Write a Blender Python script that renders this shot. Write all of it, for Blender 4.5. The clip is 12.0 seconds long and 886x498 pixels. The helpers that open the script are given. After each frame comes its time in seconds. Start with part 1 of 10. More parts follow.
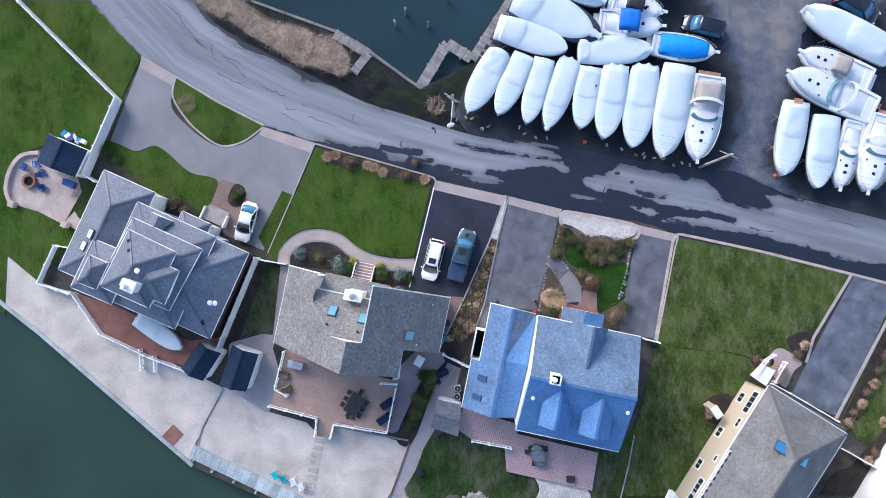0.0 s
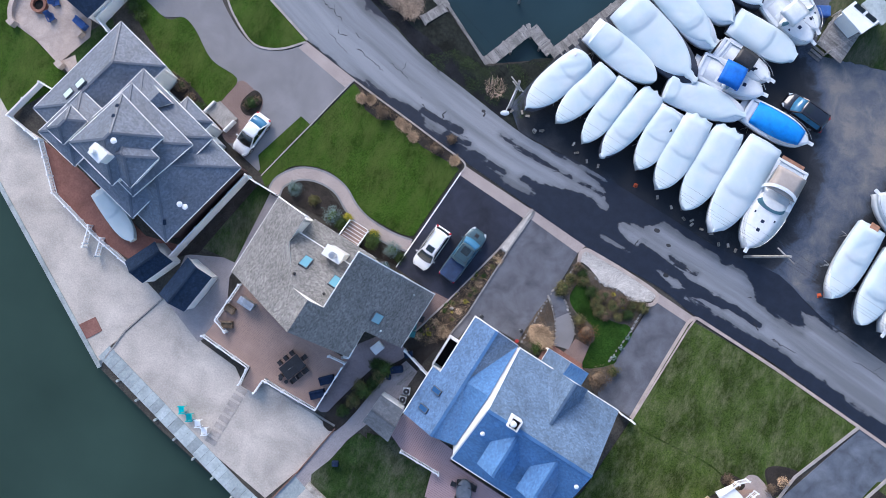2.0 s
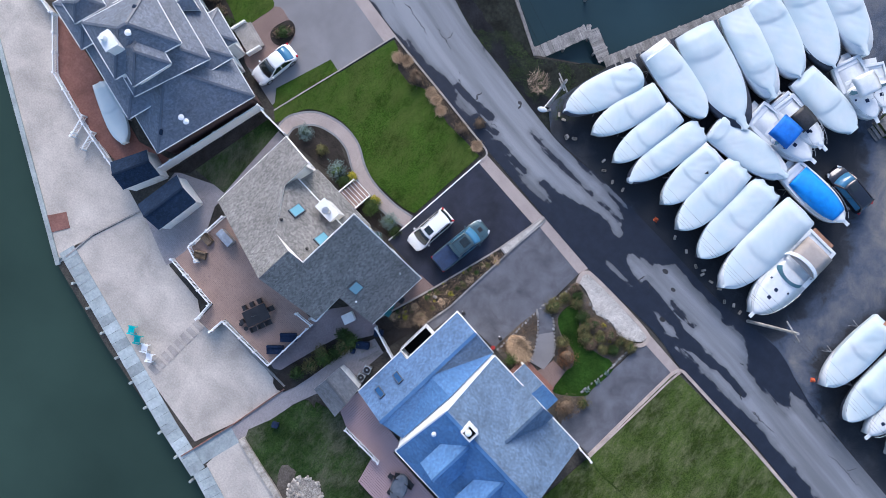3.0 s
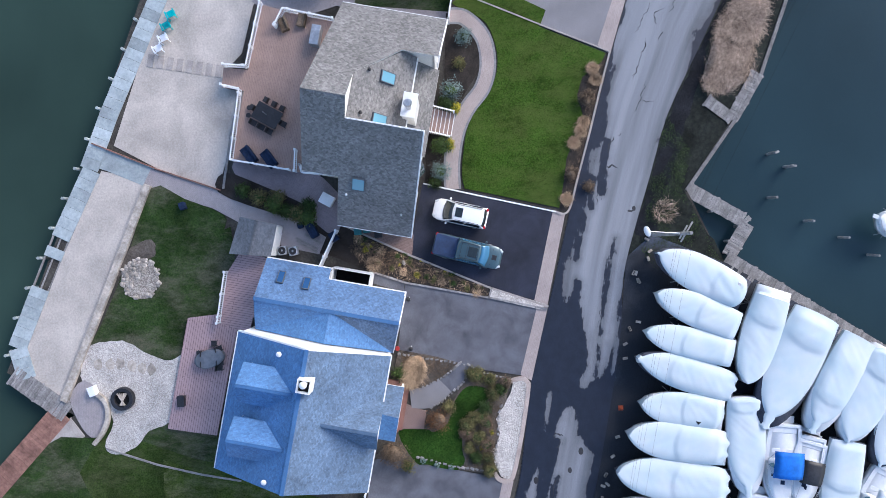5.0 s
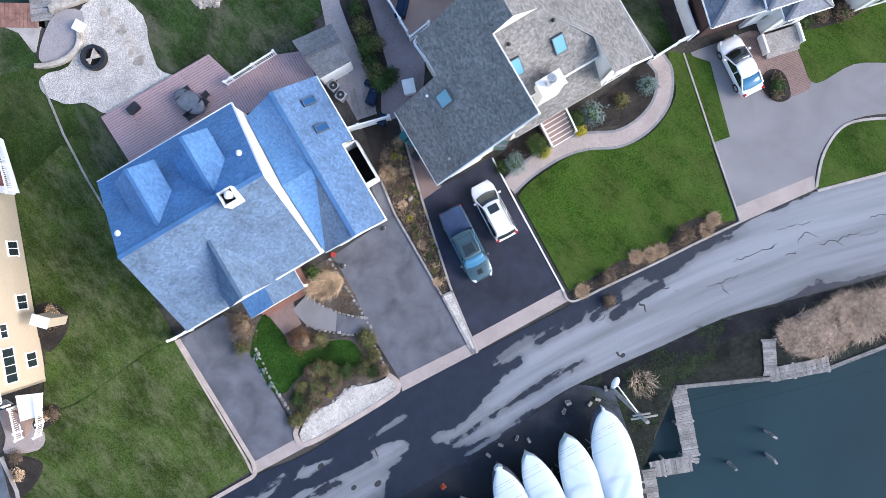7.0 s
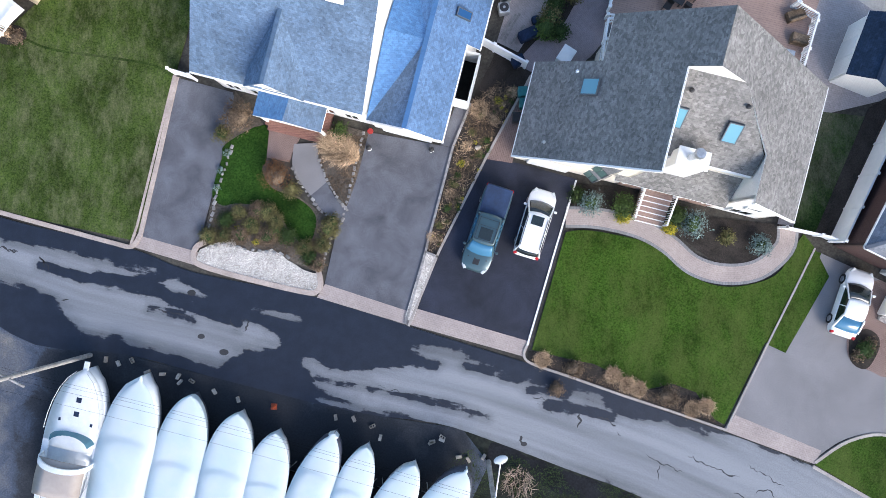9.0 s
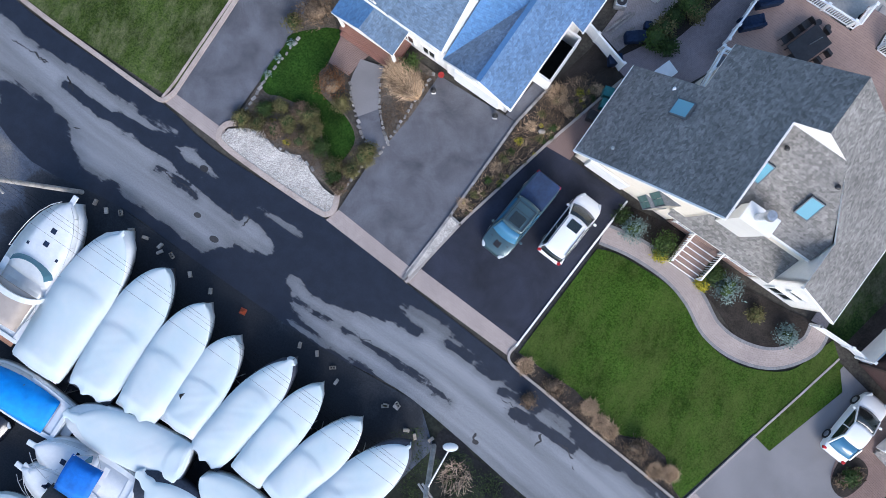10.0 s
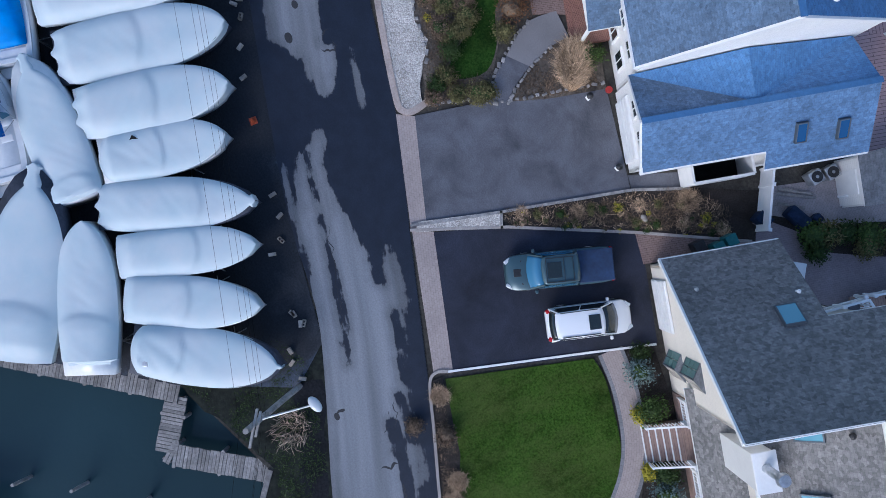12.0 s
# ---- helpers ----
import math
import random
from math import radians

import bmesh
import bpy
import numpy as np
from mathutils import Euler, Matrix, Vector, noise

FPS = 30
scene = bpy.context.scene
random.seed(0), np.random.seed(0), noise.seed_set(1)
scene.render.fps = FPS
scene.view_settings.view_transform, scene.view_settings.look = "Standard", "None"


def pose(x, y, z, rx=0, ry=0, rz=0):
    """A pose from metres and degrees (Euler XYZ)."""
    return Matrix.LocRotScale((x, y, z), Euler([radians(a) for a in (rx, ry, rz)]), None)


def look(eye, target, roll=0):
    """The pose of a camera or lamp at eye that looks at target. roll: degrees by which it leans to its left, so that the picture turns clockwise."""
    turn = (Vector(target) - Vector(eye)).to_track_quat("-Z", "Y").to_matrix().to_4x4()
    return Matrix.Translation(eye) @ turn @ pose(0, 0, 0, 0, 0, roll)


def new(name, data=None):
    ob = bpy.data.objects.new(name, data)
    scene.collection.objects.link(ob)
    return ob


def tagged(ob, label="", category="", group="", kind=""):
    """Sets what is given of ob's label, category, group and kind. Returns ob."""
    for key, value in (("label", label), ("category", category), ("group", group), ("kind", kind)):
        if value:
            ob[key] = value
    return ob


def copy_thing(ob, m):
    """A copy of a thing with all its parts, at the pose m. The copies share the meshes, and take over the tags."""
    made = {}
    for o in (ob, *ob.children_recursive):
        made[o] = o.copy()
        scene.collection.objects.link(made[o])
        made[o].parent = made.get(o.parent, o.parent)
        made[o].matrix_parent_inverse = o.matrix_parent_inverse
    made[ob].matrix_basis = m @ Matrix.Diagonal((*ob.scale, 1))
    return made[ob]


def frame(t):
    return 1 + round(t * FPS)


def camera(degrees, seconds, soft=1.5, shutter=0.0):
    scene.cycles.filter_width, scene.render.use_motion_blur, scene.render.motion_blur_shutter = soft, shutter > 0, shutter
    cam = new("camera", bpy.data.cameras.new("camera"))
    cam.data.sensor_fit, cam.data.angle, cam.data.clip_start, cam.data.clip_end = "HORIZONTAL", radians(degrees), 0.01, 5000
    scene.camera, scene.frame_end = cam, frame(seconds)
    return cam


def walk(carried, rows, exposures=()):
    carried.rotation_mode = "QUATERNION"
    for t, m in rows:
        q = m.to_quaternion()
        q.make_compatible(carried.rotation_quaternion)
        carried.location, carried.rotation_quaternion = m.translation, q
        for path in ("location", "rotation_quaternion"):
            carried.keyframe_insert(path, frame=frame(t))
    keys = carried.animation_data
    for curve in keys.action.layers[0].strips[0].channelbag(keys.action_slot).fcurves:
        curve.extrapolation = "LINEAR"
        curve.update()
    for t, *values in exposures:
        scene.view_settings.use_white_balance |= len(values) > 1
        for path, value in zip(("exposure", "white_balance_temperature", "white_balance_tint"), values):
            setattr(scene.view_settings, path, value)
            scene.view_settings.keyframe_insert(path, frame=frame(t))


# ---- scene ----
cam = camera(66.0, 12.0, soft=0.3)
# seconds, place in metres, turn in degrees: a drone sinking straight down while it turns
PATH = [
    (0, 2.905, -1.623, 76.728, 1.187, 2.234, 0.188),
    (0.5, 2.621, -1.646, 74.259, 1.104, 2.075, 3.731),
    (1, 2.314, -1.655, 72.593, 1.073, 1.768, 7.947),
    (1.5, 2.003, -1.645, 70.782, 1.059, 1.482, 14.189),
    (2, 1.712, -1.631, 68.979, 1.059, 1.183, 20.955),
    (2.5, 1.536, -1.677, 67.124, 0.872, 0.920, 28.169),
    (3, 1.509, -1.804, 65.193, 0.162, 0.594, 35.382),
    (3.2, 1.523, -1.858, 64.559, 0.147, 0.439, 37.820),
    (4.8, 2.041, -2.416, 59.280, 0.379, 0.382, 81.767),
    (5, 2.109, -2.427, 58.413, 0.301, 0.399, 88.427),
    (5.5, 2.276, -2.379, 56.680, 0.203, 0.432, 102.700),
    (6, 2.453, -2.190, 55.152, 0.238, 0.531, 114.879),
    (6.5, 2.690, -1.806, 53.562, 0.534, 0.681, 126.856),
    (7, 3.038, -1.251, 52.373, -0.089, 0.765, 138.263),
    (7.2, 3.190, -1.020, 51.726, -0.676, 0.811, 142.591),
    (8.8, 4.211, 0.650, 46.788, -0.236, 0.911, 178.251),
    (9, 4.305, 0.883, 46.109, 0.226, 0.700, 182.908),
    (9.5, 4.527, 1.562, 44.586, 1.212, 0.093, 192.704),
    (10, 4.850, 2.546, 43.554, -0.289, 1.232, 203.718),
    (10.5, 5.065, 3.390, 42.186, -1.022, 1.939, 213.665),
    (11, 5.097, 3.832, 40.657, -0.386, 1.297, 222.522),
    (11.5, 4.976, 4.029, 38.884, 0.181, 1.261, 234.093),
    (12, 5.169, 4.319, 37.836, -0.026, 0.641, 248.756),
]
walk(cam, [(t, pose(x, y, z, rx, ry, rz)) for t, x, y, z, rx, ry, rz in PATH],
     exposures=[(0.0, 1.24, 5720.0, 15.0), (3.0, 1.11, 5770.0, 15.0), (5.0, 1.16, 5770.0, 15.0), (6.5, 1.44, 5820.0, 14.0), (7.2, 1.51, 5870.0, 13.0), (9.0, 1.38, 5970.0, 12.0), (9.5, 1.24, 5820.0, 12.0), (10.0, 1.11, 5720.0, 12.0), (10.5, 0.82, 5570.0, 12.0), (11.0, 0.70, 5420.0, 12.0), (12.0, 0.51, 5270.0, 14.0)])

# ---- world and light: thin overcast near dusk, the bright sky in the north-west ----
SUN_FROM = Vector((-0.62, 0.78, 0.0)).normalized()
SUN_UP = radians(31)
world = bpy.data.worlds.new("world")
scene.world = world
world.use_nodes = True
wn = world.node_tree
sky = wn.nodes.new("ShaderNodeTexSky")
sky.sky_type = "NISHITA"
sky.sun_disc = False
sky.sun_elevation = SUN_UP
sky.sun_rotation = math.atan2(SUN_FROM.x, SUN_FROM.y)
sky.air_density, sky.dust_density, sky.ozone_density = 1.3, 2.0, 2.0
wn.links.new(sky.outputs[0], wn.nodes["Background"].inputs[0])
wn.nodes["Background"].inputs[1].default_value = 0.108
sun = new("sun", bpy.data.lights.new("sun", "SUN"))
sun.data.energy, sun.data.angle, sun.data.color = 1.35, radians(34), (1.0, 0.9, 0.78)
sun.matrix_world = look((0, 0, 60), (-SUN_FROM * math.cos(SUN_UP) * 60 + Vector((0, 0, 60 - 60 * math.sin(SUN_UP)))))

# ---- materials ----
def node(nt, kind, **sockets):
    n = nt.nodes.new(kind)
    for key, value in sockets.items():
        n.inputs[key.replace("_", " ")].default_value = value
    return n


def surface(name, dark, light, rough=0.8, grain=8.0, stain=0.35, bump=0.15, bump_scale=30.0, metal=0.0, vary=0.0, stain_dark=0.6, coat=0.0, contrast=1.0, spec=0.5):
    """A worn surface: two tones mixed by fine grain, wide stains over them, and fine relief. vary: how far single pieces differ."""
    m = bpy.data.materials.new(name)
    m.use_nodes = True
    nt = m.node_tree
    b = nt.nodes["Principled BSDF"]
    co = nt.nodes.new("ShaderNodeTexCoord")
    geo = nt.nodes.new("ShaderNodeNewGeometry")
    n1 = node(nt, "ShaderNodeTexNoise", Scale=grain, Detail=5.0, Roughness=0.62)
    n2 = node(nt, "ShaderNodeTexNoise", Scale=stain, Detail=6.0, Roughness=0.6, Distortion=0.4)
    n3 = node(nt, "ShaderNodeTexNoise", Scale=bump_scale, Detail=4.0)
    for n in (n1, n2, n3):
        nt.links.new(geo.outputs["Position"], n.inputs["Vector"])
    r1 = nt.nodes.new("ShaderNodeValToRGB")
    r1.color_ramp.elements[0].position, r1.color_ramp.elements[1].position = 0.5 - 0.22 / contrast, 0.5 + 0.22 / contrast
    r1.color_ramp.elements[0].color, r1.color_ramp.elements[1].color = (*dark, 1), (*light, 1)
    nt.links.new(n1.outputs["Fac"], r1.inputs[0])
    r2 = nt.nodes.new("ShaderNodeMapRange")
    r2.inputs["From Min"].default_value, r2.inputs["From Max"].default_value = 0.3, 0.7
    r2.inputs["To Min"].default_value, r2.inputs["To Max"].default_value = stain_dark, 2 - stain_dark
    nt.links.new(n2.outputs["Fac"], r2.inputs["Value"])
    mul = nt.nodes.new("ShaderNodeMix")
    mul.data_type, mul.blend_type = "RGBA", "MULTIPLY"
    mul.inputs["Factor"].default_value = 1.0
    nt.links.new(r1.outputs[0], mul.inputs["A"])
    nt.links.new(r2.outputs[0], mul.inputs["B"])
    out = mul.outputs["Result"]
    if vary:
        info = nt.nodes.new("ShaderNodeObjectInfo")
        add = nt.nodes.new("ShaderNodeMath")
        add.operation = "ADD"
        nt.links.new(info.outputs["Random"], add.inputs[0])
        nt.links.new(geo.outputs["Random Per Island"], add.inputs[1])
        fr = nt.nodes.new("ShaderNodeMath")
        fr.operation = "FRACT"
        nt.links.new(add.outputs[0], fr.inputs[0])
        mr = nt.nodes.new("ShaderNodeMapRange")
        mr.inputs["To Min"].default_value, mr.inputs["To Max"].default_value = 1 - vary, 1 + vary
        nt.links.new(fr.outputs[0], mr.inputs["Value"])
        m2 = nt.nodes.new("ShaderNodeMix")
        m2.data_type, m2.blend_type = "RGBA", "MULTIPLY"
        m2.inputs["Factor"].default_value = 1.0
        nt.links.new(out, m2.inputs["A"])
        nt.links.new(mr.outputs[0], m2.inputs["B"])
        out = m2.outputs["Result"]
    nt.links.new(out, b.inputs["Base Color"])
    b.inputs["Roughness"].default_value, b.inputs["Metallic"].default_value = rough, metal
    b.inputs["Coat Weight"].default_value = coat
    b.inputs["Specular IOR Level"].default_value = spec if rough < 0.85 else min(spec, 0.22)
    bp = node(nt, "ShaderNodeBump", Strength=bump, Distance=0.02)
    nt.links.new(n3.outputs["Fac"], bp.inputs["Height"])
    nt.links.new(bp.outputs[0], b.inputs["Normal"])
    return m


def shingles(name, tones, row=0.13, tab=0.24, rough=0.85, mottle=0.36, fleck=0.15):
    """Asphalt shingles laid in rows along the eave (UV in metres), each tab its own tone."""
    m = bpy.data.materials.new(name)
    m.use_nodes = True
    nt = m.node_tree
    b = nt.nodes["Principled BSDF"]
    uv = nt.nodes.new("ShaderNodeUVMap")
    br = node(nt, "ShaderNodeTexBrick", Scale=1.0, Mortar_Size=0.006, Mortar_Smooth=0.2, Bias=0.0, Brick_Width=tab, Row_Height=row)
    br.inputs["Color1"].default_value = (*[a * 0.7 + c * 0.3 for a, c in zip(*tones)], 1)
    br.inputs["Color2"].default_value = (*[a * 0.3 + c * 0.7 for a, c in zip(*tones)], 1)
    br.inputs["Mortar"].default_value = (*[c * 0.84 for c in tones[0]], 1)
    nt.links.new(uv.outputs[0], br.inputs["Vector"])
    geo = nt.nodes.new("ShaderNodeNewGeometry")
    n2 = node(nt, "ShaderNodeTexNoise", Scale=0.45, Detail=6.0, Roughness=0.65)
    nt.links.new(geo.outputs["Position"], n2.inputs["Vector"])
    n3 = node(nt, "ShaderNodeTexNoise", Scale=4.5, Detail=7.0, Roughness=0.8)
    nt.links.new(geo.outputs["Position"], n3.inputs["Vector"])
    add = nt.nodes.new("ShaderNodeMath")
    add.operation = "ADD"
    nt.links.new(n2.outputs["Fac"], add.inputs[0])
    nt.links.new(n3.outputs["Fac"], add.inputs[1])
    mr = nt.nodes.new("ShaderNodeMapRange")
    mr.inputs["From Min"].default_value, mr.inputs["From Max"].default_value = 0.7, 1.3
    mr.inputs["To Min"].default_value, mr.inputs["To Max"].default_value = 1 - mottle, 1 + mottle
    nt.links.new(add.outputs[0], mr.inputs["Value"])
    # tabs from different bundles: blotches a few tabs wide
    vm = nt.nodes.new("ShaderNodeMapping")
    vm.inputs["Scale"].default_value = (1.0, 1.15, 1.0)
    nt.links.new(uv.outputs[0], vm.inputs["Vector"])
    vo = node(nt, "ShaderNodeTexVoronoi", Scale=6.0)
    vo.voronoi_dimensions = "2D"
    nt.links.new(vm.outputs[0], vo.inputs["Vector"])
    sp = nt.nodes.new("ShaderNodeSeparateColor")
    nt.links.new(vo.outputs["Color"], sp.inputs[0])
    fm = nt.nodes.new("ShaderNodeMapRange")
    fm.inputs["To Min"].default_value, fm.inputs["To Max"].default_value = 1 - fleck, 1 + fleck
    nt.links.new(sp.outputs[0], fm.inputs["Value"])
    both = nt.nodes.new("ShaderNodeMath")
    both.operation = "MULTIPLY"
    nt.links.new(mr.outputs[0], both.inputs[0])
    nt.links.new(fm.outputs[0], both.inputs[1])
    mul = nt.nodes.new("ShaderNodeMix")
    mul.data_type, mul.blend_type = "RGBA", "MULTIPLY"
    mul.inputs["Factor"].default_value = 1.0
    nt.links.new(br.outputs["Color"], mul.inputs["A"])
    nt.links.new(both.outputs[0], mul.inputs["B"])
    nt.links.new(mul.outputs["Result"], b.inputs["Base Color"])
    b.inputs["Roughness"].default_value = rough
    b.inputs["Specular IOR Level"].default_value = 0.5 if rough < 0.88 else 0.15
    bp = node(nt, "ShaderNodeBump", Strength=0.3, Distance=0.012)
    nt.links.new(br.outputs["Fac"], bp.inputs["Height"])
    bp.invert = True
    nt.links.new(bp.outputs[0], b.inputs["Normal"])
    return m


def boards(name, tones, width=0.14, length=3.6, rough=0.75, gap=0.006, mortar=0.35, mottle=0.2):
    """Boards or pavers laid along the UV's first axis."""
    m = shingles(name, tones, row=width, tab=length, rough=rough, mottle=mottle, fleck=0.0)
    br = [n for n in m.node_tree.nodes if n.bl_idname == "ShaderNodeTexBrick"][0]
    br.inputs["Mortar Size"].default_value = gap
    br.inputs["Mortar"].default_value = (*[c * mortar for c in tones[0]], 1)
    return m


def glossy(name, col, rough=0.25, metal=0.0, coat=0.0, spec=0.5):
    m = bpy.data.materials.new(name)
    m.use_nodes = True
    b = m.node_tree.nodes["Principled BSDF"]
    b.inputs["Base Color"].default_value = (*col, 1)
    b.inputs["Roughness"].default_value, b.inputs["Metallic"].default_value = rough, metal
    b.inputs["Coat Weight"].default_value = coat
    b.inputs["Specular IOR Level"].default_value = spec
    return m


def water_stuff(name, col, wave):
    m = bpy.data.materials.new(name)
    m.use_nodes = True
    nt = m.node_tree
    b = nt.nodes["Principled BSDF"]
    geo = nt.nodes.new("ShaderNodeNewGeometry")
    n0 = node(nt, "ShaderNodeTexNoise", Scale=0.05, Detail=4.0)
    nt.links.new(geo.outputs["Position"], n0.inputs["Vector"])
    r = nt.nodes.new("ShaderNodeValToRGB")
    r.color_ramp.elements[0].position, r.color_ramp.elements[1].position = 0.3, 0.7
    r.color_ramp.elements[0].color = (*[c * 0.75 for c in col], 1)
    r.color_ramp.elements[1].color = (*[c * 1.3 for c in col], 1)
    nt.links.new(n0.outputs["Fac"], r.inputs[0])
    nt.links.new(r.outputs[0], b.inputs["Base Color"])
    n1 = node(nt, "ShaderNodeTexNoise", Scale=2.2, Detail=5.0, Roughness=0.6, Distortion=0.6)
    nt.links.new(geo.outputs["Position"], n1.inputs["Vector"])
    bp = node(nt, "ShaderNodeBump", Strength=wave, Distance=0.08)
    nt.links.new(n1.outputs["Fac"], bp.inputs["Height"])
    nt.links.new(bp.outputs[0], b.inputs["Normal"])
    b.inputs["Roughness"].default_value, b.inputs["IOR"].default_value = 0.12, 1.33
    b.inputs["Specular IOR Level"].default_value = 0.32
    return m


def damp_road(name):
    """Road asphalt: pale where it has dried, dark and smooth where it is wet; the point attribute 'dryness' (metres inside a dried patch) is broken up by streaks along the road."""
    m = bpy.data.materials.new(name)
    m.use_nodes = True
    nt = m.node_tree
    b = nt.nodes["Principled BSDF"]
    geo = nt.nodes.new("ShaderNodeNewGeometry")
    uv = nt.nodes.new("ShaderNodeUVMap")
    at = nt.nodes.new("ShaderNodeAttribute")
    at.attribute_name = "dryness"

    def mth(op, a, c):
        n = nt.nodes.new("ShaderNodeMath")
        n.operation = op
        for i, v in enumerate((a, c)):
            if isinstance(v, (int, float)):
                n.inputs[i].default_value = v
            else:
                nt.links.new(v, n.inputs[i])
        return n.outputs[0]

    def rng(v, a, c, lo, hi):
        n = nt.nodes.new("ShaderNodeMapRange")
        n.interpolation_type = "SMOOTHSTEP"
        for k, x in zip(("From Min", "From Max", "To Min", "To Max"), (a, c, lo, hi)):
            n.inputs[k].default_value = x
        nt.links.new(v, n.inputs["Value"])
        return n.outputs[0]

    def grainy(scale, stretch=None, detail=5.0, rough=0.6):
        n = node(nt, "ShaderNodeTexNoise", Scale=scale, Detail=detail, Roughness=rough)
        if stretch:
            mp = nt.nodes.new("ShaderNodeMapping")
            mp.inputs["Scale"].default_value = stretch
            nt.links.new(uv.outputs[0], mp.inputs["Vector"])
            nt.links.new(mp.outputs[0], n.inputs["Vector"])
        else:
            nt.links.new(geo.outputs["Position"], n.inputs["Vector"])
        return n.outputs["Fac"]

    streak = grainy(1.0, (0.16, 1.5, 1.0))
    blot = grainy(1.1)
    fine = grainy(11.0, None, 5.0, 0.75)
    lane = grainy(1.0, (0.03, 0.55, 1.0), 3.0)
    v = mth("ADD", at.outputs["Fac"], mth("MULTIPLY", mth("SUBTRACT", streak, 0.5), 1.5))
    v = mth("ADD", v, mth("MULTIPLY", mth("SUBTRACT", blot, 0.5), 0.9))
    dry = rng(v, -0.06, 0.1, 0.0, 1.0)
    damp = rng(v, -0.1, 0.9, 0.72, 1.0)
    tone = mth("MULTIPLY", mth("MULTIPLY", rng(lane, 0.32, 0.68, 0.72, 1.22), rng(fine, 0.3, 0.7, 0.86, 1.14)), damp)
    c1 = nt.nodes.new("ShaderNodeMix")
    c1.data_type, c1.blend_type = "RGBA", "MULTIPLY"
    c1.inputs["Factor"].default_value = 1.0
    c1.inputs["A"].default_value = (0.212, 0.222, 0.24, 1)
    nt.links.new(tone, c1.inputs["B"])
    c2 = nt.nodes.new("ShaderNodeMix")
    c2.data_type, c2.blend_type = "RGBA", "MULTIPLY"
    c2.inputs["Factor"].default_value = 1.0
    c2.inputs["A"].default_value = (0.017, 0.0215, 0.034, 1)
    nt.links.new(mth("MULTIPLY", rng(blot, 0.3, 0.7, 0.85, 1.2), rng(fine, 0.3, 0.7, 0.85, 1.15)), c2.inputs["B"])
    mx = nt.nodes.new("ShaderNodeMix")
    mx.data_type = "RGBA"
    nt.links.new(dry, mx.inputs["Factor"])
    nt.links.new(c2.outputs["Result"], mx.inputs["A"])
    nt.links.new(c1.outputs["Result"], mx.inputs["B"])
    nt.links.new(mx.outputs["Result"], b.inputs["Base Color"])
    nt.links.new(rng(dry, 0.0, 1.0, 0.42, 0.8), b.inputs["Roughness"])
    b.inputs["Specular IOR Level"].default_value = 0.35
    bp = node(nt, "ShaderNodeBump", Strength=0.25, Distance=0.01)
    nt.links.new(fine, bp.inputs["Height"])
    nt.links.new(bp.outputs[0], b.inputs["Normal"])
    return m


def yard_gravel(name):
    """Trodden gravel: dusty where it is dry, blue-gray and cloudy between, near black where the attribute 'damp',
    nearness to the boats, is high.
    """
    m = bpy.data.materials.new(name)
    m.use_nodes = True
    nt = m.node_tree
    b = nt.nodes["Principled BSDF"]
    geo = nt.nodes.new("ShaderNodeNewGeometry")
    at = nt.nodes.new("ShaderNodeAttribute")
    at.attribute_name = "damp"
    n = [node(nt, "ShaderNodeTexNoise", Scale=sc, Detail=d, Roughness=r, Distortion=q) for sc, d, r, q in ((0.09, 4.0, 0.55, 0.3), (0.55, 9.0, 0.72, 0.5), (9.0, 6.0, 0.8, 0.0))]
    for q in n:
        nt.links.new(geo.outputs["Position"], q.inputs["Vector"])

    def mth(op, a, c):
        k = nt.nodes.new("ShaderNodeMath")
        k.operation = op
        for i, v in enumerate((a, c)):
            if isinstance(v, (int, float)):
                k.inputs[i].default_value = v
            else:
                nt.links.new(v, k.inputs[i])
        return k.outputs[0]

    v = mth("ADD", mth("MULTIPLY", n[0].outputs["Fac"], 1.3), mth("SUBTRACT", mth("MULTIPLY", n[1].outputs["Fac"], 0.9), 0.28))
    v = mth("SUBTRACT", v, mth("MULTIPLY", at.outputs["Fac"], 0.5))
    r = nt.nodes.new("ShaderNodeValToRGB")
    cr = r.color_ramp
    cr.elements[0].position, cr.elements[0].color = 0.3, (0.024, 0.027, 0.033, 1)
    cr.elements[1].position, cr.elements[1].color = 1.0, (0.2, 0.186, 0.174, 1)
    for p, c in ((0.48, (0.038, 0.042, 0.05, 1)), (0.66, (0.074, 0.09, 0.124, 1)), (0.84, (0.128, 0.133, 0.148, 1))):
        cr.elements.new(p).color = c
    nt.links.new(v, r.inputs[0])
    g = nt.nodes.new("ShaderNodeMapRange")
    for k, q in zip(("From Min", "From Max", "To Min", "To Max"), (0.28, 0.72, 0.6, 1.45)):
        g.inputs[k].default_value = q
    nt.links.new(n[2].outputs["Fac"], g.inputs["Value"])
    mx = nt.nodes.new("ShaderNodeMix")
    mx.data_type, mx.blend_type = "RGBA", "MULTIPLY"
    mx.inputs["Factor"].default_value = 1.0
    nt.links.new(r.outputs[0], mx.inputs["A"])
    nt.links.new(g.outputs[0], mx.inputs["B"])
    nt.links.new(mx.outputs["Result"], b.inputs["Base Color"])
    b.inputs["Roughness"].default_value = 0.85
    b.inputs["Specular IOR Level"].default_value = 0.25
    bp = node(nt, "ShaderNodeBump", Strength=0.5, Distance=0.02)
    nt.links.new(n[2].outputs["Fac"], bp.inputs["Height"])
    nt.links.new(bp.outputs[0], b.inputs["Normal"])
    return m


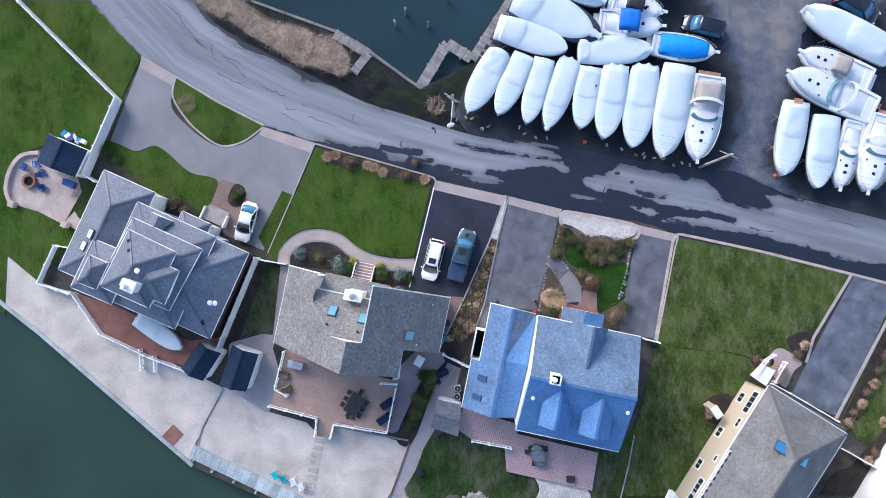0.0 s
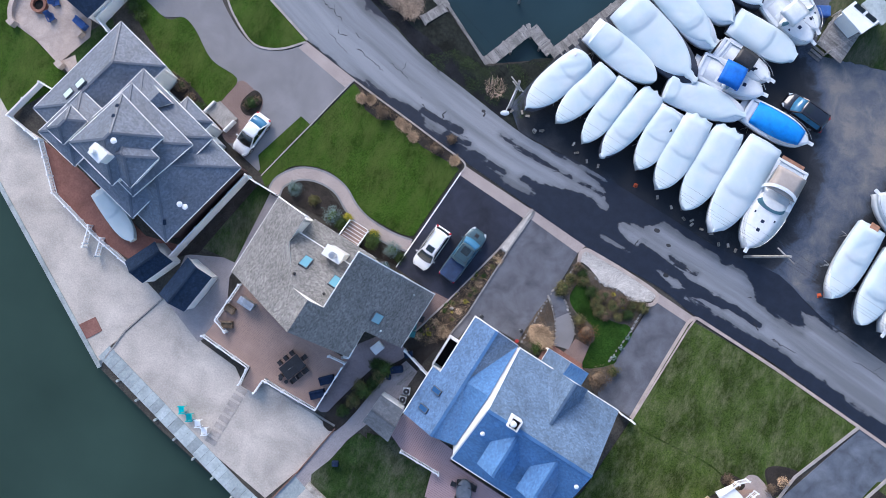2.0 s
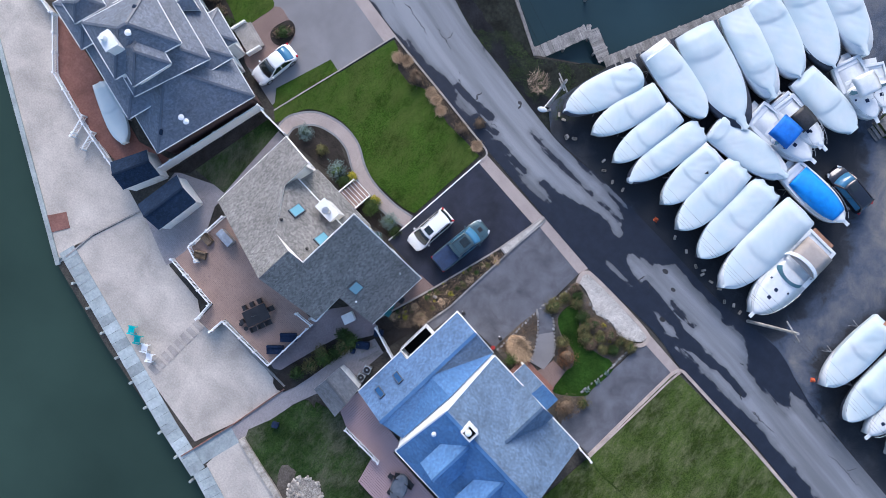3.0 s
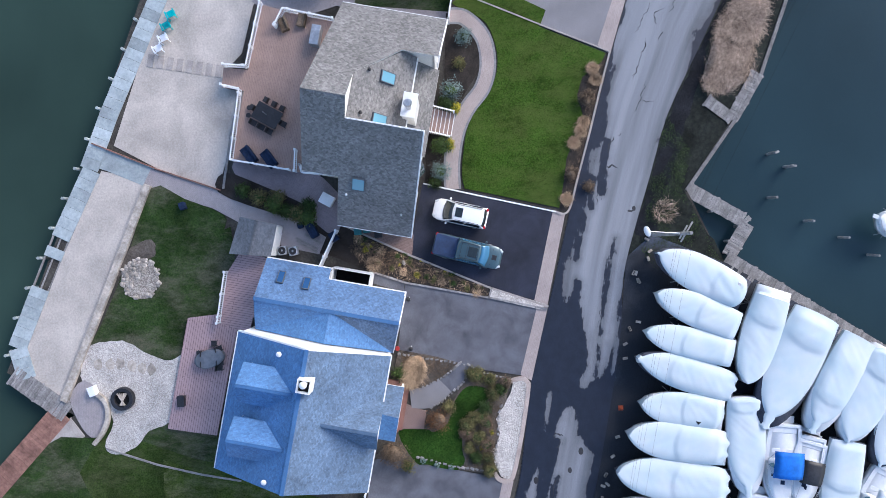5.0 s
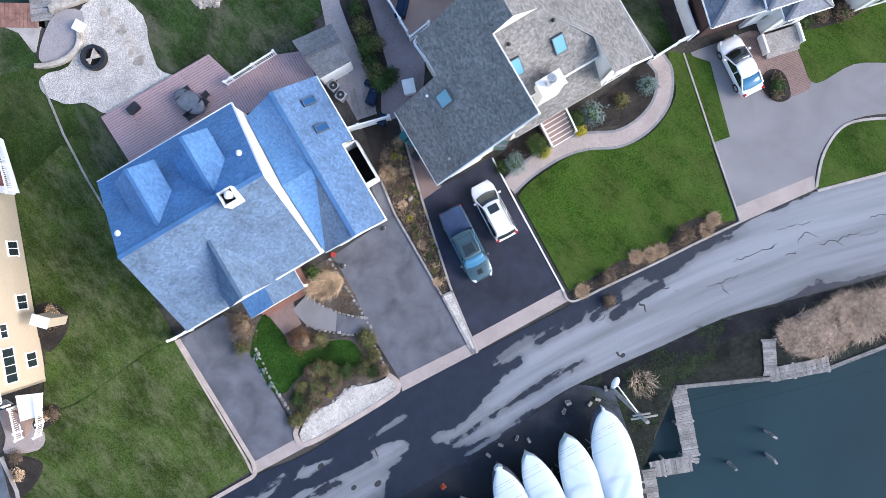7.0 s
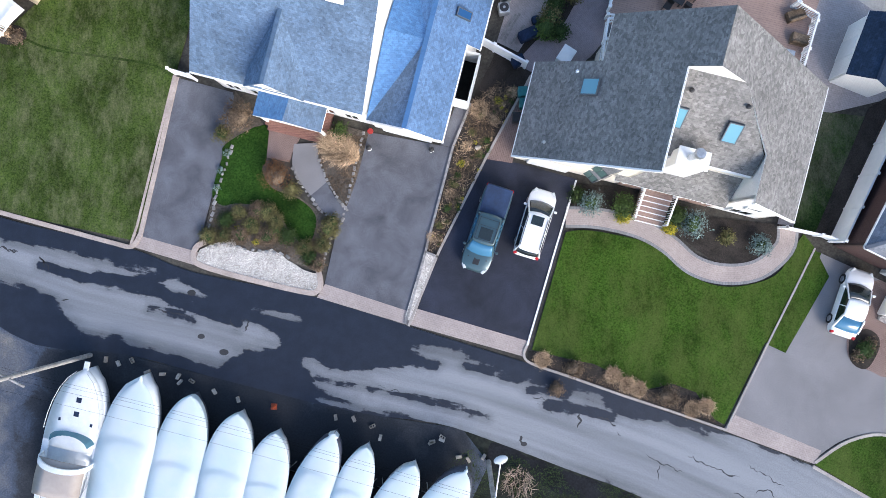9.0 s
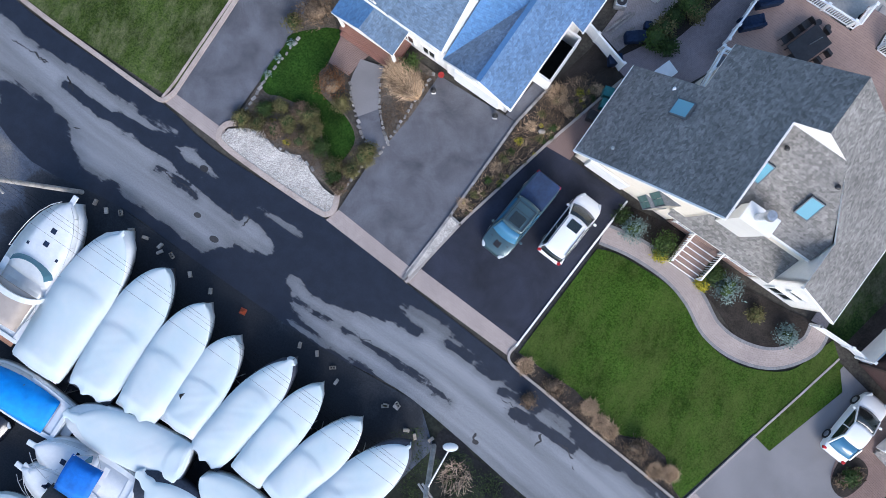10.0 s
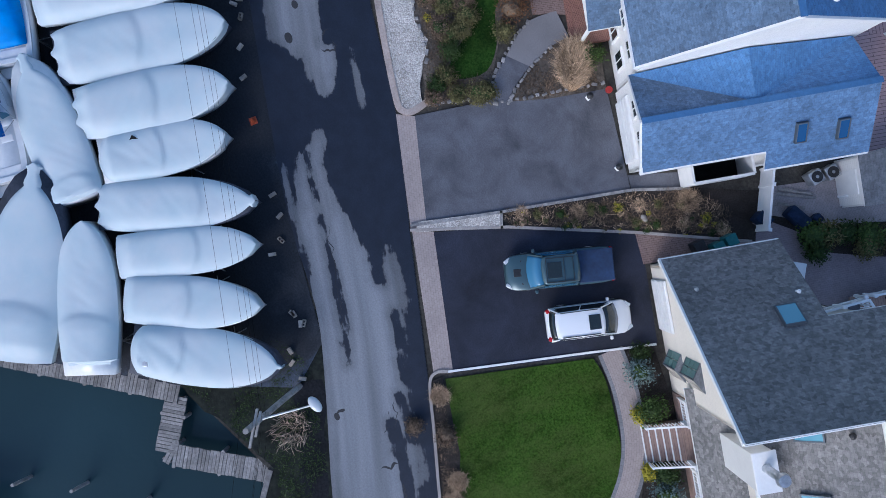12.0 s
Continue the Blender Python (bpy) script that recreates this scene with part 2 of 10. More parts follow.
def turf(name, dark, light, bare, share, scale=0.16, wear=0.35):
    """Grass: fine blades in two greens, cloudy light and dark, and worn patches where straw and soil show."""
    m = surface(name, dark, light, 0.95, 9.0, 0.3, 1.0, 22.0, stain_dark=0.5, spec=0.1, contrast=1.5)
    nt = m.node_tree
    b = nt.nodes["Principled BSDF"]
    src = b.inputs["Base Color"].links[0].from_socket
    geo = nt.nodes.new("ShaderNodeNewGeometry")
    mp = nt.nodes.new("ShaderNodeMapping")
    mp.inputs["Rotation"].default_value = (0, 0, 0.5)
    mp.inputs["Scale"].default_value = (1.0, 0.45, 1.0)
    nt.links.new(geo.outputs["Position"], mp.inputs["Vector"])
    n = node(nt, "ShaderNodeTexNoise", Scale=scale, Detail=12.0, Roughness=0.83)
    nt.links.new(mp.outputs[0], n.inputs["Vector"])
    r = nt.nodes.new("ShaderNodeMapRange")
    r.interpolation_type = "SMOOTHSTEP"
    for k, v in zip(("From Min", "From Max", "To Min", "To Max"), (1 - share - 0.09, 1 - share + 0.12, 0.0, wear)):
        r.inputs[k].default_value = v
    nt.links.new(n.outputs["Fac"], r.inputs["Value"])
    n2 = node(nt, "ShaderNodeTexNoise", Scale=11.0, Detail=4.0, Roughness=0.7)
    nt.links.new(geo.outputs["Position"], n2.inputs["Vector"])
    r2 = nt.nodes.new("ShaderNodeValToRGB")
    r2.color_ramp.elements[0].position, r2.color_ramp.elements[1].position = 0.32, 0.68
    r2.color_ramp.elements[0].color, r2.color_ramp.elements[1].color = (*[c * 0.6 for c in bare], 1), (*[c * 1.35 for c in bare], 1)
    nt.links.new(n2.outputs["Fac"], r2.inputs[0])
    mx = nt.nodes.new("ShaderNodeMix")
    mx.data_type = "RGBA"
    nt.links.new(r.outputs[0], mx.inputs["Factor"])
    nt.links.new(src, mx.inputs["A"])
    nt.links.new(r2.outputs[0], mx.inputs["B"])
    nt.links.new(mx.outputs["Result"], b.inputs["Base Color"])
    return m


def pebbles(name, dark, light, scale=8.0):
    """Loose stones: each cell its own tone, dark gaps between, rounded relief."""
    m = bpy.data.materials.new(name)
    m.use_nodes = True
    nt = m.node_tree
    b = nt.nodes["Principled BSDF"]
    geo = nt.nodes.new("ShaderNodeNewGeometry")
    v = node(nt, "ShaderNodeTexVoronoi", Scale=scale)
    v.voronoi_dimensions = "2D"
    nt.links.new(geo.outputs["Position"], v.inputs["Vector"])
    bw = nt.nodes.new("ShaderNodeSeparateColor")
    nt.links.new(v.outputs["Color"], bw.inputs[0])
    r = nt.nodes.new("ShaderNodeValToRGB")
    r.color_ramp.elements[0].color, r.color_ramp.elements[1].color = (*dark, 1), (*light, 1)
    nt.links.new(bw.outputs[0], r.inputs[0])
    n = node(nt, "ShaderNodeTexNoise", Scale=0.7, Detail=6.0, Roughness=0.65)
    nt.links.new(geo.outputs["Position"], n.inputs["Vector"])
    mr = nt.nodes.new("ShaderNodeMapRange")
    for k, q in zip(("From Min", "From Max", "To Min", "To Max"), (0.0, 0.75, 1.1, 0.72)):
        mr.inputs[k].default_value = q
    nt.links.new(v.outputs["Distance"], mr.inputs["Value"])
    m2 = nt.nodes.new("ShaderNodeMapRange")
    for k, q in zip(("From Min", "From Max", "To Min", "To Max"), (0.3, 0.7, 0.74, 1.16)):
        m2.inputs[k].default_value = q
    nt.links.new(n.outputs["Fac"], m2.inputs["Value"])
    mul = nt.nodes.new("ShaderNodeMath")
    mul.operation = "MULTIPLY"
    nt.links.new(mr.outputs[0], mul.inputs[0])
    nt.links.new(m2.outputs[0], mul.inputs[1])
    mx = nt.nodes.new("ShaderNodeMix")
    mx.data_type, mx.blend_type = "RGBA", "MULTIPLY"
    mx.inputs["Factor"].default_value = 1.0
    nt.links.new(r.outputs[0], mx.inputs["A"])
    nt.links.new(mul.outputs[0], mx.inputs["B"])
    nt.links.new(mx.outputs["Result"], b.inputs["Base Color"])
    b.inputs["Roughness"].default_value = 0.9
    b.inputs["Specular IOR Level"].default_value = 0.22
    bp = node(nt, "ShaderNodeBump", Strength=0.6, Distance=0.05)
    bp.invert = True
    nt.links.new(v.outputs["Distance"], bp.inputs["Height"])
    nt.links.new(bp.outputs[0], b.inputs["Normal"])
    return m


M = {}
M["earth"] = surface("earth", (0.035, 0.032, 0.028), (0.085, 0.078, 0.066), 0.95, 6.0, 0.3, 0.6, 14.0, stain_dark=0.5)
M["puddle"] = surface("standing_water", (0.012, 0.016, 0.026), (0.018, 0.023, 0.036), 0.25, 2.0, 0.3, 0.02, 8.0, stain_dark=0.85, spec=0.3)
M["mulch"] = surface("mulch", (0.015, 0.0135, 0.0125), (0.056, 0.046, 0.039), 0.95, 14.0, 0.8, 0.9, 22.0, stain_dark=0.6)
M["mud"] = surface("mud", (0.009, 0.011, 0.011), (0.03, 0.034, 0.026), 0.9, 3.0, 0.5, 0.6, 10.0, stain_dark=0.4, spec=0.15)
M["yard"] = yard_gravel("yard_gravel")
M["yard_dark"] = surface("dark_wet_ground", (0.006, 0.007, 0.009), (0.02, 0.021, 0.025), 0.8, 7.0, 0.45, 0.5, 20.0, stain_dark=0.45, spec=0.12)
M["road"] = damp_road("road_asphalt")
M["crack"] = surface("sealed_crack", (0.02, 0.02, 0.022), (0.045, 0.045, 0.048), 0.8, 20.0)
M["drive_new"] = surface("new_asphalt", (0.013, 0.0155, 0.028), (0.03, 0.034, 0.054), 0.75, 14.0, 0.4, 0.3, 50.0, stain_dark=0.5, spec=0.35)
# cloudy blue-gray base colour stands for the sky reflected in wet asphalt
M["drive_wet_sky"] = surface("wet_asphalt_painted_sky", (0.075, 0.086, 0.108), (0.15, 0.165, 0.19), 0.35, 0.5, 0.6, 0.1, 40.0, stain_dark=0.6, contrast=0.8)
M["drive_old"] = surface("worn_asphalt", (0.078, 0.081, 0.097), (0.132, 0.134, 0.152), 0.8, 14.0, 0.5, 0.3, 50.0, stain_dark=0.6)
M["drive_pale"] = surface("pale_asphalt", (0.19, 0.185, 0.19), (0.26, 0.25, 0.255), 0.85, 14.0, 0.25, 0.3, 50.0, stain_dark=0.85)
M["lawn"] = turf("lawn", (0.015, 0.038, 0.004), (0.047, 0.092, 0.012), (0.085, 0.112, 0.026), 0.5, 0.25, 0.65)
M["lawn_dry"] = turf("thin_lawn", (0.019, 0.038, 0.007), (0.066, 0.096, 0.02), (0.17, 0.172, 0.09), 0.47, 0.75, 0.6)
# deep green turf with shade mixed into its colour; bare patches are wear
M["lawn_dark"] = turf("shade_toned_lawn", (0.011, 0.028, 0.007), (0.036, 0.064, 0.016), (0.125, 0.118, 0.082), 0.47, 0.17, 0.85)
# the thin lawn again, its greens darkened to hold the shade
M["lawn_mid"] = turf("shade_toned_thin_lawn", (0.014, 0.03, 0.006), (0.046, 0.074, 0.016), (0.1, 0.105, 0.05), 0.45, 0.25, 0.65)
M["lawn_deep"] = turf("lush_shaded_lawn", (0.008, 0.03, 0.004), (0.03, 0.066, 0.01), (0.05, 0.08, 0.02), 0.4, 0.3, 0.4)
M["litter"] = surface("leaf_litter", (0.055, 0.046, 0.038), (0.16, 0.135, 0.11), 0.95, 9.0, 0.7, 0.9, 18.0, stain_dark=0.6)
M["gravel_tan"] = pebbles("tan_gravel", (0.24, 0.2, 0.165), (0.6, 0.54, 0.46), 12.0)
M["sand"] = surface("sand", (0.4, 0.36, 0.315), (0.557, 0.5, 0.44), 0.95, 6.0, 0.3, 0.8, 9.0, stain_dark=0.76, contrast=1.0)
M["shell"] = pebbles("white_pebbles", (0.47, 0.425, 0.375), (0.76, 0.715, 0.655), 13.0)
M["curb"] = surface("curb_concrete", (0.32, 0.285, 0.26), (0.44, 0.4, 0.365), 0.9, 9.0, 0.8, 0.3, 30.0, stain_dark=0.8)
M["curb_pink"] = surface("curb_tan", (0.36, 0.29, 0.25), (0.5, 0.42, 0.37), 0.9, 9.0, 0.8, 0.3, 30.0, stain_dark=0.8)
M["paver"] = boards("tan_pavers", ((0.36, 0.3, 0.275), (0.43, 0.365, 0.335)), 0.14, 0.2, 0.9, 0.006, 0.75)
M["paver_border"] = boards("slate_gray_pavers", ((0.2, 0.198, 0.205), (0.28, 0.275, 0.28)), 0.2, 0.2, 0.9, 0.008, 0.7)
M["paver_gray"] = boards("gray_pavers", ((0.3, 0.27, 0.268), (0.39, 0.35, 0.345)), 0.14, 0.2, 0.9, 0.006, 0.8)
M["paver_red"] = boards("brick_pavers", ((0.25, 0.13, 0.1), (0.34, 0.18, 0.14)), 0.1, 0.2, 0.9, 0.008, 0.5)
M["paver_dark"] = boards("mauve_pavers", ((0.25, 0.2, 0.205), (0.33, 0.265, 0.265)), 0.1, 0.2, 0.85, 0.006, 0.82)
M["paver_mauve"] = boards("dull_mauve_pavers", ((0.215, 0.15, 0.13), (0.285, 0.205, 0.18)), 0.12, 0.24, 0.9, 0.008, 0.5)
M["deck_b"] = boards("tan_composite_decking", ((0.3, 0.205, 0.17), (0.35, 0.245, 0.2)), 0.14, 4.8, 0.7, 0.006, 0.5)
M["deck_c"] = boards("mauve_composite_decking", ((0.38, 0.26, 0.26), (0.46, 0.32, 0.32)), 0.2, 4.8, 0.7, 0.014, 0.3)
M["deck_a"] = surface("red_brown_patio", (0.17, 0.08, 0.065), (0.24, 0.12, 0.095), 0.85, 5.0, 0.4, 0.3, 30.0, stain_dark=0.75)
M["cover_gray"] = surface("gray_weather_cover", (0.11, 0.125, 0.15), (0.17, 0.19, 0.22), 0.7, 3.0, 0.4, 0.3, 8.0)
M["gray_wood"] = surface("weathered_wood", (0.17, 0.16, 0.152), (0.33, 0.312, 0.295), 0.9, 7.0, 1.2, 0.5, 24.0, vary=0.22, stain_dark=0.75)
M["walkway"] = surface("pale_boardwalk", (0.29, 0.335, 0.345), (0.43, 0.475, 0.475), 0.85, 4.0, 0.6, 0.3, 14.0, vary=0.2, stain_dark=0.8)
M["bulkhead"] = surface("bulkhead_vinyl", (0.26, 0.3, 0.3), (0.4, 0.43, 0.42), 0.8, 5.0, 0.5, 0.3, 14.0, stain_dark=0.7)
M["brown_wood"] = surface("brown_boardwalk", (0.19, 0.1, 0.075), (0.29, 0.16, 0.125), 0.85, 6.0, 0.9, 0.4, 20.0, vary=0.12)
M["white"] = surface("white_vinyl", (0.8, 0.81, 0.82), (0.87, 0.87, 0.87), 0.5, 3.0, 0.6, 0.05, 20.0, stain_dark=0.92)
M["white_trim"] = surface("white_trim_paint", (0.76, 0.76, 0.75), (0.84, 0.84, 0.82), 0.55, 3.0, 0.6, 0.05, 20.0, stain_dark=0.94)
M["cream"] = boards("cream_lap_siding", ((0.8, 0.735, 0.63), (0.83, 0.765, 0.66)), 0.18, 3.6, 0.65, 0.006, 0.88, 0.05)
M["yellow_siding"] = boards("yellow_lap_siding", ((0.5, 0.42, 0.31), (0.53, 0.445, 0.33)), 0.15, 3.6, 0.65, 0.008, 0.88, 0.05)
M["white_siding"] = boards("white_lap_siding", ((0.82, 0.81, 0.78), (0.86, 0.85, 0.82)), 0.16, 3.6, 0.6, 0.008, 0.85, 0.06)
M["roof_a"] = shingles("slate_blue_shingles", ((0.112, 0.133, 0.172), (0.165, 0.186, 0.224)), rough=0.5, mottle=0.26, fleck=0.2)
M["dark_wall"] = boards("dark_red_brown_wall", ((0.06, 0.032, 0.03), (0.085, 0.045, 0.04)), 0.2, 0.3, 0.85, 0.01, 0.5)
M["roof_b"] = shingles("brown_gray_shingles", ((0.15, 0.147, 0.143), (0.228, 0.219, 0.208)), 0.14, 0.24, 0.75, 0.34, 0.3)
# one blue roof in three tones: each slope's light is put in its colour
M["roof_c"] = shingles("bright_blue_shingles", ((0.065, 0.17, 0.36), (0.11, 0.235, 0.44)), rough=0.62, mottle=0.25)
M["roof_c_midlit"] = shingles("midlit_blue_shingles", ((0.085, 0.165, 0.3), (0.13, 0.218, 0.365)), rough=0.7, mottle=0.35, fleck=0.2)
M["roof_c_graylit"] = shingles("graylit_blue_shingles", ((0.09, 0.148, 0.232), (0.14, 0.198, 0.287)), rough=0.75, mottle=0.4, fleck=0.2)
M["roof_d"] = shingles("weathered_gray_shingles", ((0.14, 0.138, 0.134), (0.19, 0.184, 0.175)))
M["roof_shed"] = shingles("navy_shingles", ((0.016, 0.03, 0.058), (0.027, 0.045, 0.08)), rough=0.9)
M["roof_gray"] = shingles("gray_shingles", ((0.13, 0.14, 0.155), (0.17, 0.18, 0.195)))
M["glass"] = glossy("window_glass", (0.02, 0.03, 0.035), 0.06, 0.0, 0.0, 0.6)
M["skylight"] = glossy("skylight_glass", (0.13, 0.33, 0.42), 0.2, 0.0, 0.1, 0.5)
M["skylight_navy"] = glossy("dark_blue_skylight_glass", (0.015, 0.075, 0.2), 0.2, 0.0, 0.1, 0.5)
M["skylight_blue"] = glossy("blue_skylight_glass", (0.05, 0.22, 0.42), 0.2, 0.0, 0.1, 0.5)
M["skylight_pale"] = glossy("pale_skylight_dome", (0.5, 0.6, 0.6), 0.3, 0.0, 0.1, 0.5)
M["metal"] = surface("galvanised_metal", (0.4, 0.42, 0.44), (0.55, 0.56, 0.58), 0.4, 6.0, 1.0, 0.1, 30.0, 0.7)
M["dark_metal"] = glossy("dark_flashing", (0.1, 0.12, 0.14), 0.5, 0.3)
M["black"] = surface("black_plastic", (0.012, 0.012, 0.014), (0.03, 0.03, 0.034), 0.5, 6.0, 1.0, 0.1, 30.0)
M["bed_navy"] = surface("dark_blue_vinyl", (0.012, 0.028, 0.075), (0.02, 0.045, 0.11), 0.6, 5.0, 0.8, 0.2, 20.0)
M["navy"] = surface("navy_canvas", (0.009, 0.018, 0.042), (0.018, 0.032, 0.07), 0.9, 6.0, 1.5, 0.3, 20.0)
# near-black for ash, and for shade painted into hollows and under decks
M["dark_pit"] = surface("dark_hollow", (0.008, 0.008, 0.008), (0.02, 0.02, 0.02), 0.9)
M["wrap"] = surface("white_shrink_wrap", (0.475, 0.585, 0.625), (0.575, 0.615, 0.63), 0.55, 0.5, 0.5, 0.35, 1.3, stain_dark=0.97, spec=0.3)
M["gelcoat"] = surface("white_gelcoat", (0.62, 0.65, 0.67), (0.72, 0.74, 0.75), 0.3, 3.0, 0.8, 0.03, 20.0, stain_dark=0.94, coat=0.4)
M["hull_blue"] = surface("bottom_paint", (0.03, 0.035, 0.05), (0.06, 0.065, 0.09), 0.7, 6.0, 0.8)
M["canvas_blue"] = surface("bright_blue_canvas", (0.005, 0.12, 0.5), (0.01, 0.17, 0.62), 0.75, 3.0, 1.0, 0.2, 14.0, stain_dark=0.8)
M["canvas_cyan"] = surface("sky_blue_canvas", (0.005, 0.22, 0.68), (0.01, 0.28, 0.76), 0.75, 3.0, 1.0, 0.2, 14.0, stain_dark=0.85)
M["blue_fabric"] = surface("blue_chair_fabric", (0.02, 0.06, 0.2), (0.035, 0.1, 0.3), 0.8, 6.0)
M["rust"] = surface("rusty_steel", (0.16, 0.07, 0.045), (0.28, 0.13, 0.09), 0.8, 6.0)
M["canvas_tan"] = surface("tan_canvas", (0.37, 0.325, 0.295), (0.41, 0.36, 0.325), 0.85, 3.0, 1.0, 0.1, 14.0, stain_dark=0.93)
M["teak"] = surface("teak", (0.3, 0.14, 0.08), (0.42, 0.22, 0.13), 0.7, 5.0, 1.0)
M["screen"] = glossy("tinted_windscreen", (0.1, 0.22, 0.26), 0.1, 0.0, 0.4)
M["rubber"] = surface("tyre_rubber", (0.012, 0.012, 0.012), (0.025, 0.025, 0.025), 0.8)
M["alloy"] = glossy("alloy_rim", (0.45, 0.46, 0.48), 0.3, 0.9)
M["car_white"] = glossy("white_car_paint", (0.82, 0.83, 0.84), 0.3, 0.0, 0.6)
M["car_teal"] = glossy("slate_teal_car_paint", (0.054, 0.1, 0.118), 0.3, 0.3, 0.6)
M["car_black"] = glossy("black_car_paint", (0.01, 0.012, 0.02), 0.2, 0.1, 0.8)
M["car_glass"] = glossy("car_glass", (0.015, 0.022, 0.022), 0.05, 0.0, 0.5, 0.6)
M["car_glass_blue"] = glossy("blue_tinted_glass", (0.06, 0.19, 0.32), 0.1, 0.0, 0.4)
M["lamp_red"] = glossy("red_lamp_lens", (0.45, 0.01, 0.015), 0.2)
M["lamp_clear"] = glossy("clear_lamp_lens", (0.55, 0.58, 0.6), 0.15)
M["pole"] = surface("weathered_pole_wood", (0.23, 0.215, 0.2), (0.4, 0.38, 0.36), 0.9, 5.0, 1.0, 0.4, 20.0)
M["wire"] = surface("cable", (0.006, 0.006, 0.006), (0.012, 0.012, 0.012), 0.95, spec=0.1)
M["leaf_green"] = surface("green_leaves", (0.03, 0.06, 0.012), (0.085, 0.125, 0.03), 0.7, 9.0, 1.0, 0.2, 30.0, vary=0.35, spec=0.2)
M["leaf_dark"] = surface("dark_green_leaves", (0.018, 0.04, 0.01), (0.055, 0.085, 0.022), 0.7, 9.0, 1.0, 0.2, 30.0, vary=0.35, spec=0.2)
M["leaf_yellow"] = surface("yellow_leaves", (0.22, 0.2, 0.015), (0.5, 0.42, 0.04), 0.7, 9.0, 1.0, 0.2, 30.0, vary=0.3, spec=0.2)
M["leaf_blue"] = surface("blue_spruce_needles", (0.1, 0.16, 0.15), (0.24, 0.31, 0.29), 0.8, 9.0, 1.0, 0.2, 30.0, vary=0.3, spec=0.2)
M["leaf_brown"] = surface("brown_twigs", (0.08, 0.056, 0.036), (0.2, 0.145, 0.098), 0.85, 9.0, 1.0, 0.2, 30.0, vary=0.35, spec=0.2)
M["leaf_olive"] = surface("olive_leaves", (0.075, 0.072, 0.026), (0.185, 0.165, 0.07), 0.8, 9.0, 1.0, 0.2, 30.0, vary=0.35, spec=0.2)
M["leaf_rust"] = surface("rust_leaves", (0.1, 0.05, 0.022), (0.2, 0.1, 0.045), 0.8, 9.0, 1.0, 0.2, 30.0, vary=0.35, spec=0.2)
M["straw"] = surface("dry_grass", (0.26, 0.17, 0.095), (0.68, 0.5, 0.33), 0.85, 9.0, 1.0, 0.2, 30.0, vary=0.5, spec=0.2)
M["reed"] = surface("dead_reeds", (0.19, 0.135, 0.1), (0.64, 0.5, 0.385), 0.9, 4.0, 0.8, 0.2, 30.0, vary=0.4, spec=0.1)
M["stone"] = surface("field_stone", (0.17, 0.165, 0.165), (0.36, 0.345, 0.33), 0.9, 5.0, 1.2, 0.5, 18.0, vary=0.3)
M["stone_tan"] = surface("tan_stone", (0.3, 0.26, 0.215), (0.5, 0.445, 0.38), 0.9, 5.0, 1.2, 0.5, 18.0, vary=0.25)
M["orange"] = surface("orange_plastic", (0.5, 0.08, 0.03), (0.66, 0.14, 0.05), 0.6)
M["pot_red"] = surface("red_glazed_clay", (0.3, 0.02, 0.02), (0.42, 0.04, 0.03), 0.4)
M["turquoise"] = surface("turquoise_plastic", (0.0, 0.36, 0.38), (0.01, 0.46, 0.46), 0.5)
M["bin_teal"] = surface("teal_plastic", (0.01, 0.1, 0.11), (0.02, 0.14, 0.15), 0.5)
# window panes whose green and tan reflections are plain base colours
M["green_reflection"] = glossy("painted_green_reflection", (0.2, 0.31, 0.28), 0.2, 0.0, 0.0, 0.5)
M["tan_reflection"] = surface("painted_tan_reflection", (0.33, 0.3, 0.26), (0.4, 0.37, 0.32), 0.6, 4.0, 1.0, 0.1)
M["bay"] = water_stuff("bay_water", (0.03, 0.054, 0.042), 0.12)
M["basin"] = water_stuff("basin_water", (0.021, 0.043, 0.052), 0.12)

# ---- building helpers ----
from mathutils.geometry import delaunay_2d_cdt


def part(name, bm, material, parent=None, label="", smooth=False):
    """One mesh object out of a bmesh, under a thing or a part."""
    bmesh.ops.recalc_face_normals(bm, faces=bm.faces)
    me = bpy.data.meshes.new(name)
    bm.to_mesh(me)
    bm.free()
    me.materials.append(M[material])
    if smooth:
        me.shade_smooth()
    ob = new(name, me)
    if parent is not None:
        ob.parent = parent
    if label:
        ob["label"] = label
    return ob


def thing(name, label, category, group="", at=(0, 0, 0), rz=0.0, kind=""):
    ob = new(name)
    ob.empty_display_size = 0.2
    ob.matrix_basis = pose(*at, 0, 0, rz)
    return tagged(ob, label, category, group, kind)


def uv_plane(bm, faces, along, scale=1.0):
    """UV in metres: first axis level along the face, second up its slope (or across it)."""
    lay = bm.loops.layers.uv.verify()
    for f in faces:
        n = f.normal if f.normal.length > 0 else Vector((0, 0, 1))
        a = Vector((along[0], along[1], 0)) if along else n.cross(Vector((0, 0, 1)))
        a = a - n * a.dot(n)
        if a.length < 1e-4:
            a = Vector((1, 0, 0)) - n * n.x
        a.normalize()
        b = n.cross(a)
        for l in f.loops:
            l[lay].uv = (l.vert.co.dot(a) * scale, l.vert.co.dot(b) * scale)


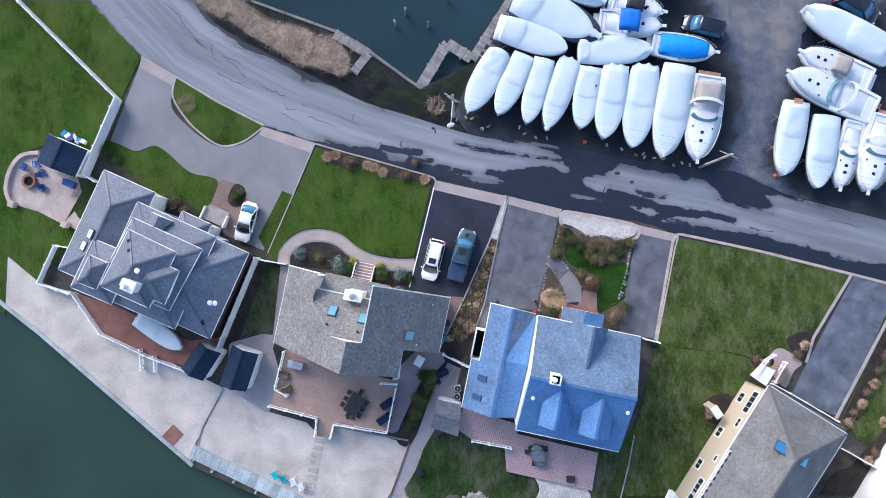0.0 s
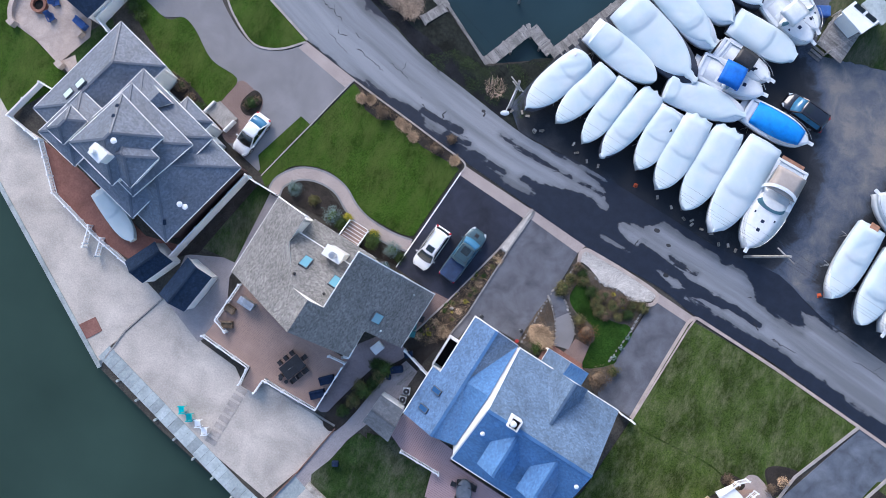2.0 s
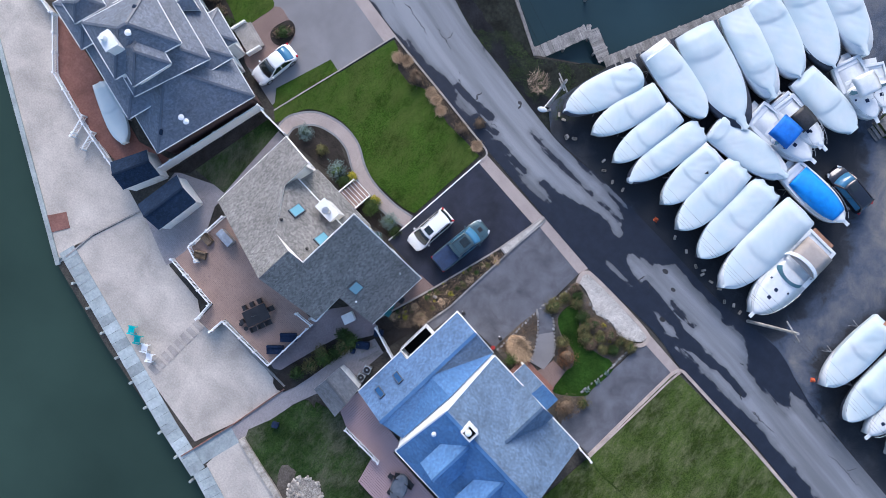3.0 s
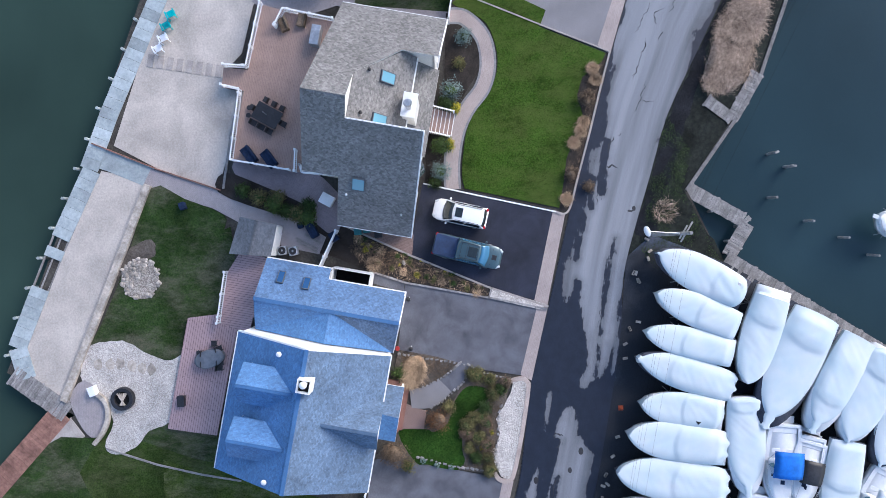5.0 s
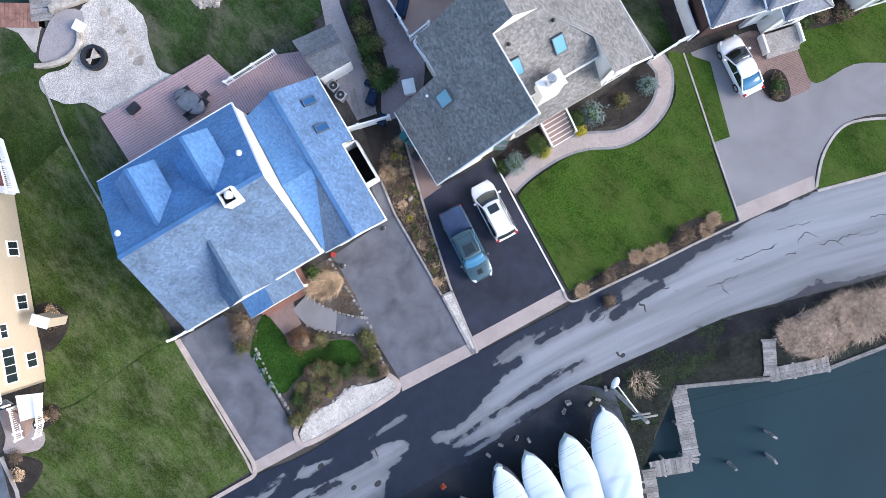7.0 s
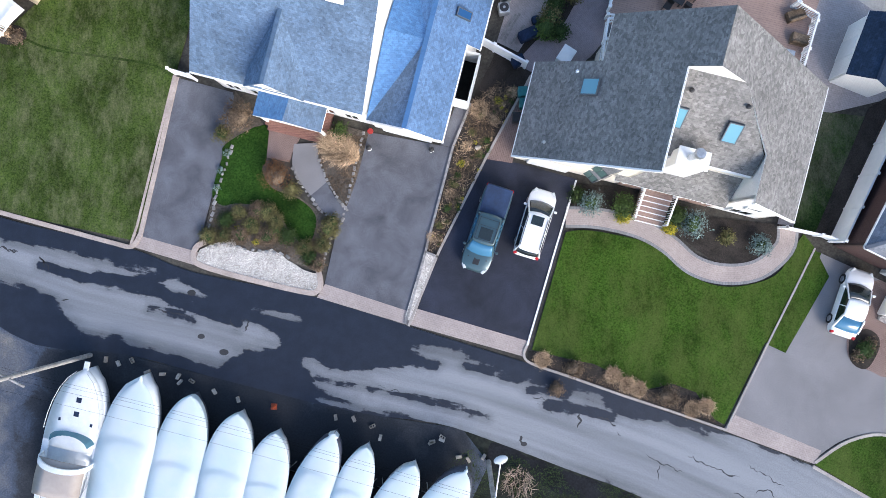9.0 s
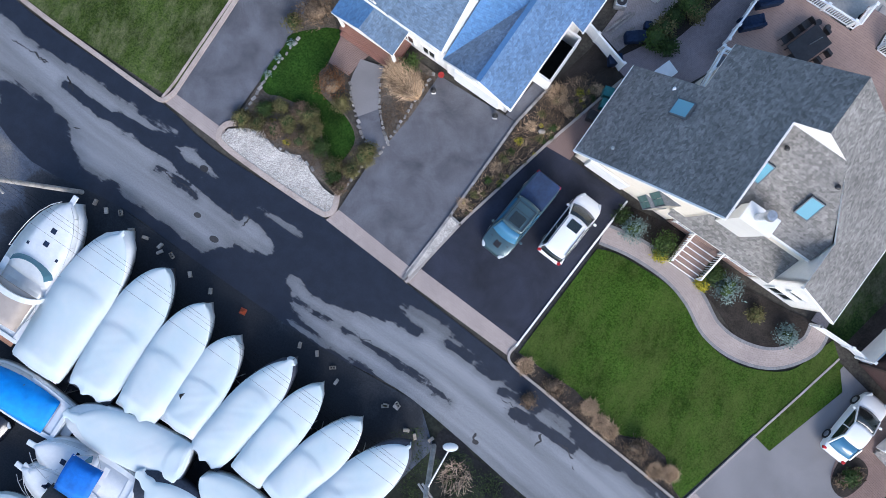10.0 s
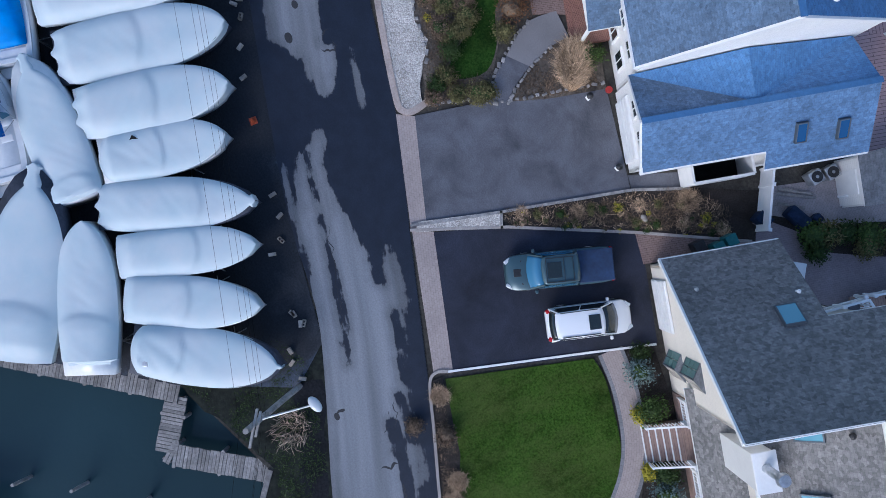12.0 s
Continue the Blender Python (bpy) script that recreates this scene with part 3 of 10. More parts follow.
def add_prism(bm, outline, z0, z1, along=None):
    """An upright prism; z0 and z1 may be numbers or functions of x, y."""
    f0 = z0 if callable(z0) else (lambda x, y: z0)
    f1 = z1 if callable(z1) else (lambda x, y: z1)
    area = sum(a[0] * b[1] - b[0] * a[1] for a, b in zip(outline, outline[1:] + outline[:1]))
    pts = outline if area > 0 else outline[::-1]
    top = [bm.verts.new((x, y, f1(x, y))) for x, y in pts]
    low = [bm.verts.new((x, y, f0(x, y))) for x, y in pts]
    n = len(pts)
    faces = [bm.faces.new(top), bm.faces.new(low[::-1])]
    for i in range(n):
        j = (i + 1) % n
        faces.append(bm.faces.new((low[i], low[j], top[j], top[i])))
    bm.normal_update()
    uv_plane(bm, faces[:1], along)
    uv_plane(bm, faces[2:], None)
    return faces


def add_box(bm, c, size, rz=0.0, bevel=0.0, rx=0.0, ry=0.0):
    r = bmesh.ops.create_cube(bm, size=1.0, matrix=pose(*c, rx, ry, rz) @ Matrix.Diagonal((*size, 1)))
    vs = r["verts"]
    fs = list({f for v in vs for f in v.link_faces})
    if bevel:
        es = list({e for v in vs for e in v.link_edges})
        rb = bmesh.ops.bevel(bm, geom=es, offset=bevel, segments=2, affect="EDGES", profile=0.5)
        fs = rb["faces"]
    bm.normal_update()
    uv_plane(bm, [f for f in fs if f.is_valid], (math.cos(radians(rz)), math.sin(radians(rz))))
    return vs


def add_beam(bm, a, b, w, h, bevel=0.0):
    """A straight bar from a to b; w across, h upright (for level bars)."""
    a, b = Vector(a), Vector(b)
    d = b - a
    x = d.normalized()
    y = Vector((0, 0, 1)).cross(x)
    y = y.normalized() if y.length > 1e-3 else Vector((0, 1, 0))
    z = x.cross(y)
    m = Matrix((x, y, z)).transposed().to_4x4()
    m.translation = (a + b) / 2
    r = bmesh.ops.create_cube(bm, size=1.0, matrix=m @ Matrix.Diagonal((d.length, w, h, 1)))
    if bevel:
        bmesh.ops.bevel(bm, geom=list({e for v in r["verts"] for e in v.link_edges}), offset=bevel, segments=1, affect="EDGES")


def add_tube(bm, a, b, r0, r1=None, n=10):
    a, b = Vector(a), Vector(b)
    r1 = r0 if r1 is None else r1
    d = b - a
    m = d.to_track_quat("Z", "Y").to_matrix().to_4x4()
    m.translation = (a + b) / 2
    bmesh.ops.create_cone(bm, cap_ends=True, segments=n, radius1=r0, radius2=r1, depth=d.length, matrix=m)


def add_path(bm, pts, width, z0, z1, closed=False):
    """A band of even width along a line on the plan, as a solid strip."""
    n = len(pts)
    P = [Vector((p[0], p[1])) for p in pts]
    left, right = [], []
    for i in range(n):
        a = P[i - 1] if (i or closed) else P[i]
        b = P[(i + 1) % n] if (i < n - 1 or closed) else P[i]
        t = (b - a).normalized()
        k = Vector((-t.y, t.x)) * width / 2
        left.append(P[i] + k)
        right.append(P[i] - k)
    L = [[bm.verts.new((q.x, q.y, z)) for q in left] for z in (z0, z1)]
    R = [[bm.verts.new((q.x, q.y, z)) for q in right] for z in (z0, z1)]
    fs = []
    for i in range(n if closed else n - 1):
        j = (i + 1) % n
        fs.append(bm.faces.new((R[1][i], R[1][j], L[1][j], L[1][i])))
        bm.faces.new((L[0][i], L[0][j], R[0][j], R[0][i]))
        bm.faces.new((L[1][i], L[1][j], L[0][j], L[0][i]))
        bm.faces.new((R[0][i], R[0][j], R[1][j], R[1][i]))
    if not closed:
        bm.faces.new((L[0][0], R[0][0], R[1][0], L[1][0]))
        bm.faces.new((R[0][-1], L[0][-1], L[1][-1], R[1][-1]))
    bm.normal_update()
    lay = bm.loops.layers.uv.verify()
    dist = [0.0]
    for i in range(n):
        dist.append(dist[-1] + (P[(i + 1) % n] - P[i]).length)
    for i, f in enumerate(fs):
        for l, (s, t) in zip(f.loops, ((dist[i], 0), (dist[i + 1], 0), (dist[i + 1], width), (dist[i], width))):
            l[lay].uv = (s, t)


def bend(pts, steps=6, closed=False):
    """A smooth line through the given corners."""
    n = len(pts)
    out = []
    for i in range(n if closed else n - 1):
        p0, p1, p2, p3 = (Vector(pts[(i + k) % n] if closed else pts[min(max(i + k, 0), n - 1)]) for k in (-1, 0, 1, 2))
        for s in range(steps):
            t = s / steps
            q = 0.5 * ((2 * p1) + (p2 - p0) * t + (2 * p0 - 5 * p1 + 4 * p2 - p3) * t * t + (3 * p1 - p0 - 3 * p2 + p3) * t ** 3)
            out.append((q.x, q.y))
    if not closed:
        out.append(tuple(pts[-1]))
    return out


def ragged(pts, size=0.25, step=0.35, seed=0.0):
    """The outline with an uneven, worn edge."""
    out = []
    n = len(pts)
    for i in range(n):
        a, b = Vector(pts[i]), Vector(pts[(i + 1) % n])
        d = b - a
        k = max(1, int(d.length / step))
        nrm = Vector((-d.y, d.x)).normalized() if d.length else Vector((0, 0))
        for s in range(k):
            p = a + d * (s / k)
            w = noise.noise((p.x * 0.9, p.y * 0.9, seed)) * 1.0 + noise.noise((p.x * 3.1, p.y * 3.1, seed + 7)) * 0.5
            q = p + nrm * w * size
            out.append((q.x, q.y))
    return out


def slab(name, outline, z0, z1, material, label, category, along=None, parent=None, kind="structure"):
    bm = bmesh.new()
    add_prism(bm, outline, z0, z1, along)
    ob = part(name, bm, material, parent)
    if parent is None:
        tagged(ob, label, category, kind=kind)
    return ob


def band(name, pts, width, z0, z1, material, label, category, closed=False, parent=None):
    bm = bmesh.new()
    add_path(bm, pts, width, z0, z1, closed)
    ob = part(name, bm, material, parent)
    if parent is None:
        tagged(ob, label, category, kind="structure")
    return ob


def stain(name, outline, z, material, label, category):
    """A flat stain or film of water lying on the ground, cut out along a ragged outline."""
    n = len(outline)
    v2, _, tris, _, _, _ = delaunay_2d_cdt([Vector(p) for p in outline], [(i, (i + 1) % n) for i in range(n)], [], 1, 1e-4)
    me = bpy.data.meshes.new(name)
    me.from_pydata([(p.x, p.y, z) for p in v2], [], [tuple(t) for t in tris])
    bm = bmesh.new()
    bm.from_mesh(me)
    for f in bm.faces:
        if f.normal.z < 0:
            f.normal_flip()
    return tagged(part_raw(name, bm, material), label, category, kind="structure")


def part_raw(name, bm, material):
    me = bpy.data.meshes.new(name)
    bm.to_mesh(me)
    bm.free()
    me.materials.append(M[material])
    return new(name, me)


def along_line(pts, step):
    """Places every step metres along a line: x, y, heading in degrees."""
    out, left = [], 0.0
    for a, b in zip(pts, pts[1:]):
        a, b = Vector(a[:2]), Vector(b[:2])
        d = b - a
        L = d.length
        s = left
        while s <= L:
            q = a + d * (s / L)
            out.append((q.x, q.y, math.degrees(math.atan2(d.y, d.x))))
            s += step
        left = s - L
    return out


def shared_piece(name, size, bevel, material):
    """A mesh that alike pieces share."""
    bm = bmesh.new()
    add_box(bm, (0, 0, 0), size, 0, 0)
    if bevel:
        bmesh.ops.bevel(bm, geom=bm.edges[:], offset=bevel, segments=1, affect="EDGES")
    me = bpy.data.meshes.new(name)
    bm.to_mesh(me)
    bm.free()
    me.materials.append(M[material])
    return me


def piece(name, me, m, parent):
    ob = new(name, me)
    ob.parent = parent
    ob.matrix_basis = m
    return ob

# ---- ground, water, road ----
WATER = -1.15
bm = bmesh.new()
add_prism(bm, [(-900, -900), (900, -900), (900, 900), (-900, 900)], -4.0, -3.4)
tagged(part("ground", bm, "mud"), "dark muddy sea bed under the water", "ground", kind="structure")
SHORE = [(-420, 300), (-90, 27)] + [(-50.61, -6.84), (-46.59, -9.71), (-28.41, -24.80)] + [(-20.2, -28.4)] + [(-7.75, -32.95)] + [(11.4, -40.6), (15.2, -34.9), (22.4, -41.9), (60, -74), (420, -380)]
BASIN = [(420, 420), (45, 75)] + [(11.38, 34.12), (3.44, 21.60)] + [(3.4, 21.0), (-2.4, 18.3)] + [(-2.66, 18.12), (-8.58, 22.46), (-11.81, 24.74), (-18.29, 27.06), (-22.21, 28.39)] + [(-60, 47), (-420, 330)]
land = slab("land", SHORE + BASIN, -3.4, -0.06, "earth", "bare dark soil on a strip of land between two waters", "land")
slab("water", [(-900, -900), (900, -900), (900, 300), (-900, 300)], -3.3, WATER, "bay", "calm green bay water", "water")
slab("basin_water", [(-420, 330), (-60, 47), (-22, 28.4), (-2.5, 18.2), (3.5, 21.2), (45, 76), (420, 420)], WATER - 0.2, WATER + 0.02, "basin", "still dark blue-green water of the boat basin", "water")

ROAD_S = [(-41.28, 28.59), (-34.96, 22.00), (-30.99, 19.77), (-25.99, 16.76), (-20.63, 14.03), (-14.28, 11.95), (-9.14, 10.47), (-2.75, 8.55), (-1.09, 8.10), (6.94, 6.07), (13.16, 4.44), (21.63, 3.19), (26.08, 1.76), (34.06, 0.35), (39.54, -1.12), (44.87, -2.58), (48.48, -3.43)]
ROAD_N = [(-28.42, 28.46), (-26.42, 25.84), (-22.81, 23.53), (-18.24, 21.24), (-14.34, 19.28), (-9.18, 16.68), (-4.05, 15.06), (1.04, 13.44), (4.85, 12.48), (10.52, 12.02), (19.90, 10.23), (26.10, 8.96), (32.26, 8.65), (37.76, 6.15), (48.55, 3.24)]
road_outline = [(-90, 80)] + bend(ROAD_S, 3) + [(110, -22), (300, -75), (300, -62), (112, -10)] + bend(ROAD_N, 3)[::-1] + [(-75, 82)]
def seg_dist(P, line):
    """Least distance of each point to a line on the plan."""
    best = np.full(len(P), 1e9)
    for a, b in zip(line, line[1:]):
        a, b = np.array(a[:2], float), np.array(b[:2], float)
        d = b - a
        t = np.clip(((P - a) @ d) / max(d @ d, 1e-9), 0, 1)
        best = np.minimum(best, np.hypot(*(P - a - t[:, None] * d).T))
    return best


def inside_many(P, poly):
    c = np.zeros(len(P), bool)
    for (x1, y1), (x2, y2) in zip(poly, poly[1:] + poly[:1]):
        if y1 != y2:
            c ^= ((y1 > P[:, 1]) != (y2 > P[:, 1])) & (P[:, 0] < (x2 - x1) * (P[:, 1] - y1) / (y2 - y1) + x1)
    return c


# where the asphalt has dried: two long islands in the low middle, and the whole crown further on
dry_gate = [(37.28, 1.23), (35.01, 1.58), (33.33, 1.76), (30.75, 2.10), (27.93, 2.69), (25.66, 3.15), (22.54, 3.84), (20.51, 4.96), (23.08, 4.60), (25.61, 4.19), (28.30, 3.82), (28.55, 4.14), (26.44, 4.57), (23.60, 5.01), (21.60, 5.63), (19.63, 6.38), (17.94, 6.29), (16.70, 6.57), (15.36, 7.88), (17.84, 8.32), (18.93, 8.80), (19.59, 9.52), (22.54, 8.98), (25.39, 8.40), (26.54, 7.77), (28.91, 7.62), (30.08, 6.72), (31.16, 5.39), (33.45, 4.50), (34.86, 4.30), (36.43, 4.04)]
dry_gate += [(32.86, 4.83), (35.00, 4.46), (36.65, 4.65), (35.50, 6.15), (37.46, 5.96), (42.32, 4.84), (48.62, 3.80)] + [(62, 0.5), (110, -11.5), (110, -19), (70, -9)] + [(48.50, -1.70), (46.45, -1.52), (43.85, -0.92), (38.40, 0.55), (34.19, 1.84)]
dry_tongue = [(18.26, 5.35), (16.87, 5.47), (15.20, 5.65), (13.57, 6.07), (15.19, 5.96), (16.85, 5.85), (18.25, 5.62)]
dry_crown = [(14.13, 8.55), (13.11, 8.34), (12.22, 9.14), (10.56, 9.32), (8.36, 8.86), (7.11, 8.72), (6.72, 8.17), (7.14, 8.04), (6.68, 7.32), (5.16, 7.21), (3.54, 7.47), (2.13, 8.12), (-0.25, 9.14), (-2.14, 9.62), (-3.86, 9.83), (-6.08, 10.10), (-7.27, 11.10), (-9.12, 11.57), (-10.74, 11.38), (-11.67, 11.67), (-13.28, 12.15), (-14.69, 12.31)]
dry_crown += [(-14.67, 12.08), (-20.50, 13.96), (-26.05, 16.56), (-30.99, 19.38), (-34.83, 22.00), (-41.28, 28.59)] + [(-80, 70), (-75, 78)]
dry_crown += [(-29.01, 28.46), (-27.21, 26.36), (-25.50, 24.98), (-22.67, 22.69), (-20.26, 22.03), (-18.50, 20.98), (-16.09, 19.22), (-12.34, 18.36), (-7.89, 16.10), (-3.10, 14.92), (1.17, 13.70), (3.58, 13.05), (7.37, 12.03), (12.09, 11.76), (12.72, 11.38)] + [(10.19, 11.52), (13.00, 10.52), (13.30, 9.88)]
DRIED = [dry_gate, dry_tongue, dry_crown]
# wet streaks that wheels and seepage leave on the dried patches
STREAKS = [([(13.03, 9.79), (9.86, 10.32), (6.77, 10.88), (3.69, 11.29), (1.21, 12.00)], 0.16), ([(8.44, 8.10), (7.20, 8.42), (4.97, 8.69)], 0.3), ([(2.91, 8.51), (1.14, 8.87)], 0.25), ([(0.44, 9.14), (-0.87, 9.38)], 0.25),
           ([(28.30, 3.82), (24.79, 4.34), (21.64, 5.52), (18.51, 6.51)], 0.42), ([(24.53, 5.67), (22.77, 6.00), (21.52, 6.32)], 0.22), ([(-1.39, 9.88), (-3.88, 10.14)], 0.3), ([(-2.77, 10.77), (-6.99, 11.42)], 0.35), ([(7.67, 8.14), (6.13, 8.37)], 0.3),
           ([(22.99, 3.45), (27.93, 4.08), (32.24, 3.21)], 0.3)]
grid = []
gx = -80.0
while gx < 75:
    gy = -24.0
    while gy < 72:
        grid.append((gx, gy))
        gy += 0.28
    gx += 0.28
grid = np.array(grid)
grid = grid[inside_many(grid, road_outline)]
grid = grid[seg_dist(grid, road_outline + road_outline[:1]) > 0.12]
n_out = len(road_outline)
v2, _, tris, _, _, _ = delaunay_2d_cdt([Vector(p) for p in road_outline] + [Vector(p) for p in grid.tolist()], [(i, (i + 1) % n_out) for i in range(n_out)], [], 1, 1e-4)
P = np.array([(p.x, p.y) for p in v2])
dryness = np.full(len(P), -9.0)
for poly in DRIED:
    d = seg_dist(P, poly + poly[:1])
    dryness = np.maximum(dryness, np.where(inside_many(P, poly), d, -d))
for line, wd in STREAKS:
    dryness = np.minimum(dryness, (seg_dist(P, bend(line, 4)) - wd) * 1.6)
centre = [((a[0] + b[0]) / 2, (a[1] + b[1]) / 2) for a, b in zip(bend(ROAD_S, 3)[::4], bend(ROAD_N, 3)[::4])]
centre = [(-82, 81)] + centre + [(112, -16), (300, -68)]
run, best, along_s, across_d = 0.0, np.full(len(P), 1e9), np.zeros(len(P)), np.zeros(len(P))
for a, b in zip(centre, centre[1:]):
    a, b = np.array(a), np.array(b)
    d = b - a
    L = float(np.hypot(*d))
    t = np.clip(((P - a) @ d) / (L * L), 0, 1)
    r = P - a - t[:, None] * d
    h = np.hypot(*r.T)
    k = h < best
    best = np.where(k, h, best)
    along_s = np.where(k, run + t * L, along_s)
    across_d = np.where(k, (d[0] * r[:, 1] - d[1] * r[:, 0]) / L, across_d)
    run += L
bm = bmesh.new()
dl = bm.verts.layers.float.new("dryness")
ul = bm.loops.layers.uv.verify()
vs = [bm.verts.new((x, y, 0.0)) for x, y in P]
for v, q in zip(vs, dryness):
    v[dl] = q
for t in tris:
    f = bm.faces.new([vs[i] for i in t])
    if f.normal.z < 0:
        f.normal_flip()
bm.verts.index_update()
for f in bm.faces:
    for l in f.loops:
        l[ul].uv = (along_s[l.vert.index], across_d[l.vert.index])
rim = bmesh.ops.extrude_edge_only(bm, edges=[e for e in bm.edges if e.is_boundary])
bmesh.ops.translate(bm, verts=[v for v in rim["geom"] if isinstance(v, bmesh.types.BMVert)], vec=(0, 0, -0.3))
bm.normal_update()
for f in bm.faces:
    if abs(f.normal.z) > 0.5 and f.normal.z < 0:
        f.normal_flip()
tagged(part_raw("road", bm, "road"), "cracked pale gray asphalt road with wet stains", "road", kind="structure")
# the muddy verge on the basin's side and the boat yard
slab("verge", [(-28.42, 28.46), (-26.42, 25.84), (-22.81, 23.53), (-18.24, 21.24), (-9.18, 16.68), (1.04, 13.44), (4.85, 12.35), (2.93, 17.26), (3.68, 21.09), (-2.66, 17.93), (-8.57, 22.13), (-11.81, 24.41), (-18.29, 26.73), (-22.21, 28.39)], -0.4, -0.04, "mud", "dark muddy verge with sparse grass", "verge")
yard = [(3.68, 21.40), (1.04, 15.04), (2.95, 12.80), (10.52, 12.02), (19.90, 10.23), (26.10, 8.96), (32.26, 8.65), (37.76, 6.15), (48.55, 3.24)] + [(110, -8), (110, 90), (45, 74)] + [(11.38, 34.12)]


def valued_sheet(name, outline, step, key, value, z, material):
    """A level sheet cut along an outline, with one number kept at each point of it."""
    P = np.array(outline)
    g = np.array([(x, y) for x in np.arange(P[:, 0].min(), P[:, 0].max(), step) for y in np.arange(P[:, 1].min(), P[:, 1].max(), step)])
    g = g[inside_many(g, outline)]
    g = g[seg_dist(g, outline + outline[:1]) > step * 0.4]
    n = len(outline)
    v2, _, tris, _, _, _ = delaunay_2d_cdt([Vector(p) for p in outline] + [Vector(p) for p in g.tolist()], [(i, (i + 1) % n) for i in range(n)], [], 1, 1e-4)
    Q = np.array([(p.x, p.y) for p in v2])
    bm = bmesh.new()
    lay = bm.verts.layers.float.new(key)
    vs = [bm.verts.new((x, y, z)) for x, y in Q]
    for v, q in zip(vs, value(Q)):
        v[lay] = q
    for t in tris:
        f = bm.faces.new([vs[i] for i in t])
        f.normal_update()
        if f.normal.z < 0:
            f.normal_flip()
    rim = bmesh.ops.extrude_edge_only(bm, edges=[e for e in bm.edges if e.is_boundary])
    bmesh.ops.translate(bm, verts=[v for v in rim["geom"] if isinstance(v, bmesh.types.BMVert)], vec=(0, 0, -0.4))
    return part_raw(name, bm, material)


def boat_nearness(P):
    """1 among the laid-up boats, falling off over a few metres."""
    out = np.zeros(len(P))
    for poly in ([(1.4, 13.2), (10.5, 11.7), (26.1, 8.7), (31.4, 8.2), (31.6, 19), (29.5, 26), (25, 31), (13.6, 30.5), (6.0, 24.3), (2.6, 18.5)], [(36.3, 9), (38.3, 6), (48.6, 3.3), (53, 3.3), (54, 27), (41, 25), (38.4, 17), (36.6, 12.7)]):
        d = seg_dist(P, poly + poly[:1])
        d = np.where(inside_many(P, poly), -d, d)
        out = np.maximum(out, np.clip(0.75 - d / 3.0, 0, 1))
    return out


# the key 'damp' only makes the gravel darker towards the boats
tagged(valued_sheet("boat_yard", yard, 0.9, "damp", boat_nearness, -0.014, "yard"), "gray gravel boat yard, darker among the boats", "yard", kind="structure")
slab("damp_ground", ragged([(-11.75, 17.65), (-5.33, 15.38), (1.04, 13.38), (3.71, 12.80), (4.20, 18.53), (3.93, 21.47), (-2.66, 17.80), (-5.99, 19.23)], 0.4, 0.6, 5.0), -0.3, -0.028, "mud", "dark muddy ground between road and basin", "yard")
slab("damp_ground", ragged([(-27.96, 28.45), (-26.10, 25.96), (-22.68, 23.66), (-18.24, 21.36), (-14.34, 19.41), (-9.18, 16.81), (-4.05, 15.2), (1.0, 13.6), (1.3, 15.1), (-4.0, 16.8), (-8.3, 18.2), (-12.1, 19.5), (-15.64, 20.5), (-20.20, 22.67), (-24.13, 25.17), (-26.12, 28.43)], 0.3, 0.5, 6.0), -0.3, -0.02, "yard_dark", "black wet mud along the road edge", "yard")
stain("puddle", ragged(bend([(40.96, 25.23), (44.61, 23.31), (45.81, 20.80), (42.75, 20.19), (39.71, 22.09)], 4, True), 0.5, 0.4, 9.0), -0.006, "puddle", "dark shallow puddle in the boat yard", "puddle")
# cracks: dark sealed lines that wander
def crack(pts, width, seed):
    """A jagged crack of uneven width, thinning out at both ends."""
    rnd = random.Random(seed)
    line = along_line(bend(pts, 4), 0.16)
    n = len(line)
    bm = bmesh.new()
    rows = []
    for i, (x, y, h) in enumerate(line):
        k = Vector((-math.sin(radians(h)), math.cos(radians(h))))
        off = 0.22 * noise.noise((x * 2.0, y * 2.0, seed)) + rnd.uniform(-0.09, 0.09)
        w_ = 0.5 * width * (0.6 + 1.3 * max(0, noise.noise((x * 2.1, y * 2.1, seed + 3)) + 0.25)) * min(1, 0.35 + 6 * min(i, n - 1 - i) / n) * rnd.uniform(0.6, 1.3)
        c = Vector((x, y)) + k * off
        rows.append([bm.verts.new((*(c + k * w_ / 2), 0.006)), bm.verts.new((*(c - k * w_ / 2), 0.006))])
    for a, b in zip(rows, rows[1:]):
        bm.faces.new((a[0], a[1], b[1], b[0]))
    for f in bm.faces:
        f.normal_update()
        if f.normal.z < 0:
            f.normal_flip()
    tagged(part_raw("road_crack", bm, "crack"), "thin dark branching crack in the road", "crack", kind="structure")


crack([(-32.82, 28.50), (-31.75, 27.77), (-30.76, 26.92), (-29.69, 25.34), (-28.62, 23.97), (-27.56, 22.60)], 0.144, 0.0)
crack([(-28.62, 23.97), (-28.03, 23.38), (-27.23, 22.72)], 0.18, 1.3)
crack([(-26.85, 23.76), (-26.64, 22.20), (-25.58, 21.22)], 0.117, 2.6)
crack([(-27.38, 23.76), (-26.33, 23.24)], 0.108, 3.9)
crack([(-25.59, 22.06), (-24.42, 21.67), (-22.98, 21.01)], 0.144, 5.2)
crack([(-25.07, 21.54), (-23.42, 20.37), (-22.63, 19.33)], 0.126, 6.5)
crack([(-26.49, 20.32), (-25.04, 19.60), (-23.67, 18.94), (-21.97, 18.16)], 0.126, 7.8)
crack([(-25.28, 23.42), (-22.34, 22.69)], 0.09, 9.1)
crack([(-24.22, 21.92), (-23.58, 22.44)], 0.108, 10.4)
crack([(-21.98, 19.39), (-20.55, 18.73)], 0.144, 11.7)
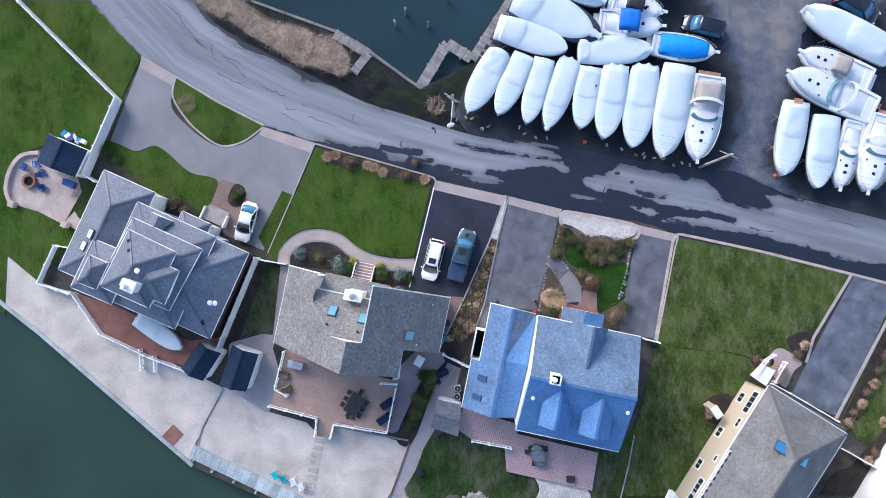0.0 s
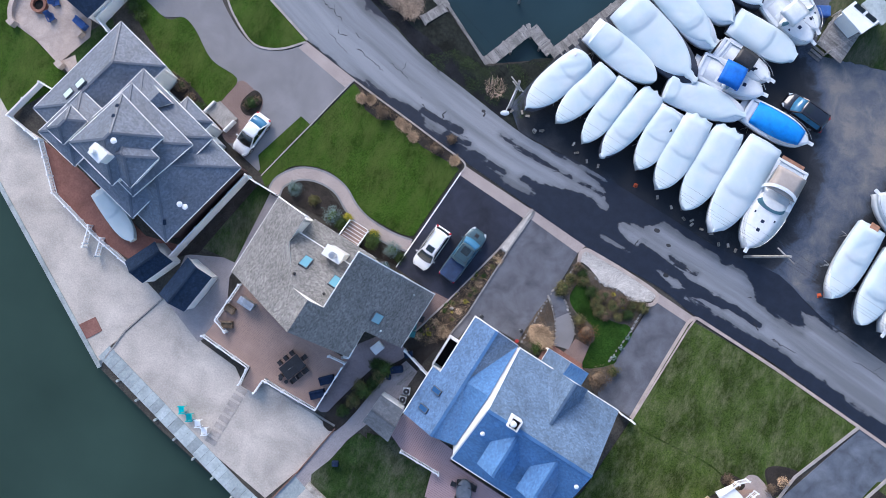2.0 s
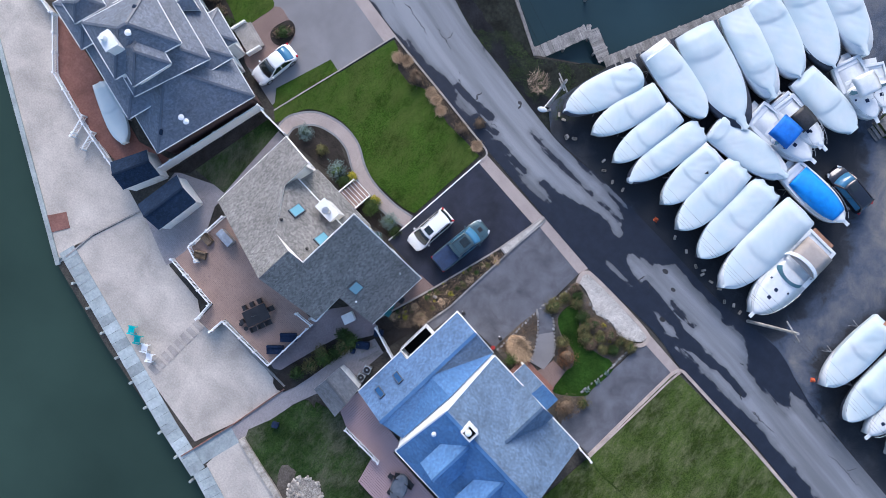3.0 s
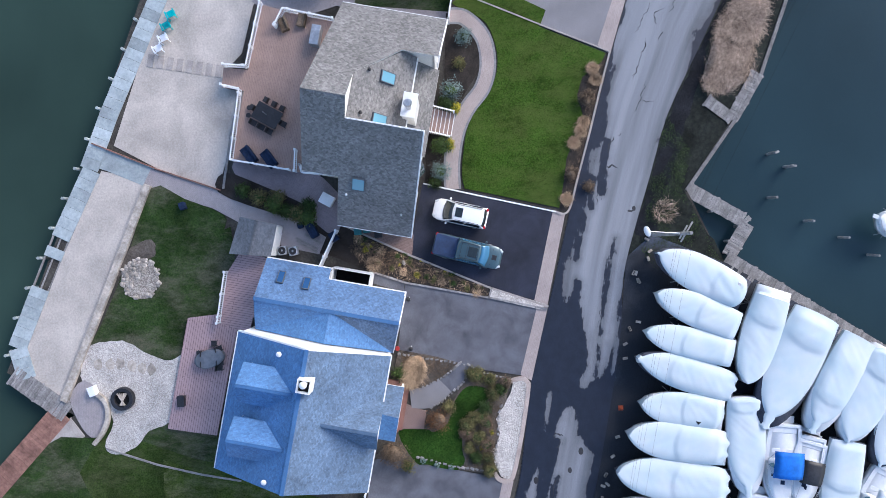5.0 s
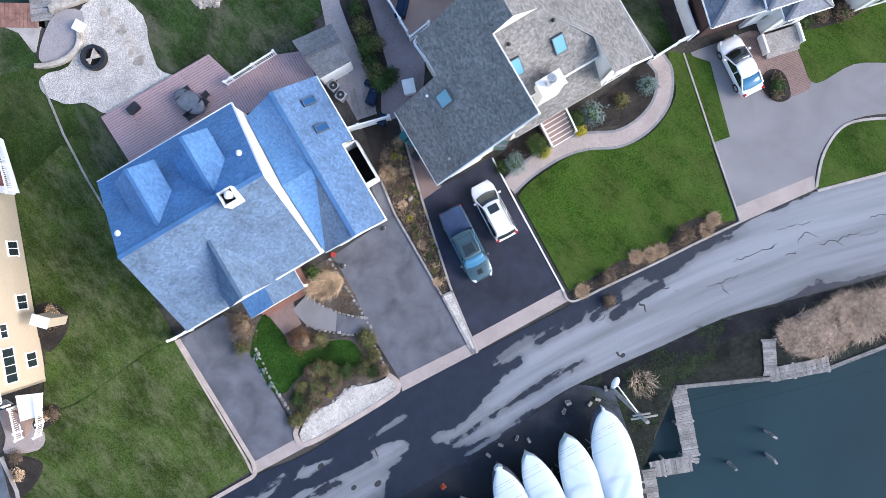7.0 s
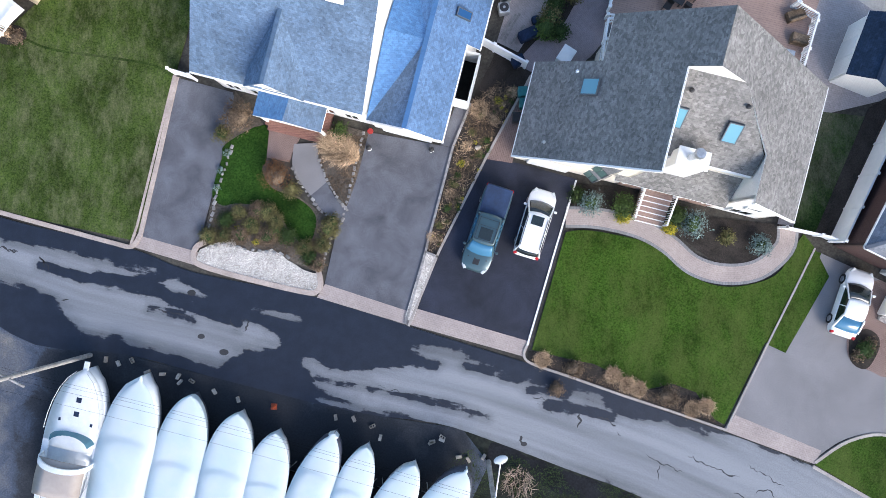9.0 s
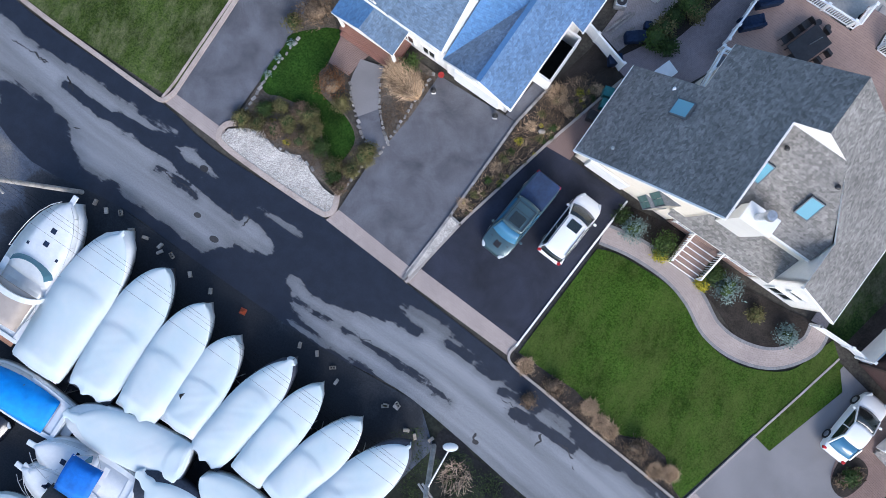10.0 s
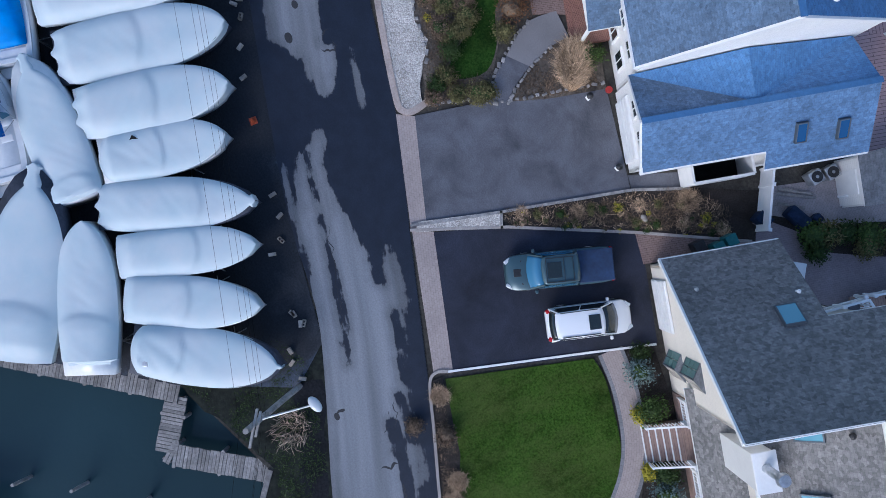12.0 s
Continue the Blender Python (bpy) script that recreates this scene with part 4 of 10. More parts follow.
crack([(-21.06, 18.48), (-19.50, 17.89), (-17.94, 17.17)], 0.153, 13.0)
crack([(-19.24, 17.82), (-19.51, 18.53)], 0.09, 14.3)
crack([(-18.33, 16.66), (-17.80, 15.82), (-16.77, 16.01)], 0.126, 15.6)
crack([(-16.38, 16.39), (-15.35, 16.13)], 0.126, 16.9)
crack([(-15.73, 15.10), (-14.30, 14.52), (-12.30, 13.74)], 0.135, 18.2)
crack([(-12.12, 14.83), (-10.57, 14.44), (-9.35, 13.86)], 0.108, 19.5)
crack([(-10.38, 14.57), (-10.26, 15.59)], 0.18, 20.8)
crack([(-18.83, 15.50), (-17.40, 14.79), (-16.23, 14.08)], 0.108, 22.1)
crack([(-38.07, 26.86), (-35.29, 26.05), (-31.33, 25.10), (-27.38, 23.76)], 0.045, 23.4)
crack([(-26.80, 24.86), (-26.22, 25.18)], 0.18, 24.7)
crack([(-25.10, 24.40), (-24.11, 23.87)], 0.09, 26.0)
crack([(-22.15, 22.43), (-20.32, 21.51)], 0.144, 27.3)
crack([(-4.93, 12.31), (-4.80, 11.29)], 0.234, 28.6)
crack([(-7.36, 12.06), (-5.95, 11.42)], 0.18, 29.9)
crack([(-3.08, 11.42), (-2.76, 10.90)], 0.126, 31.2)
crack([(-7.74, 12.64), (-7.36, 12.38)], 0.18, 32.5)
crack([(-2.01, 10.81), (-2.25, 10.98)], 0.27, 45.5)
crack([(-1.09, 13.03), (-1.20, 13.78)], 0.36, 48.1)
crack([(-1.61, 10.41), (-3.14, 10.63)], 0.072, 49.4)
crack([(8.81, 10.30), (6.62, 10.64), (3.90, 11.34), (2.58, 11.35)], 0.063, 50.7)
crack([(19.17, 6.35), (18.81, 6.72)], 0.18, 52.0)
crack([(17.75, 6.28), (18.02, 7.06)], 0.18, 53.3)
crack([(18.33, 6.24), (17.55, 6.35)], 0.144, 54.6)
crack([(24.53, 5.67), (22.77, 6.00), (21.40, 6.47)], 0.144, 55.9)
crack([(32.16, 2.59), (31.80, 3.46)], 0.36, 57.2)
crack([(30.60, 5.59), (30.07, 5.37)], 0.27, 58.5)
crack([(34.97, 2.27), (33.80, 2.40)], 0.27, 59.8)
crack([(42.01, 3.23), (43.83, 2.98), (44.73, 2.74)], 0.144, 61.1)
crack([(44.43, 2.86), (44.93, 3.73)], 0.126, 62.4)
crack([(44.55, 2.80), (46.25, 2.43)], 0.108, 63.7)
crack([(33.76, 2.40), (36.64, 1.85)], 0.126, 65.0)
crack([(31.62, 3.58), (32.11, 2.71)], 0.225, 66.3)
for c, r in (((20.96, 7.48), 0.25), ((19.37, 8.47), 0.3), ((-1.24, 13.58), 0.22), ((21.75, 4.57), 0.3)):
    ring = [(c[0] + r * math.cos(a) * (1 + 0.3 * noise.noise((a, c[0], 0))), c[1] + 0.7 * r * math.sin(a)) for a in [i * 0.39 for i in range(16)]]
    stain("tar_patch", ring, 0.008, "crack", "small dark patch on the road", "road patch")

# ---- lots: lawns, drives, paths ----
# house with the slate roof: drive, lawns
slab("driveway", bend([(-34.83, 21.87), (-31.25, 19.38), (-31.34, 16.14), (-28.56, 13.21), (-25.60, 11.59), (-22.69, 12.10), (-20.63, 13.64)], 4) + [(-14.92, 11.44), (-18.08, 4.21), (-20.49, -0.27), (-24.51, 1.32), (-24.71, 7.09), (-31.11, 9.02), (-33.64, 11.74), (-35.20, 11.10), (-38.70, 11.75)], -0.2, 0.004, "drive_pale", "smooth pale gray curved driveway", "driveway")
slab("lawn", [(-51.27, 28.69), (-49.27, 28.67), (-37.46, 16.81), (-40.95, 8.39), (-44.32, 12.29), (-48.94, 10.99), (-50.90, 9.04)], -0.2, 0.03, "lawn", "mown green lawn behind a white fence", "lawn")
slab("lawn", [(-49.27, 28.67), (-41.28, 28.59), (-34.96, 22.00), (-37.33, 16.94)], -0.2, 0.03, "lawn", "mown green lawn beside the road", "lawn")
slab("lawn", [(-60, 3), (-60, 40)] + [(-51.27, 28.69), (-50.90, 9.04), (-49.95, 11.65), (-50.59, -7.81)], -0.2, 0.028, "lawn", "mown green lawn behind a white fence", "lawn")
slab("lawn", bend([(-30.99, 19.57), (-31.22, 17.43), (-29.89, 15.16), (-28.23, 13.41), (-25.61, 11.79), (-23.01, 12.23), (-20.76, 13.90)], 4) + [(-25.99, 16.63)], -0.2, 0.035, "lawn", "crescent of green lawn between drive and road", "lawn")
slab("lawn", bend([(-39.68, 11.50), (-38.38, 12.27), (-35.07, 10.97), (-33.44, 11.74), (-31.79, 10.96), (-29.15, 8.70), (-26.02, 7.86), (-26.26, 6.12), (-27.47, 4.20), (-31.06, 4.51), (-33.04, 6.12)], 4, True), -0.2, 0.035, "lawn", "kidney-shaped lawn beside the drive", "lawn")
slab("mulch_bed", bend([(-33.56, 6.12), (-31.07, 5.80), (-28.45, 4.52), (-27.79, 3.55), (-29.08, 3.23), (-30.39, 3.74), (-33.01, 4.38)], 4, True), -0.2, 0.045, "mulch", "brown mulch bed against the house", "flower bed")
slab("brick_path", bend([(-25.75, 7.60), (-24.06, 7.41), (-22.76, 6.77), (-22.48, 5.16), (-22.91, 2.60), (-24.51, 1.32), (-26.35, 2.91), (-27.66, 4.00)], 4, True), -0.2, 0.022, "paver_mauve", "reddish paved path to the front door", "path", (0.9, -0.4))
slab("mulch_bed", bend([(-24.57, 6.12), (-23.80, 7.34), (-22.76, 6.77), (-22.74, 5.16), (-23.77, 4.65), (-24.56, 5.16)], 4, True), -0.2, 0.06, "mulch", "small round mulch bed", "flower bed")
slab("lawn", [(-18.29, 6.32), (-16.81, 5.81), (-19.45, -0.59), (-20.49, -0.27)], -0.2, 0.03, "lawn", "narrow strip of grass beside the drive", "lawn")
slab("lawn", [(-50.84, 5.79), (-44.16, 2.88), (-42.16, 1.59), (-46.69, -3.91), (-50.72, -0.70)], -0.2, 0.036, "lawn", "mown lawn by the beach", "lawn")
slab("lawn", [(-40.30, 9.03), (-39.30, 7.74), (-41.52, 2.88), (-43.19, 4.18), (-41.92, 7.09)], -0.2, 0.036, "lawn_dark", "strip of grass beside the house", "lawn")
slab("planting", [(-20.95, -1.1), (-19.95, -1.45), (-23.2, -10.2), (-24.9, -11.3)], -0.2, 0.04, "mulch", "strip of dark soil along the tall fence", "flower bed")
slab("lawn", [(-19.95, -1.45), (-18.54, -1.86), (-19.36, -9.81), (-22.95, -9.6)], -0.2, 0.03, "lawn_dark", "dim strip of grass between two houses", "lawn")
slab("paved_yard", [(-18.54, -1.86), (-17.51, -2.11), (-19.35, -11.40), (-18.02, -15.82), (-19.92, -18.69), (-24.64, -15.89), (-24.38, -10.81), (-19.88, -9.50)], -0.2, 0.012, "paver_gray", "gray paved side yard", "paving", (0.98, -0.2))
band("curb", [(-34.96, 22.00), (-30.99, 19.77), (-25.99, 16.76), (-20.63, 14.03)], 0.22, -0.2, 0.07, "curb", "pale concrete curb along the lawn", "curb")
slab("paver_apron", [(-34.96, 21.94), (-30.99, 19.70), (-31.37, 18.73), (-35.21, 20.83)], -0.1, 0.012, "paver", "tan paver apron of the drive", "apron", (0.84, -0.54))
slab("paver_apron", [(-20.37, 13.77), (-14.54, 11.95), (-14.98, 11.18), (-20.75, 13.00)], -0.1, 0.012, "paver", "tan paver apron of the drive", "apron", (0.95, -0.3))
band("curb", bend([(-30.92, 19.57), (-31.22, 17.43), (-29.89, 15.16), (-28.23, 13.41), (-25.61, 11.72), (-23.01, 12.17), (-20.76, 13.77)], 5), 0.2, -0.2, 0.06, "curb", "pale edging of the crescent lawn", "curb")

# house with the tan deck: front lawn, bed, walk, dark drive
slab("lawn", bend([(-3.34, -0.82), (-4.48, -1.03), (-6.39, -0.86), (-8.69, -0.40), (-10.65, 0.72), (-12.60, 1.99), (-14.89, 2.26), (-17.50, 1.37), (-18.62, -0.52)], 4) + [(-19.25, -1.50), (-20.05, -0.59), (-18.50, 2.53), (-14.58, 11.55), (-13.88, 11.21), (-12.59, 9.49), (-11.05, 9.00), (-9.17, 9.48), (-7.62, 8.80), (-5.68, 7.95), (-3.76, 7.66), (-1.45, 7.21)], -0.2, 0.045, "lawn", "lush mown front lawn", "lawn")
slab("lawn", [(-19.47, -1.01), (-20.05, -0.59), (-21.09, 1.26), (-18.43, 6.53), (-17.15, 6.02), (-18.69, 2.52)], -0.2, 0.04, "lawn", "narrow strip of lawn by the drive", "lawn")
slab("mulch_bed", bend([(-1.26, 7.30), (-3.75, 7.55), (-6.05, 7.93), (-7.99, 8.70), (-9.55, 9.46), (-11.23, 8.99), (-12.77, 9.48), (-13.88, 11.13)], 3) + [(-14.59, 11.71), (-1.30, 7.98)], -0.2, 0.03, "mulch", "dark mulch bed along the road curb", "flower bed")
slab("mulch_bed", [(-3.75, -4.17), (-8.52, -4.02), (-10.87, -2.42), (-18.47, -2.03), (-17.95, -1.05), (-16.32, 0.55), (-13.69, 0.87), (-11.53, -0.54), (-9.38, -1.89), (-5.18, -2.21), (-3.64, -2.63)], -0.2, 0.028, "mulch", "dark mulch bed along the front wall", "flower bed")
walk_c = bend([(-3.29, -1.85), (-5.58, -1.85), (-8.27, -1.34), (-10.21, -0.40), (-11.99, 0.96), (-14.10, 1.46), (-16.35, 1.04), (-17.98, -0.48), (-18.18, -1.83)], 5)
band("garden_walk", walk_c, 1.15, -0.2, 0.05, "paver", "curved tan paver walk across the lawn", "path")
for s in (-0.62, 0.62):
    edge = []
    for i in range(len(walk_c)):
        a, b = Vector(walk_c[max(i - 1, 0)]), Vector(walk_c[min(i + 1, len(walk_c) - 1)])
        t = (b - a).normalized()
        edge.append((walk_c[i][0] - t.y * s, walk_c[i][1] + t.x * s))
    band("walk_border", edge, 0.2, -0.2, 0.056, "paver_border", "gray paver border of the walk", "edging")
slab("driveway", [(-0.89, 7.55), (6.71, 6.03), (5.17, 0.86), (2.42, -5.51), (0.12, -5.32), (-3.85, -4.44), (-3.31, -1.47), (-1.34, 6.45)], -0.2, 0.008, "drive_new", "dark newly laid asphalt driveway", "driveway")
slab("side_path", [(2.42, -5.51), (0.03, -11.26), (-0.74, -11.10), (0.50, -5.30)], -0.2, 0.014, "paver_mauve", "red-brown paved side path along the house", "path", (0.2, 0.98))
band("edging", [(-3.86, -4.36), (-2.81, -0.11), (-1.13, 6.92)], 0.12, -0.2, 0.07, "white_trim", "white edging between lawn and drive", "edging")
band("curb", bend([(-1.13, 6.92), (-0.93, 7.43), (-1.18, 7.99), (-2.27, 8.39), (-3.81, 8.81), (-7.67, 9.94), (-11.52, 10.99), (-14.75, 11.92)], 4), 0.16, -0.2, 0.09, "curb", "pale curb of the planted road edge", "curb")
band("edging", [(-14.74, 11.85), (-17.16, 6.10), (-18.76, 2.44), (-20.05, -0.59)], 0.12, -0.2, 0.08, "curb", "thin pale edging between lawn and drive", "edging")
slab("paver_apron", [(6.86, 5.96), (-0.94, 7.70), (-1.31, 6.68), (6.38, 4.86)], -0.1, 0.014, "paver", "tan cobbled apron at the foot of the drive", "apron", (0.96, -0.25))
slab("paver_apron", [(13.23, 4.44), (6.94, 6.00), (6.68, 5.14), (12.74, 3.50)], -0.1, 0.014, "paver", "tan cobbled apron at the foot of the drive", "apron", (0.96, -0.25))
slab("paver_apron", [(25.78, 1.69), (21.79, 2.65), (21.45, 1.79), (25.36, 0.90)], -0.1, 0.014, "paver", "tan cobbled apron at the foot of the drive", "apron", (0.96, -0.25))
slab("paver_apron", [(-14.75, 11.92), (-20.74, 13.88), (-21.15, 12.95), (-15.30, 10.87)], -0.1, 0.014, "paver", "tan cobbled apron at the foot of the drive", "apron", (0.96, -0.25))

# planted strip between the two drives
slab("mulch_bed", [(6.04, 1.09), (4.99, 0.66), (2.43, -5.59), (-0.53, -11.47), (0.25, -11.82), (3.57, -9.36), (4.55, -6.06)], -0.2, 0.09, "mulch", "planted strip of dark soil between two drives", "flower bed")
slab("pebble_bed", [(7.20, 5.44), (6.12, 1.02), (5.26, 1.25), (6.72, 5.80)], -0.2, 0.12, "shell", "narrow bed of white pebbles by the road", "gravel bed")
band("edging", [(7.17, 5.93), (6.98, 5.16), (6.04, 0.94), (4.56, -6.18), (3.49, -9.18)], 0.16, -0.2, 0.13, "stone", "low stone edging of the planted strip", "edging")
band("edging", [(6.94, 6.04), (5.13, 0.90), (2.31, -5.52), (-0.46, -11.28)], 0.16, -0.2, 0.13, "curb", "low stone edging of the planted strip", "edging")
band("edging", [(6.12, 0.95), (5.18, 1.28)], 0.14, -0.2, 0.13, "stone", "low stone edging across the planted strip", "edging")
slab("driveway", [(12.80, 3.73), (7.13, 5.21), (6.04, 1.02), (4.17, -6.08), (10.35, -6.93), (12.03, -0.71)], -0.2, 0.009, "drive_old", "worn gray asphalt driveway", "driveway")
slab("driveway", [(4.56, -6.18), (3.57, -9.29), (4.41, -9.40), (5.41, -6.29)], -0.2, 0.01, "drive_old", "asphalt beside the garage wall", "driveway")

# front garden of the blue-roofed house
slab("lawn", bend([(17.33, -7.08), (17.12, -4.80), (17.40, -4.01), (16.63, -2.80), (14.77, -2.15), (13.62, -1.11), (13.66, 0.22), (14.23, 0.94), (15.29, 0.07), (16.38, -1.39), (17.79, -1.60), (19.12, -1.64), (19.95, -1.45), (20.67, -2.03), (20.56, -3.19), (20.15, -4.70), (19.95, -5.66)], 3, True), -0.2, 0.05, "lawn_deep", "small dark green front lawn", "lawn")
slab("garden_bed", [(17.51, -7.15), (16.78, -3.44), (12.24, -0.74), (13.05, 2.92), (14.06, 2.38), (21.20, 1.15), (20.00, -5.99), (19.51, -9.26)], -0.2, 0.03, "litter", "shrub bed of brown leaf litter", "flower bed")
slab("garden_bed", [(10.3, -6.9), (10.92, -3.84), (11.60, -1.59), (12.99, -3.39), (13.59, -4.86), (13.74, -6.01), (13.6, -7.6)], -0.2, 0.05, "litter", "triangular shrub bed by the garage", "flower bed")
slab("pebble_bed", ragged([(13.14, 2.96), (14.35, 2.51), (15.49, 1.93), (16.43, 1.31), (17.61, 1.60), (18.68, 1.24), (19.10, 0.78), (20.65, 1.25), (21.36, 1.58), (21.60, 2.25), (21.06, 2.75), (18.37, 3.52), (14.21, 4.22), (13.37, 4.08), (13.07, 3.43)], 0.1, 0.25, 2.0), -0.2, 0.065, "shell", "bed of white pebbles along the road", "gravel bed")
curb_c = bend([(20.99, 1.06), (21.58, 1.43), (21.74, 2.16), (21.08, 2.71), (17.57, 3.51), (14.01, 4.12), (13.29, 4.04), (13.03, 3.51), (13.25, 2.51)], 5)
band("curb", curb_c, 0.36, -0.2, 0.1, "curb_pink", "rounded tan concrete curb round the garden", "curb")
slab("brick_path", [(14.9, -6.4), (15.32, -5.5), (15.59, -4.61), (17.12, -4.87), (17.05, -6.75)], -0.2, 0.06, "paver_mauve", "red brick landing before the porch", "path", (0.5, 0.86))
slab("slate_path", [(11.61, -1.53), (11.92, -0.55)] + bend([(11.92, -0.55), (13.21, -1.50), (14.00, -2.42)], 4)[1:] + bend([(12.99, -3.39), (12.28, -2.31), (11.61, -1.53)], 4)[:-1], -0.2, 0.066, "drive_old", "dark asphalt foot of the garden path", "path")
slab("slate_path", bend([(14.00, -2.42), (14.78, -3.32), (15.35, -4.44), (15.31, -5.87)], 4) + [(13.74, -6.01)] + bend([(13.59, -4.86), (12.99, -3.39)], 4), -0.2, 0.07, "drive_pale", "gray stone path curving to the porch", "path")
slab("driveway", [(25.36, 0.90), (21.59, 2.06), (21.16, -0.07), (19.92, -5.90), (19.24, -7.85), (19.70, -9.18), (23.41, -9.97)], -0.2, 0.009, "drive_old", "narrow worn asphalt driveway", "driveway")
band("curb", [(23.53, -10.04), (24.48, -4.52), (25.47, 0.91)], 0.3, -0.2, 0.08, "curb_pink", "tan concrete curb beside the narrow drive", "curb")
band("curb", bend([(25.47, 0.83), (26.01, 1.63), (27.26, 1.46), (31.18, 0.62), (35.10, -0.23)], 4) + [(48, -3.5), (110, -23)], 0.3, -0.2, 0.09, "curb_pink", "tan concrete curb along the road", "curb")

# the wide lawn and the drive of the yellow house
slab("lawn", [(26.07, 1.20), (34.06, -0.15), (44.69, -2.83), (41.31, -8.40), (40.07, -12.11), (35.82, -12.15), (32.14, -15.89), (25.37, -27.19), (19.22, -27.29), (21.70, -18.49), (23.57, -10.53), (25.45, 0.20)], -0.2, 0.04, "lawn_dry", "wide thin lawn with bare patches", "lawn")
slab("lawn", [(20.12, -34.50), (17.27, -32.76), (17.13, -30.27), (19.12, -24.73), (19.81, -21.85), (22.61, -16.97), (23.59, -10.41), (28.19, -10.29), (33.09, -20.74), (25.96, -31.76)] , -0.2, 0.036, "lawn_mid", "thin dark grass beside the blue-roofed house", "lawn")
slab("lawn", [(18, -22), (30, -22), (34, -36), (30, -52), (22, -46), (17, -36)], -0.2, 0.032, "lawn_dark", "dark grass towards the water", "lawn")
slab("old_trench", [(p[0], p[1]) for p in bend([(23.8, -9.95), (25.1, -10.65), (26.8, -10.9), (28.7, -11.1), (30.7, -11.25), (32.6, -11.5), (34.4, -12.2)], 4)] + [(p[0], p[1] - 0.17) for p in bend([(23.8, -9.95), (25.1, -10.65), (26.8, -10.9), (28.7, -11.1), (30.7, -11.25), (32.6, -11.5), (34.4, -12.2)], 4)][::-1], -0.1, 0.046, "lawn_mid", "narrow sunken line across the wide lawn", "trench")
band("curb", [(26.07, 1.45), (25.70, 0.20), (23.70, -10.15)], 0.16, -0.2, 0.07, "curb_pink", "tan edging of the lawn", "curb")
band("curb", [(44.87, -2.71), (40.69, -9.64), (39.88, -12.42)], 0.3, -0.2, 0.1, "curb", "pale concrete curb of the drive", "curb")
slab("driveway", [(45.11, -2.83), (50.40, -4.03), (43.04, -18.22), (38.22, -16.13), (39.88, -12.73)], -0.2, 0.008, "drive_wet_sky", "wide damp asphalt driveway, blue-gray sky reflection painted in", "driveway")
band("curb", [(50.40, -4.34), (43.04, -18.53)], 0.3, -0.2, 0.1, "curb", "pale concrete curb of the drive", "curb")
slab("mulch_bed", bend([(37.96, -9.66), (39.48, -9.04), (41.30, -9.14), (40.69, -10.57), (39.46, -12.12), (37.95, -10.59)], 4, True), -0.2, 0.06, "mulch", "mulch bed with a pale shrub", "flower bed")
slab("mulch_bed", bend([(28.77, -16.85), (30.30, -16.03), (31.83, -16.20), (30.90, -18.37), (29.98, -19.31), (28.76, -18.40)], 4, True), -0.2, 0.06, "mulch", "round mulch bed on the lawn", "flower bed")
slab("mulch_bed", bend([(33.99, -12.17), (35.21, -11.66), (36.42, -12.15), (35.93, -13.08), (34.29, -12.91)], 4, True), -0.2, 0.06, "mulch", "small mulch bed by the steps", "flower bed")
slab("brick_path", bend([(36.12, -11.53), (37.34, -10.90), (39.46, -12.43), (38.54, -13.36), (37.62, -15.21), (36.41, -13.69)], 3, True), -0.2, 0.05, "paver", "tan paved landing at the steps", "path", (0.8, -0.5))
slab("lawn", [(48.45, -7.12), (52.79, -5.86), (52.64, -19.32), (46.03, -21.24), (43.64, -18.83)], -0.2, 0.03, "lawn_dry", "strip of thin lawn with a row of shrubs", "lawn")
slab("garden_bed", [(41.2, -26.87), (42.93, -24.39), (44.64, -23.79), (45.78, -22.33), (47.21, -20.87), (48.33, -19.42), (49.6, -20.4), (46.9, -23.9), (44.89, -26.95)], -0.2, 0.045, "mulch", "dark planting bed along the white house", "flower bed")
slab("garden_bed", [(48.6, -7.8), (49.9, -8.2), (45.2, -18.9), (43.3, -19.6)], -0.2, 0.05, "mulch", "mulch bed with a row of shrubs", "flower bed")

# beach side
slab("beach", [(-50.72, -0.70), (-46.68, -4.24), (-42.05, -5.18), (-37.38, -10.28), (-28.87, -14.03), (-24.96, -15.90), (-27.49, -20.36), (-28.41, -24.49), (-46.59, -9.71), (-50.61, -6.84)], -0.3, 0.0, "sand", "pale smooth beach sand", "beach")
slab("beach", [(-47, 2), (-62, 18), (-66, 8)] + [(-50.61, -6.84), (-46.59, -9.71), (-46.35, -4.23), (-50.72, -0.70)], -0.3, -0.004, "sand", "pale smooth beach sand", "beach")
slab("beach", [(-28.98, -23.75), (-24.58, -15.31), (-19.60, -18.57), (-15.49, -19.65), (-14.32, -20.82), (-12.74, -20.70), (-12.33, -19.40), (-3.81, -22.00), (-4.77, -25.35), (-7.86, -30.88), (-26.86, -24.38)], -0.3, 0.0, "sand", "pale fine sand court", "beach")
slab("beach", [(-5.72, -32.01), (-4.86, -28.03), (13.79, -35.68), (12.18, -38.23), (9.66, -39.41)], -0.3, 0.0, "sand", "pale sand strip behind the bulkhead", "beach")
slab("red_pad", [(-32.14, -21.56), (-30.73, -20.09), (-29.55, -21.15), (-30.83, -22.62)], -0.1, 0.06, "deck_a", "square red-brown paved pad on the sand", "pad")
band("edging", [(-24.84, -15.64), (-27.36, -20.36), (-28.23, -23.66)], 0.14, -0.1, 0.12, "gray_wood", "low timber edging between two sand courts", "edging")
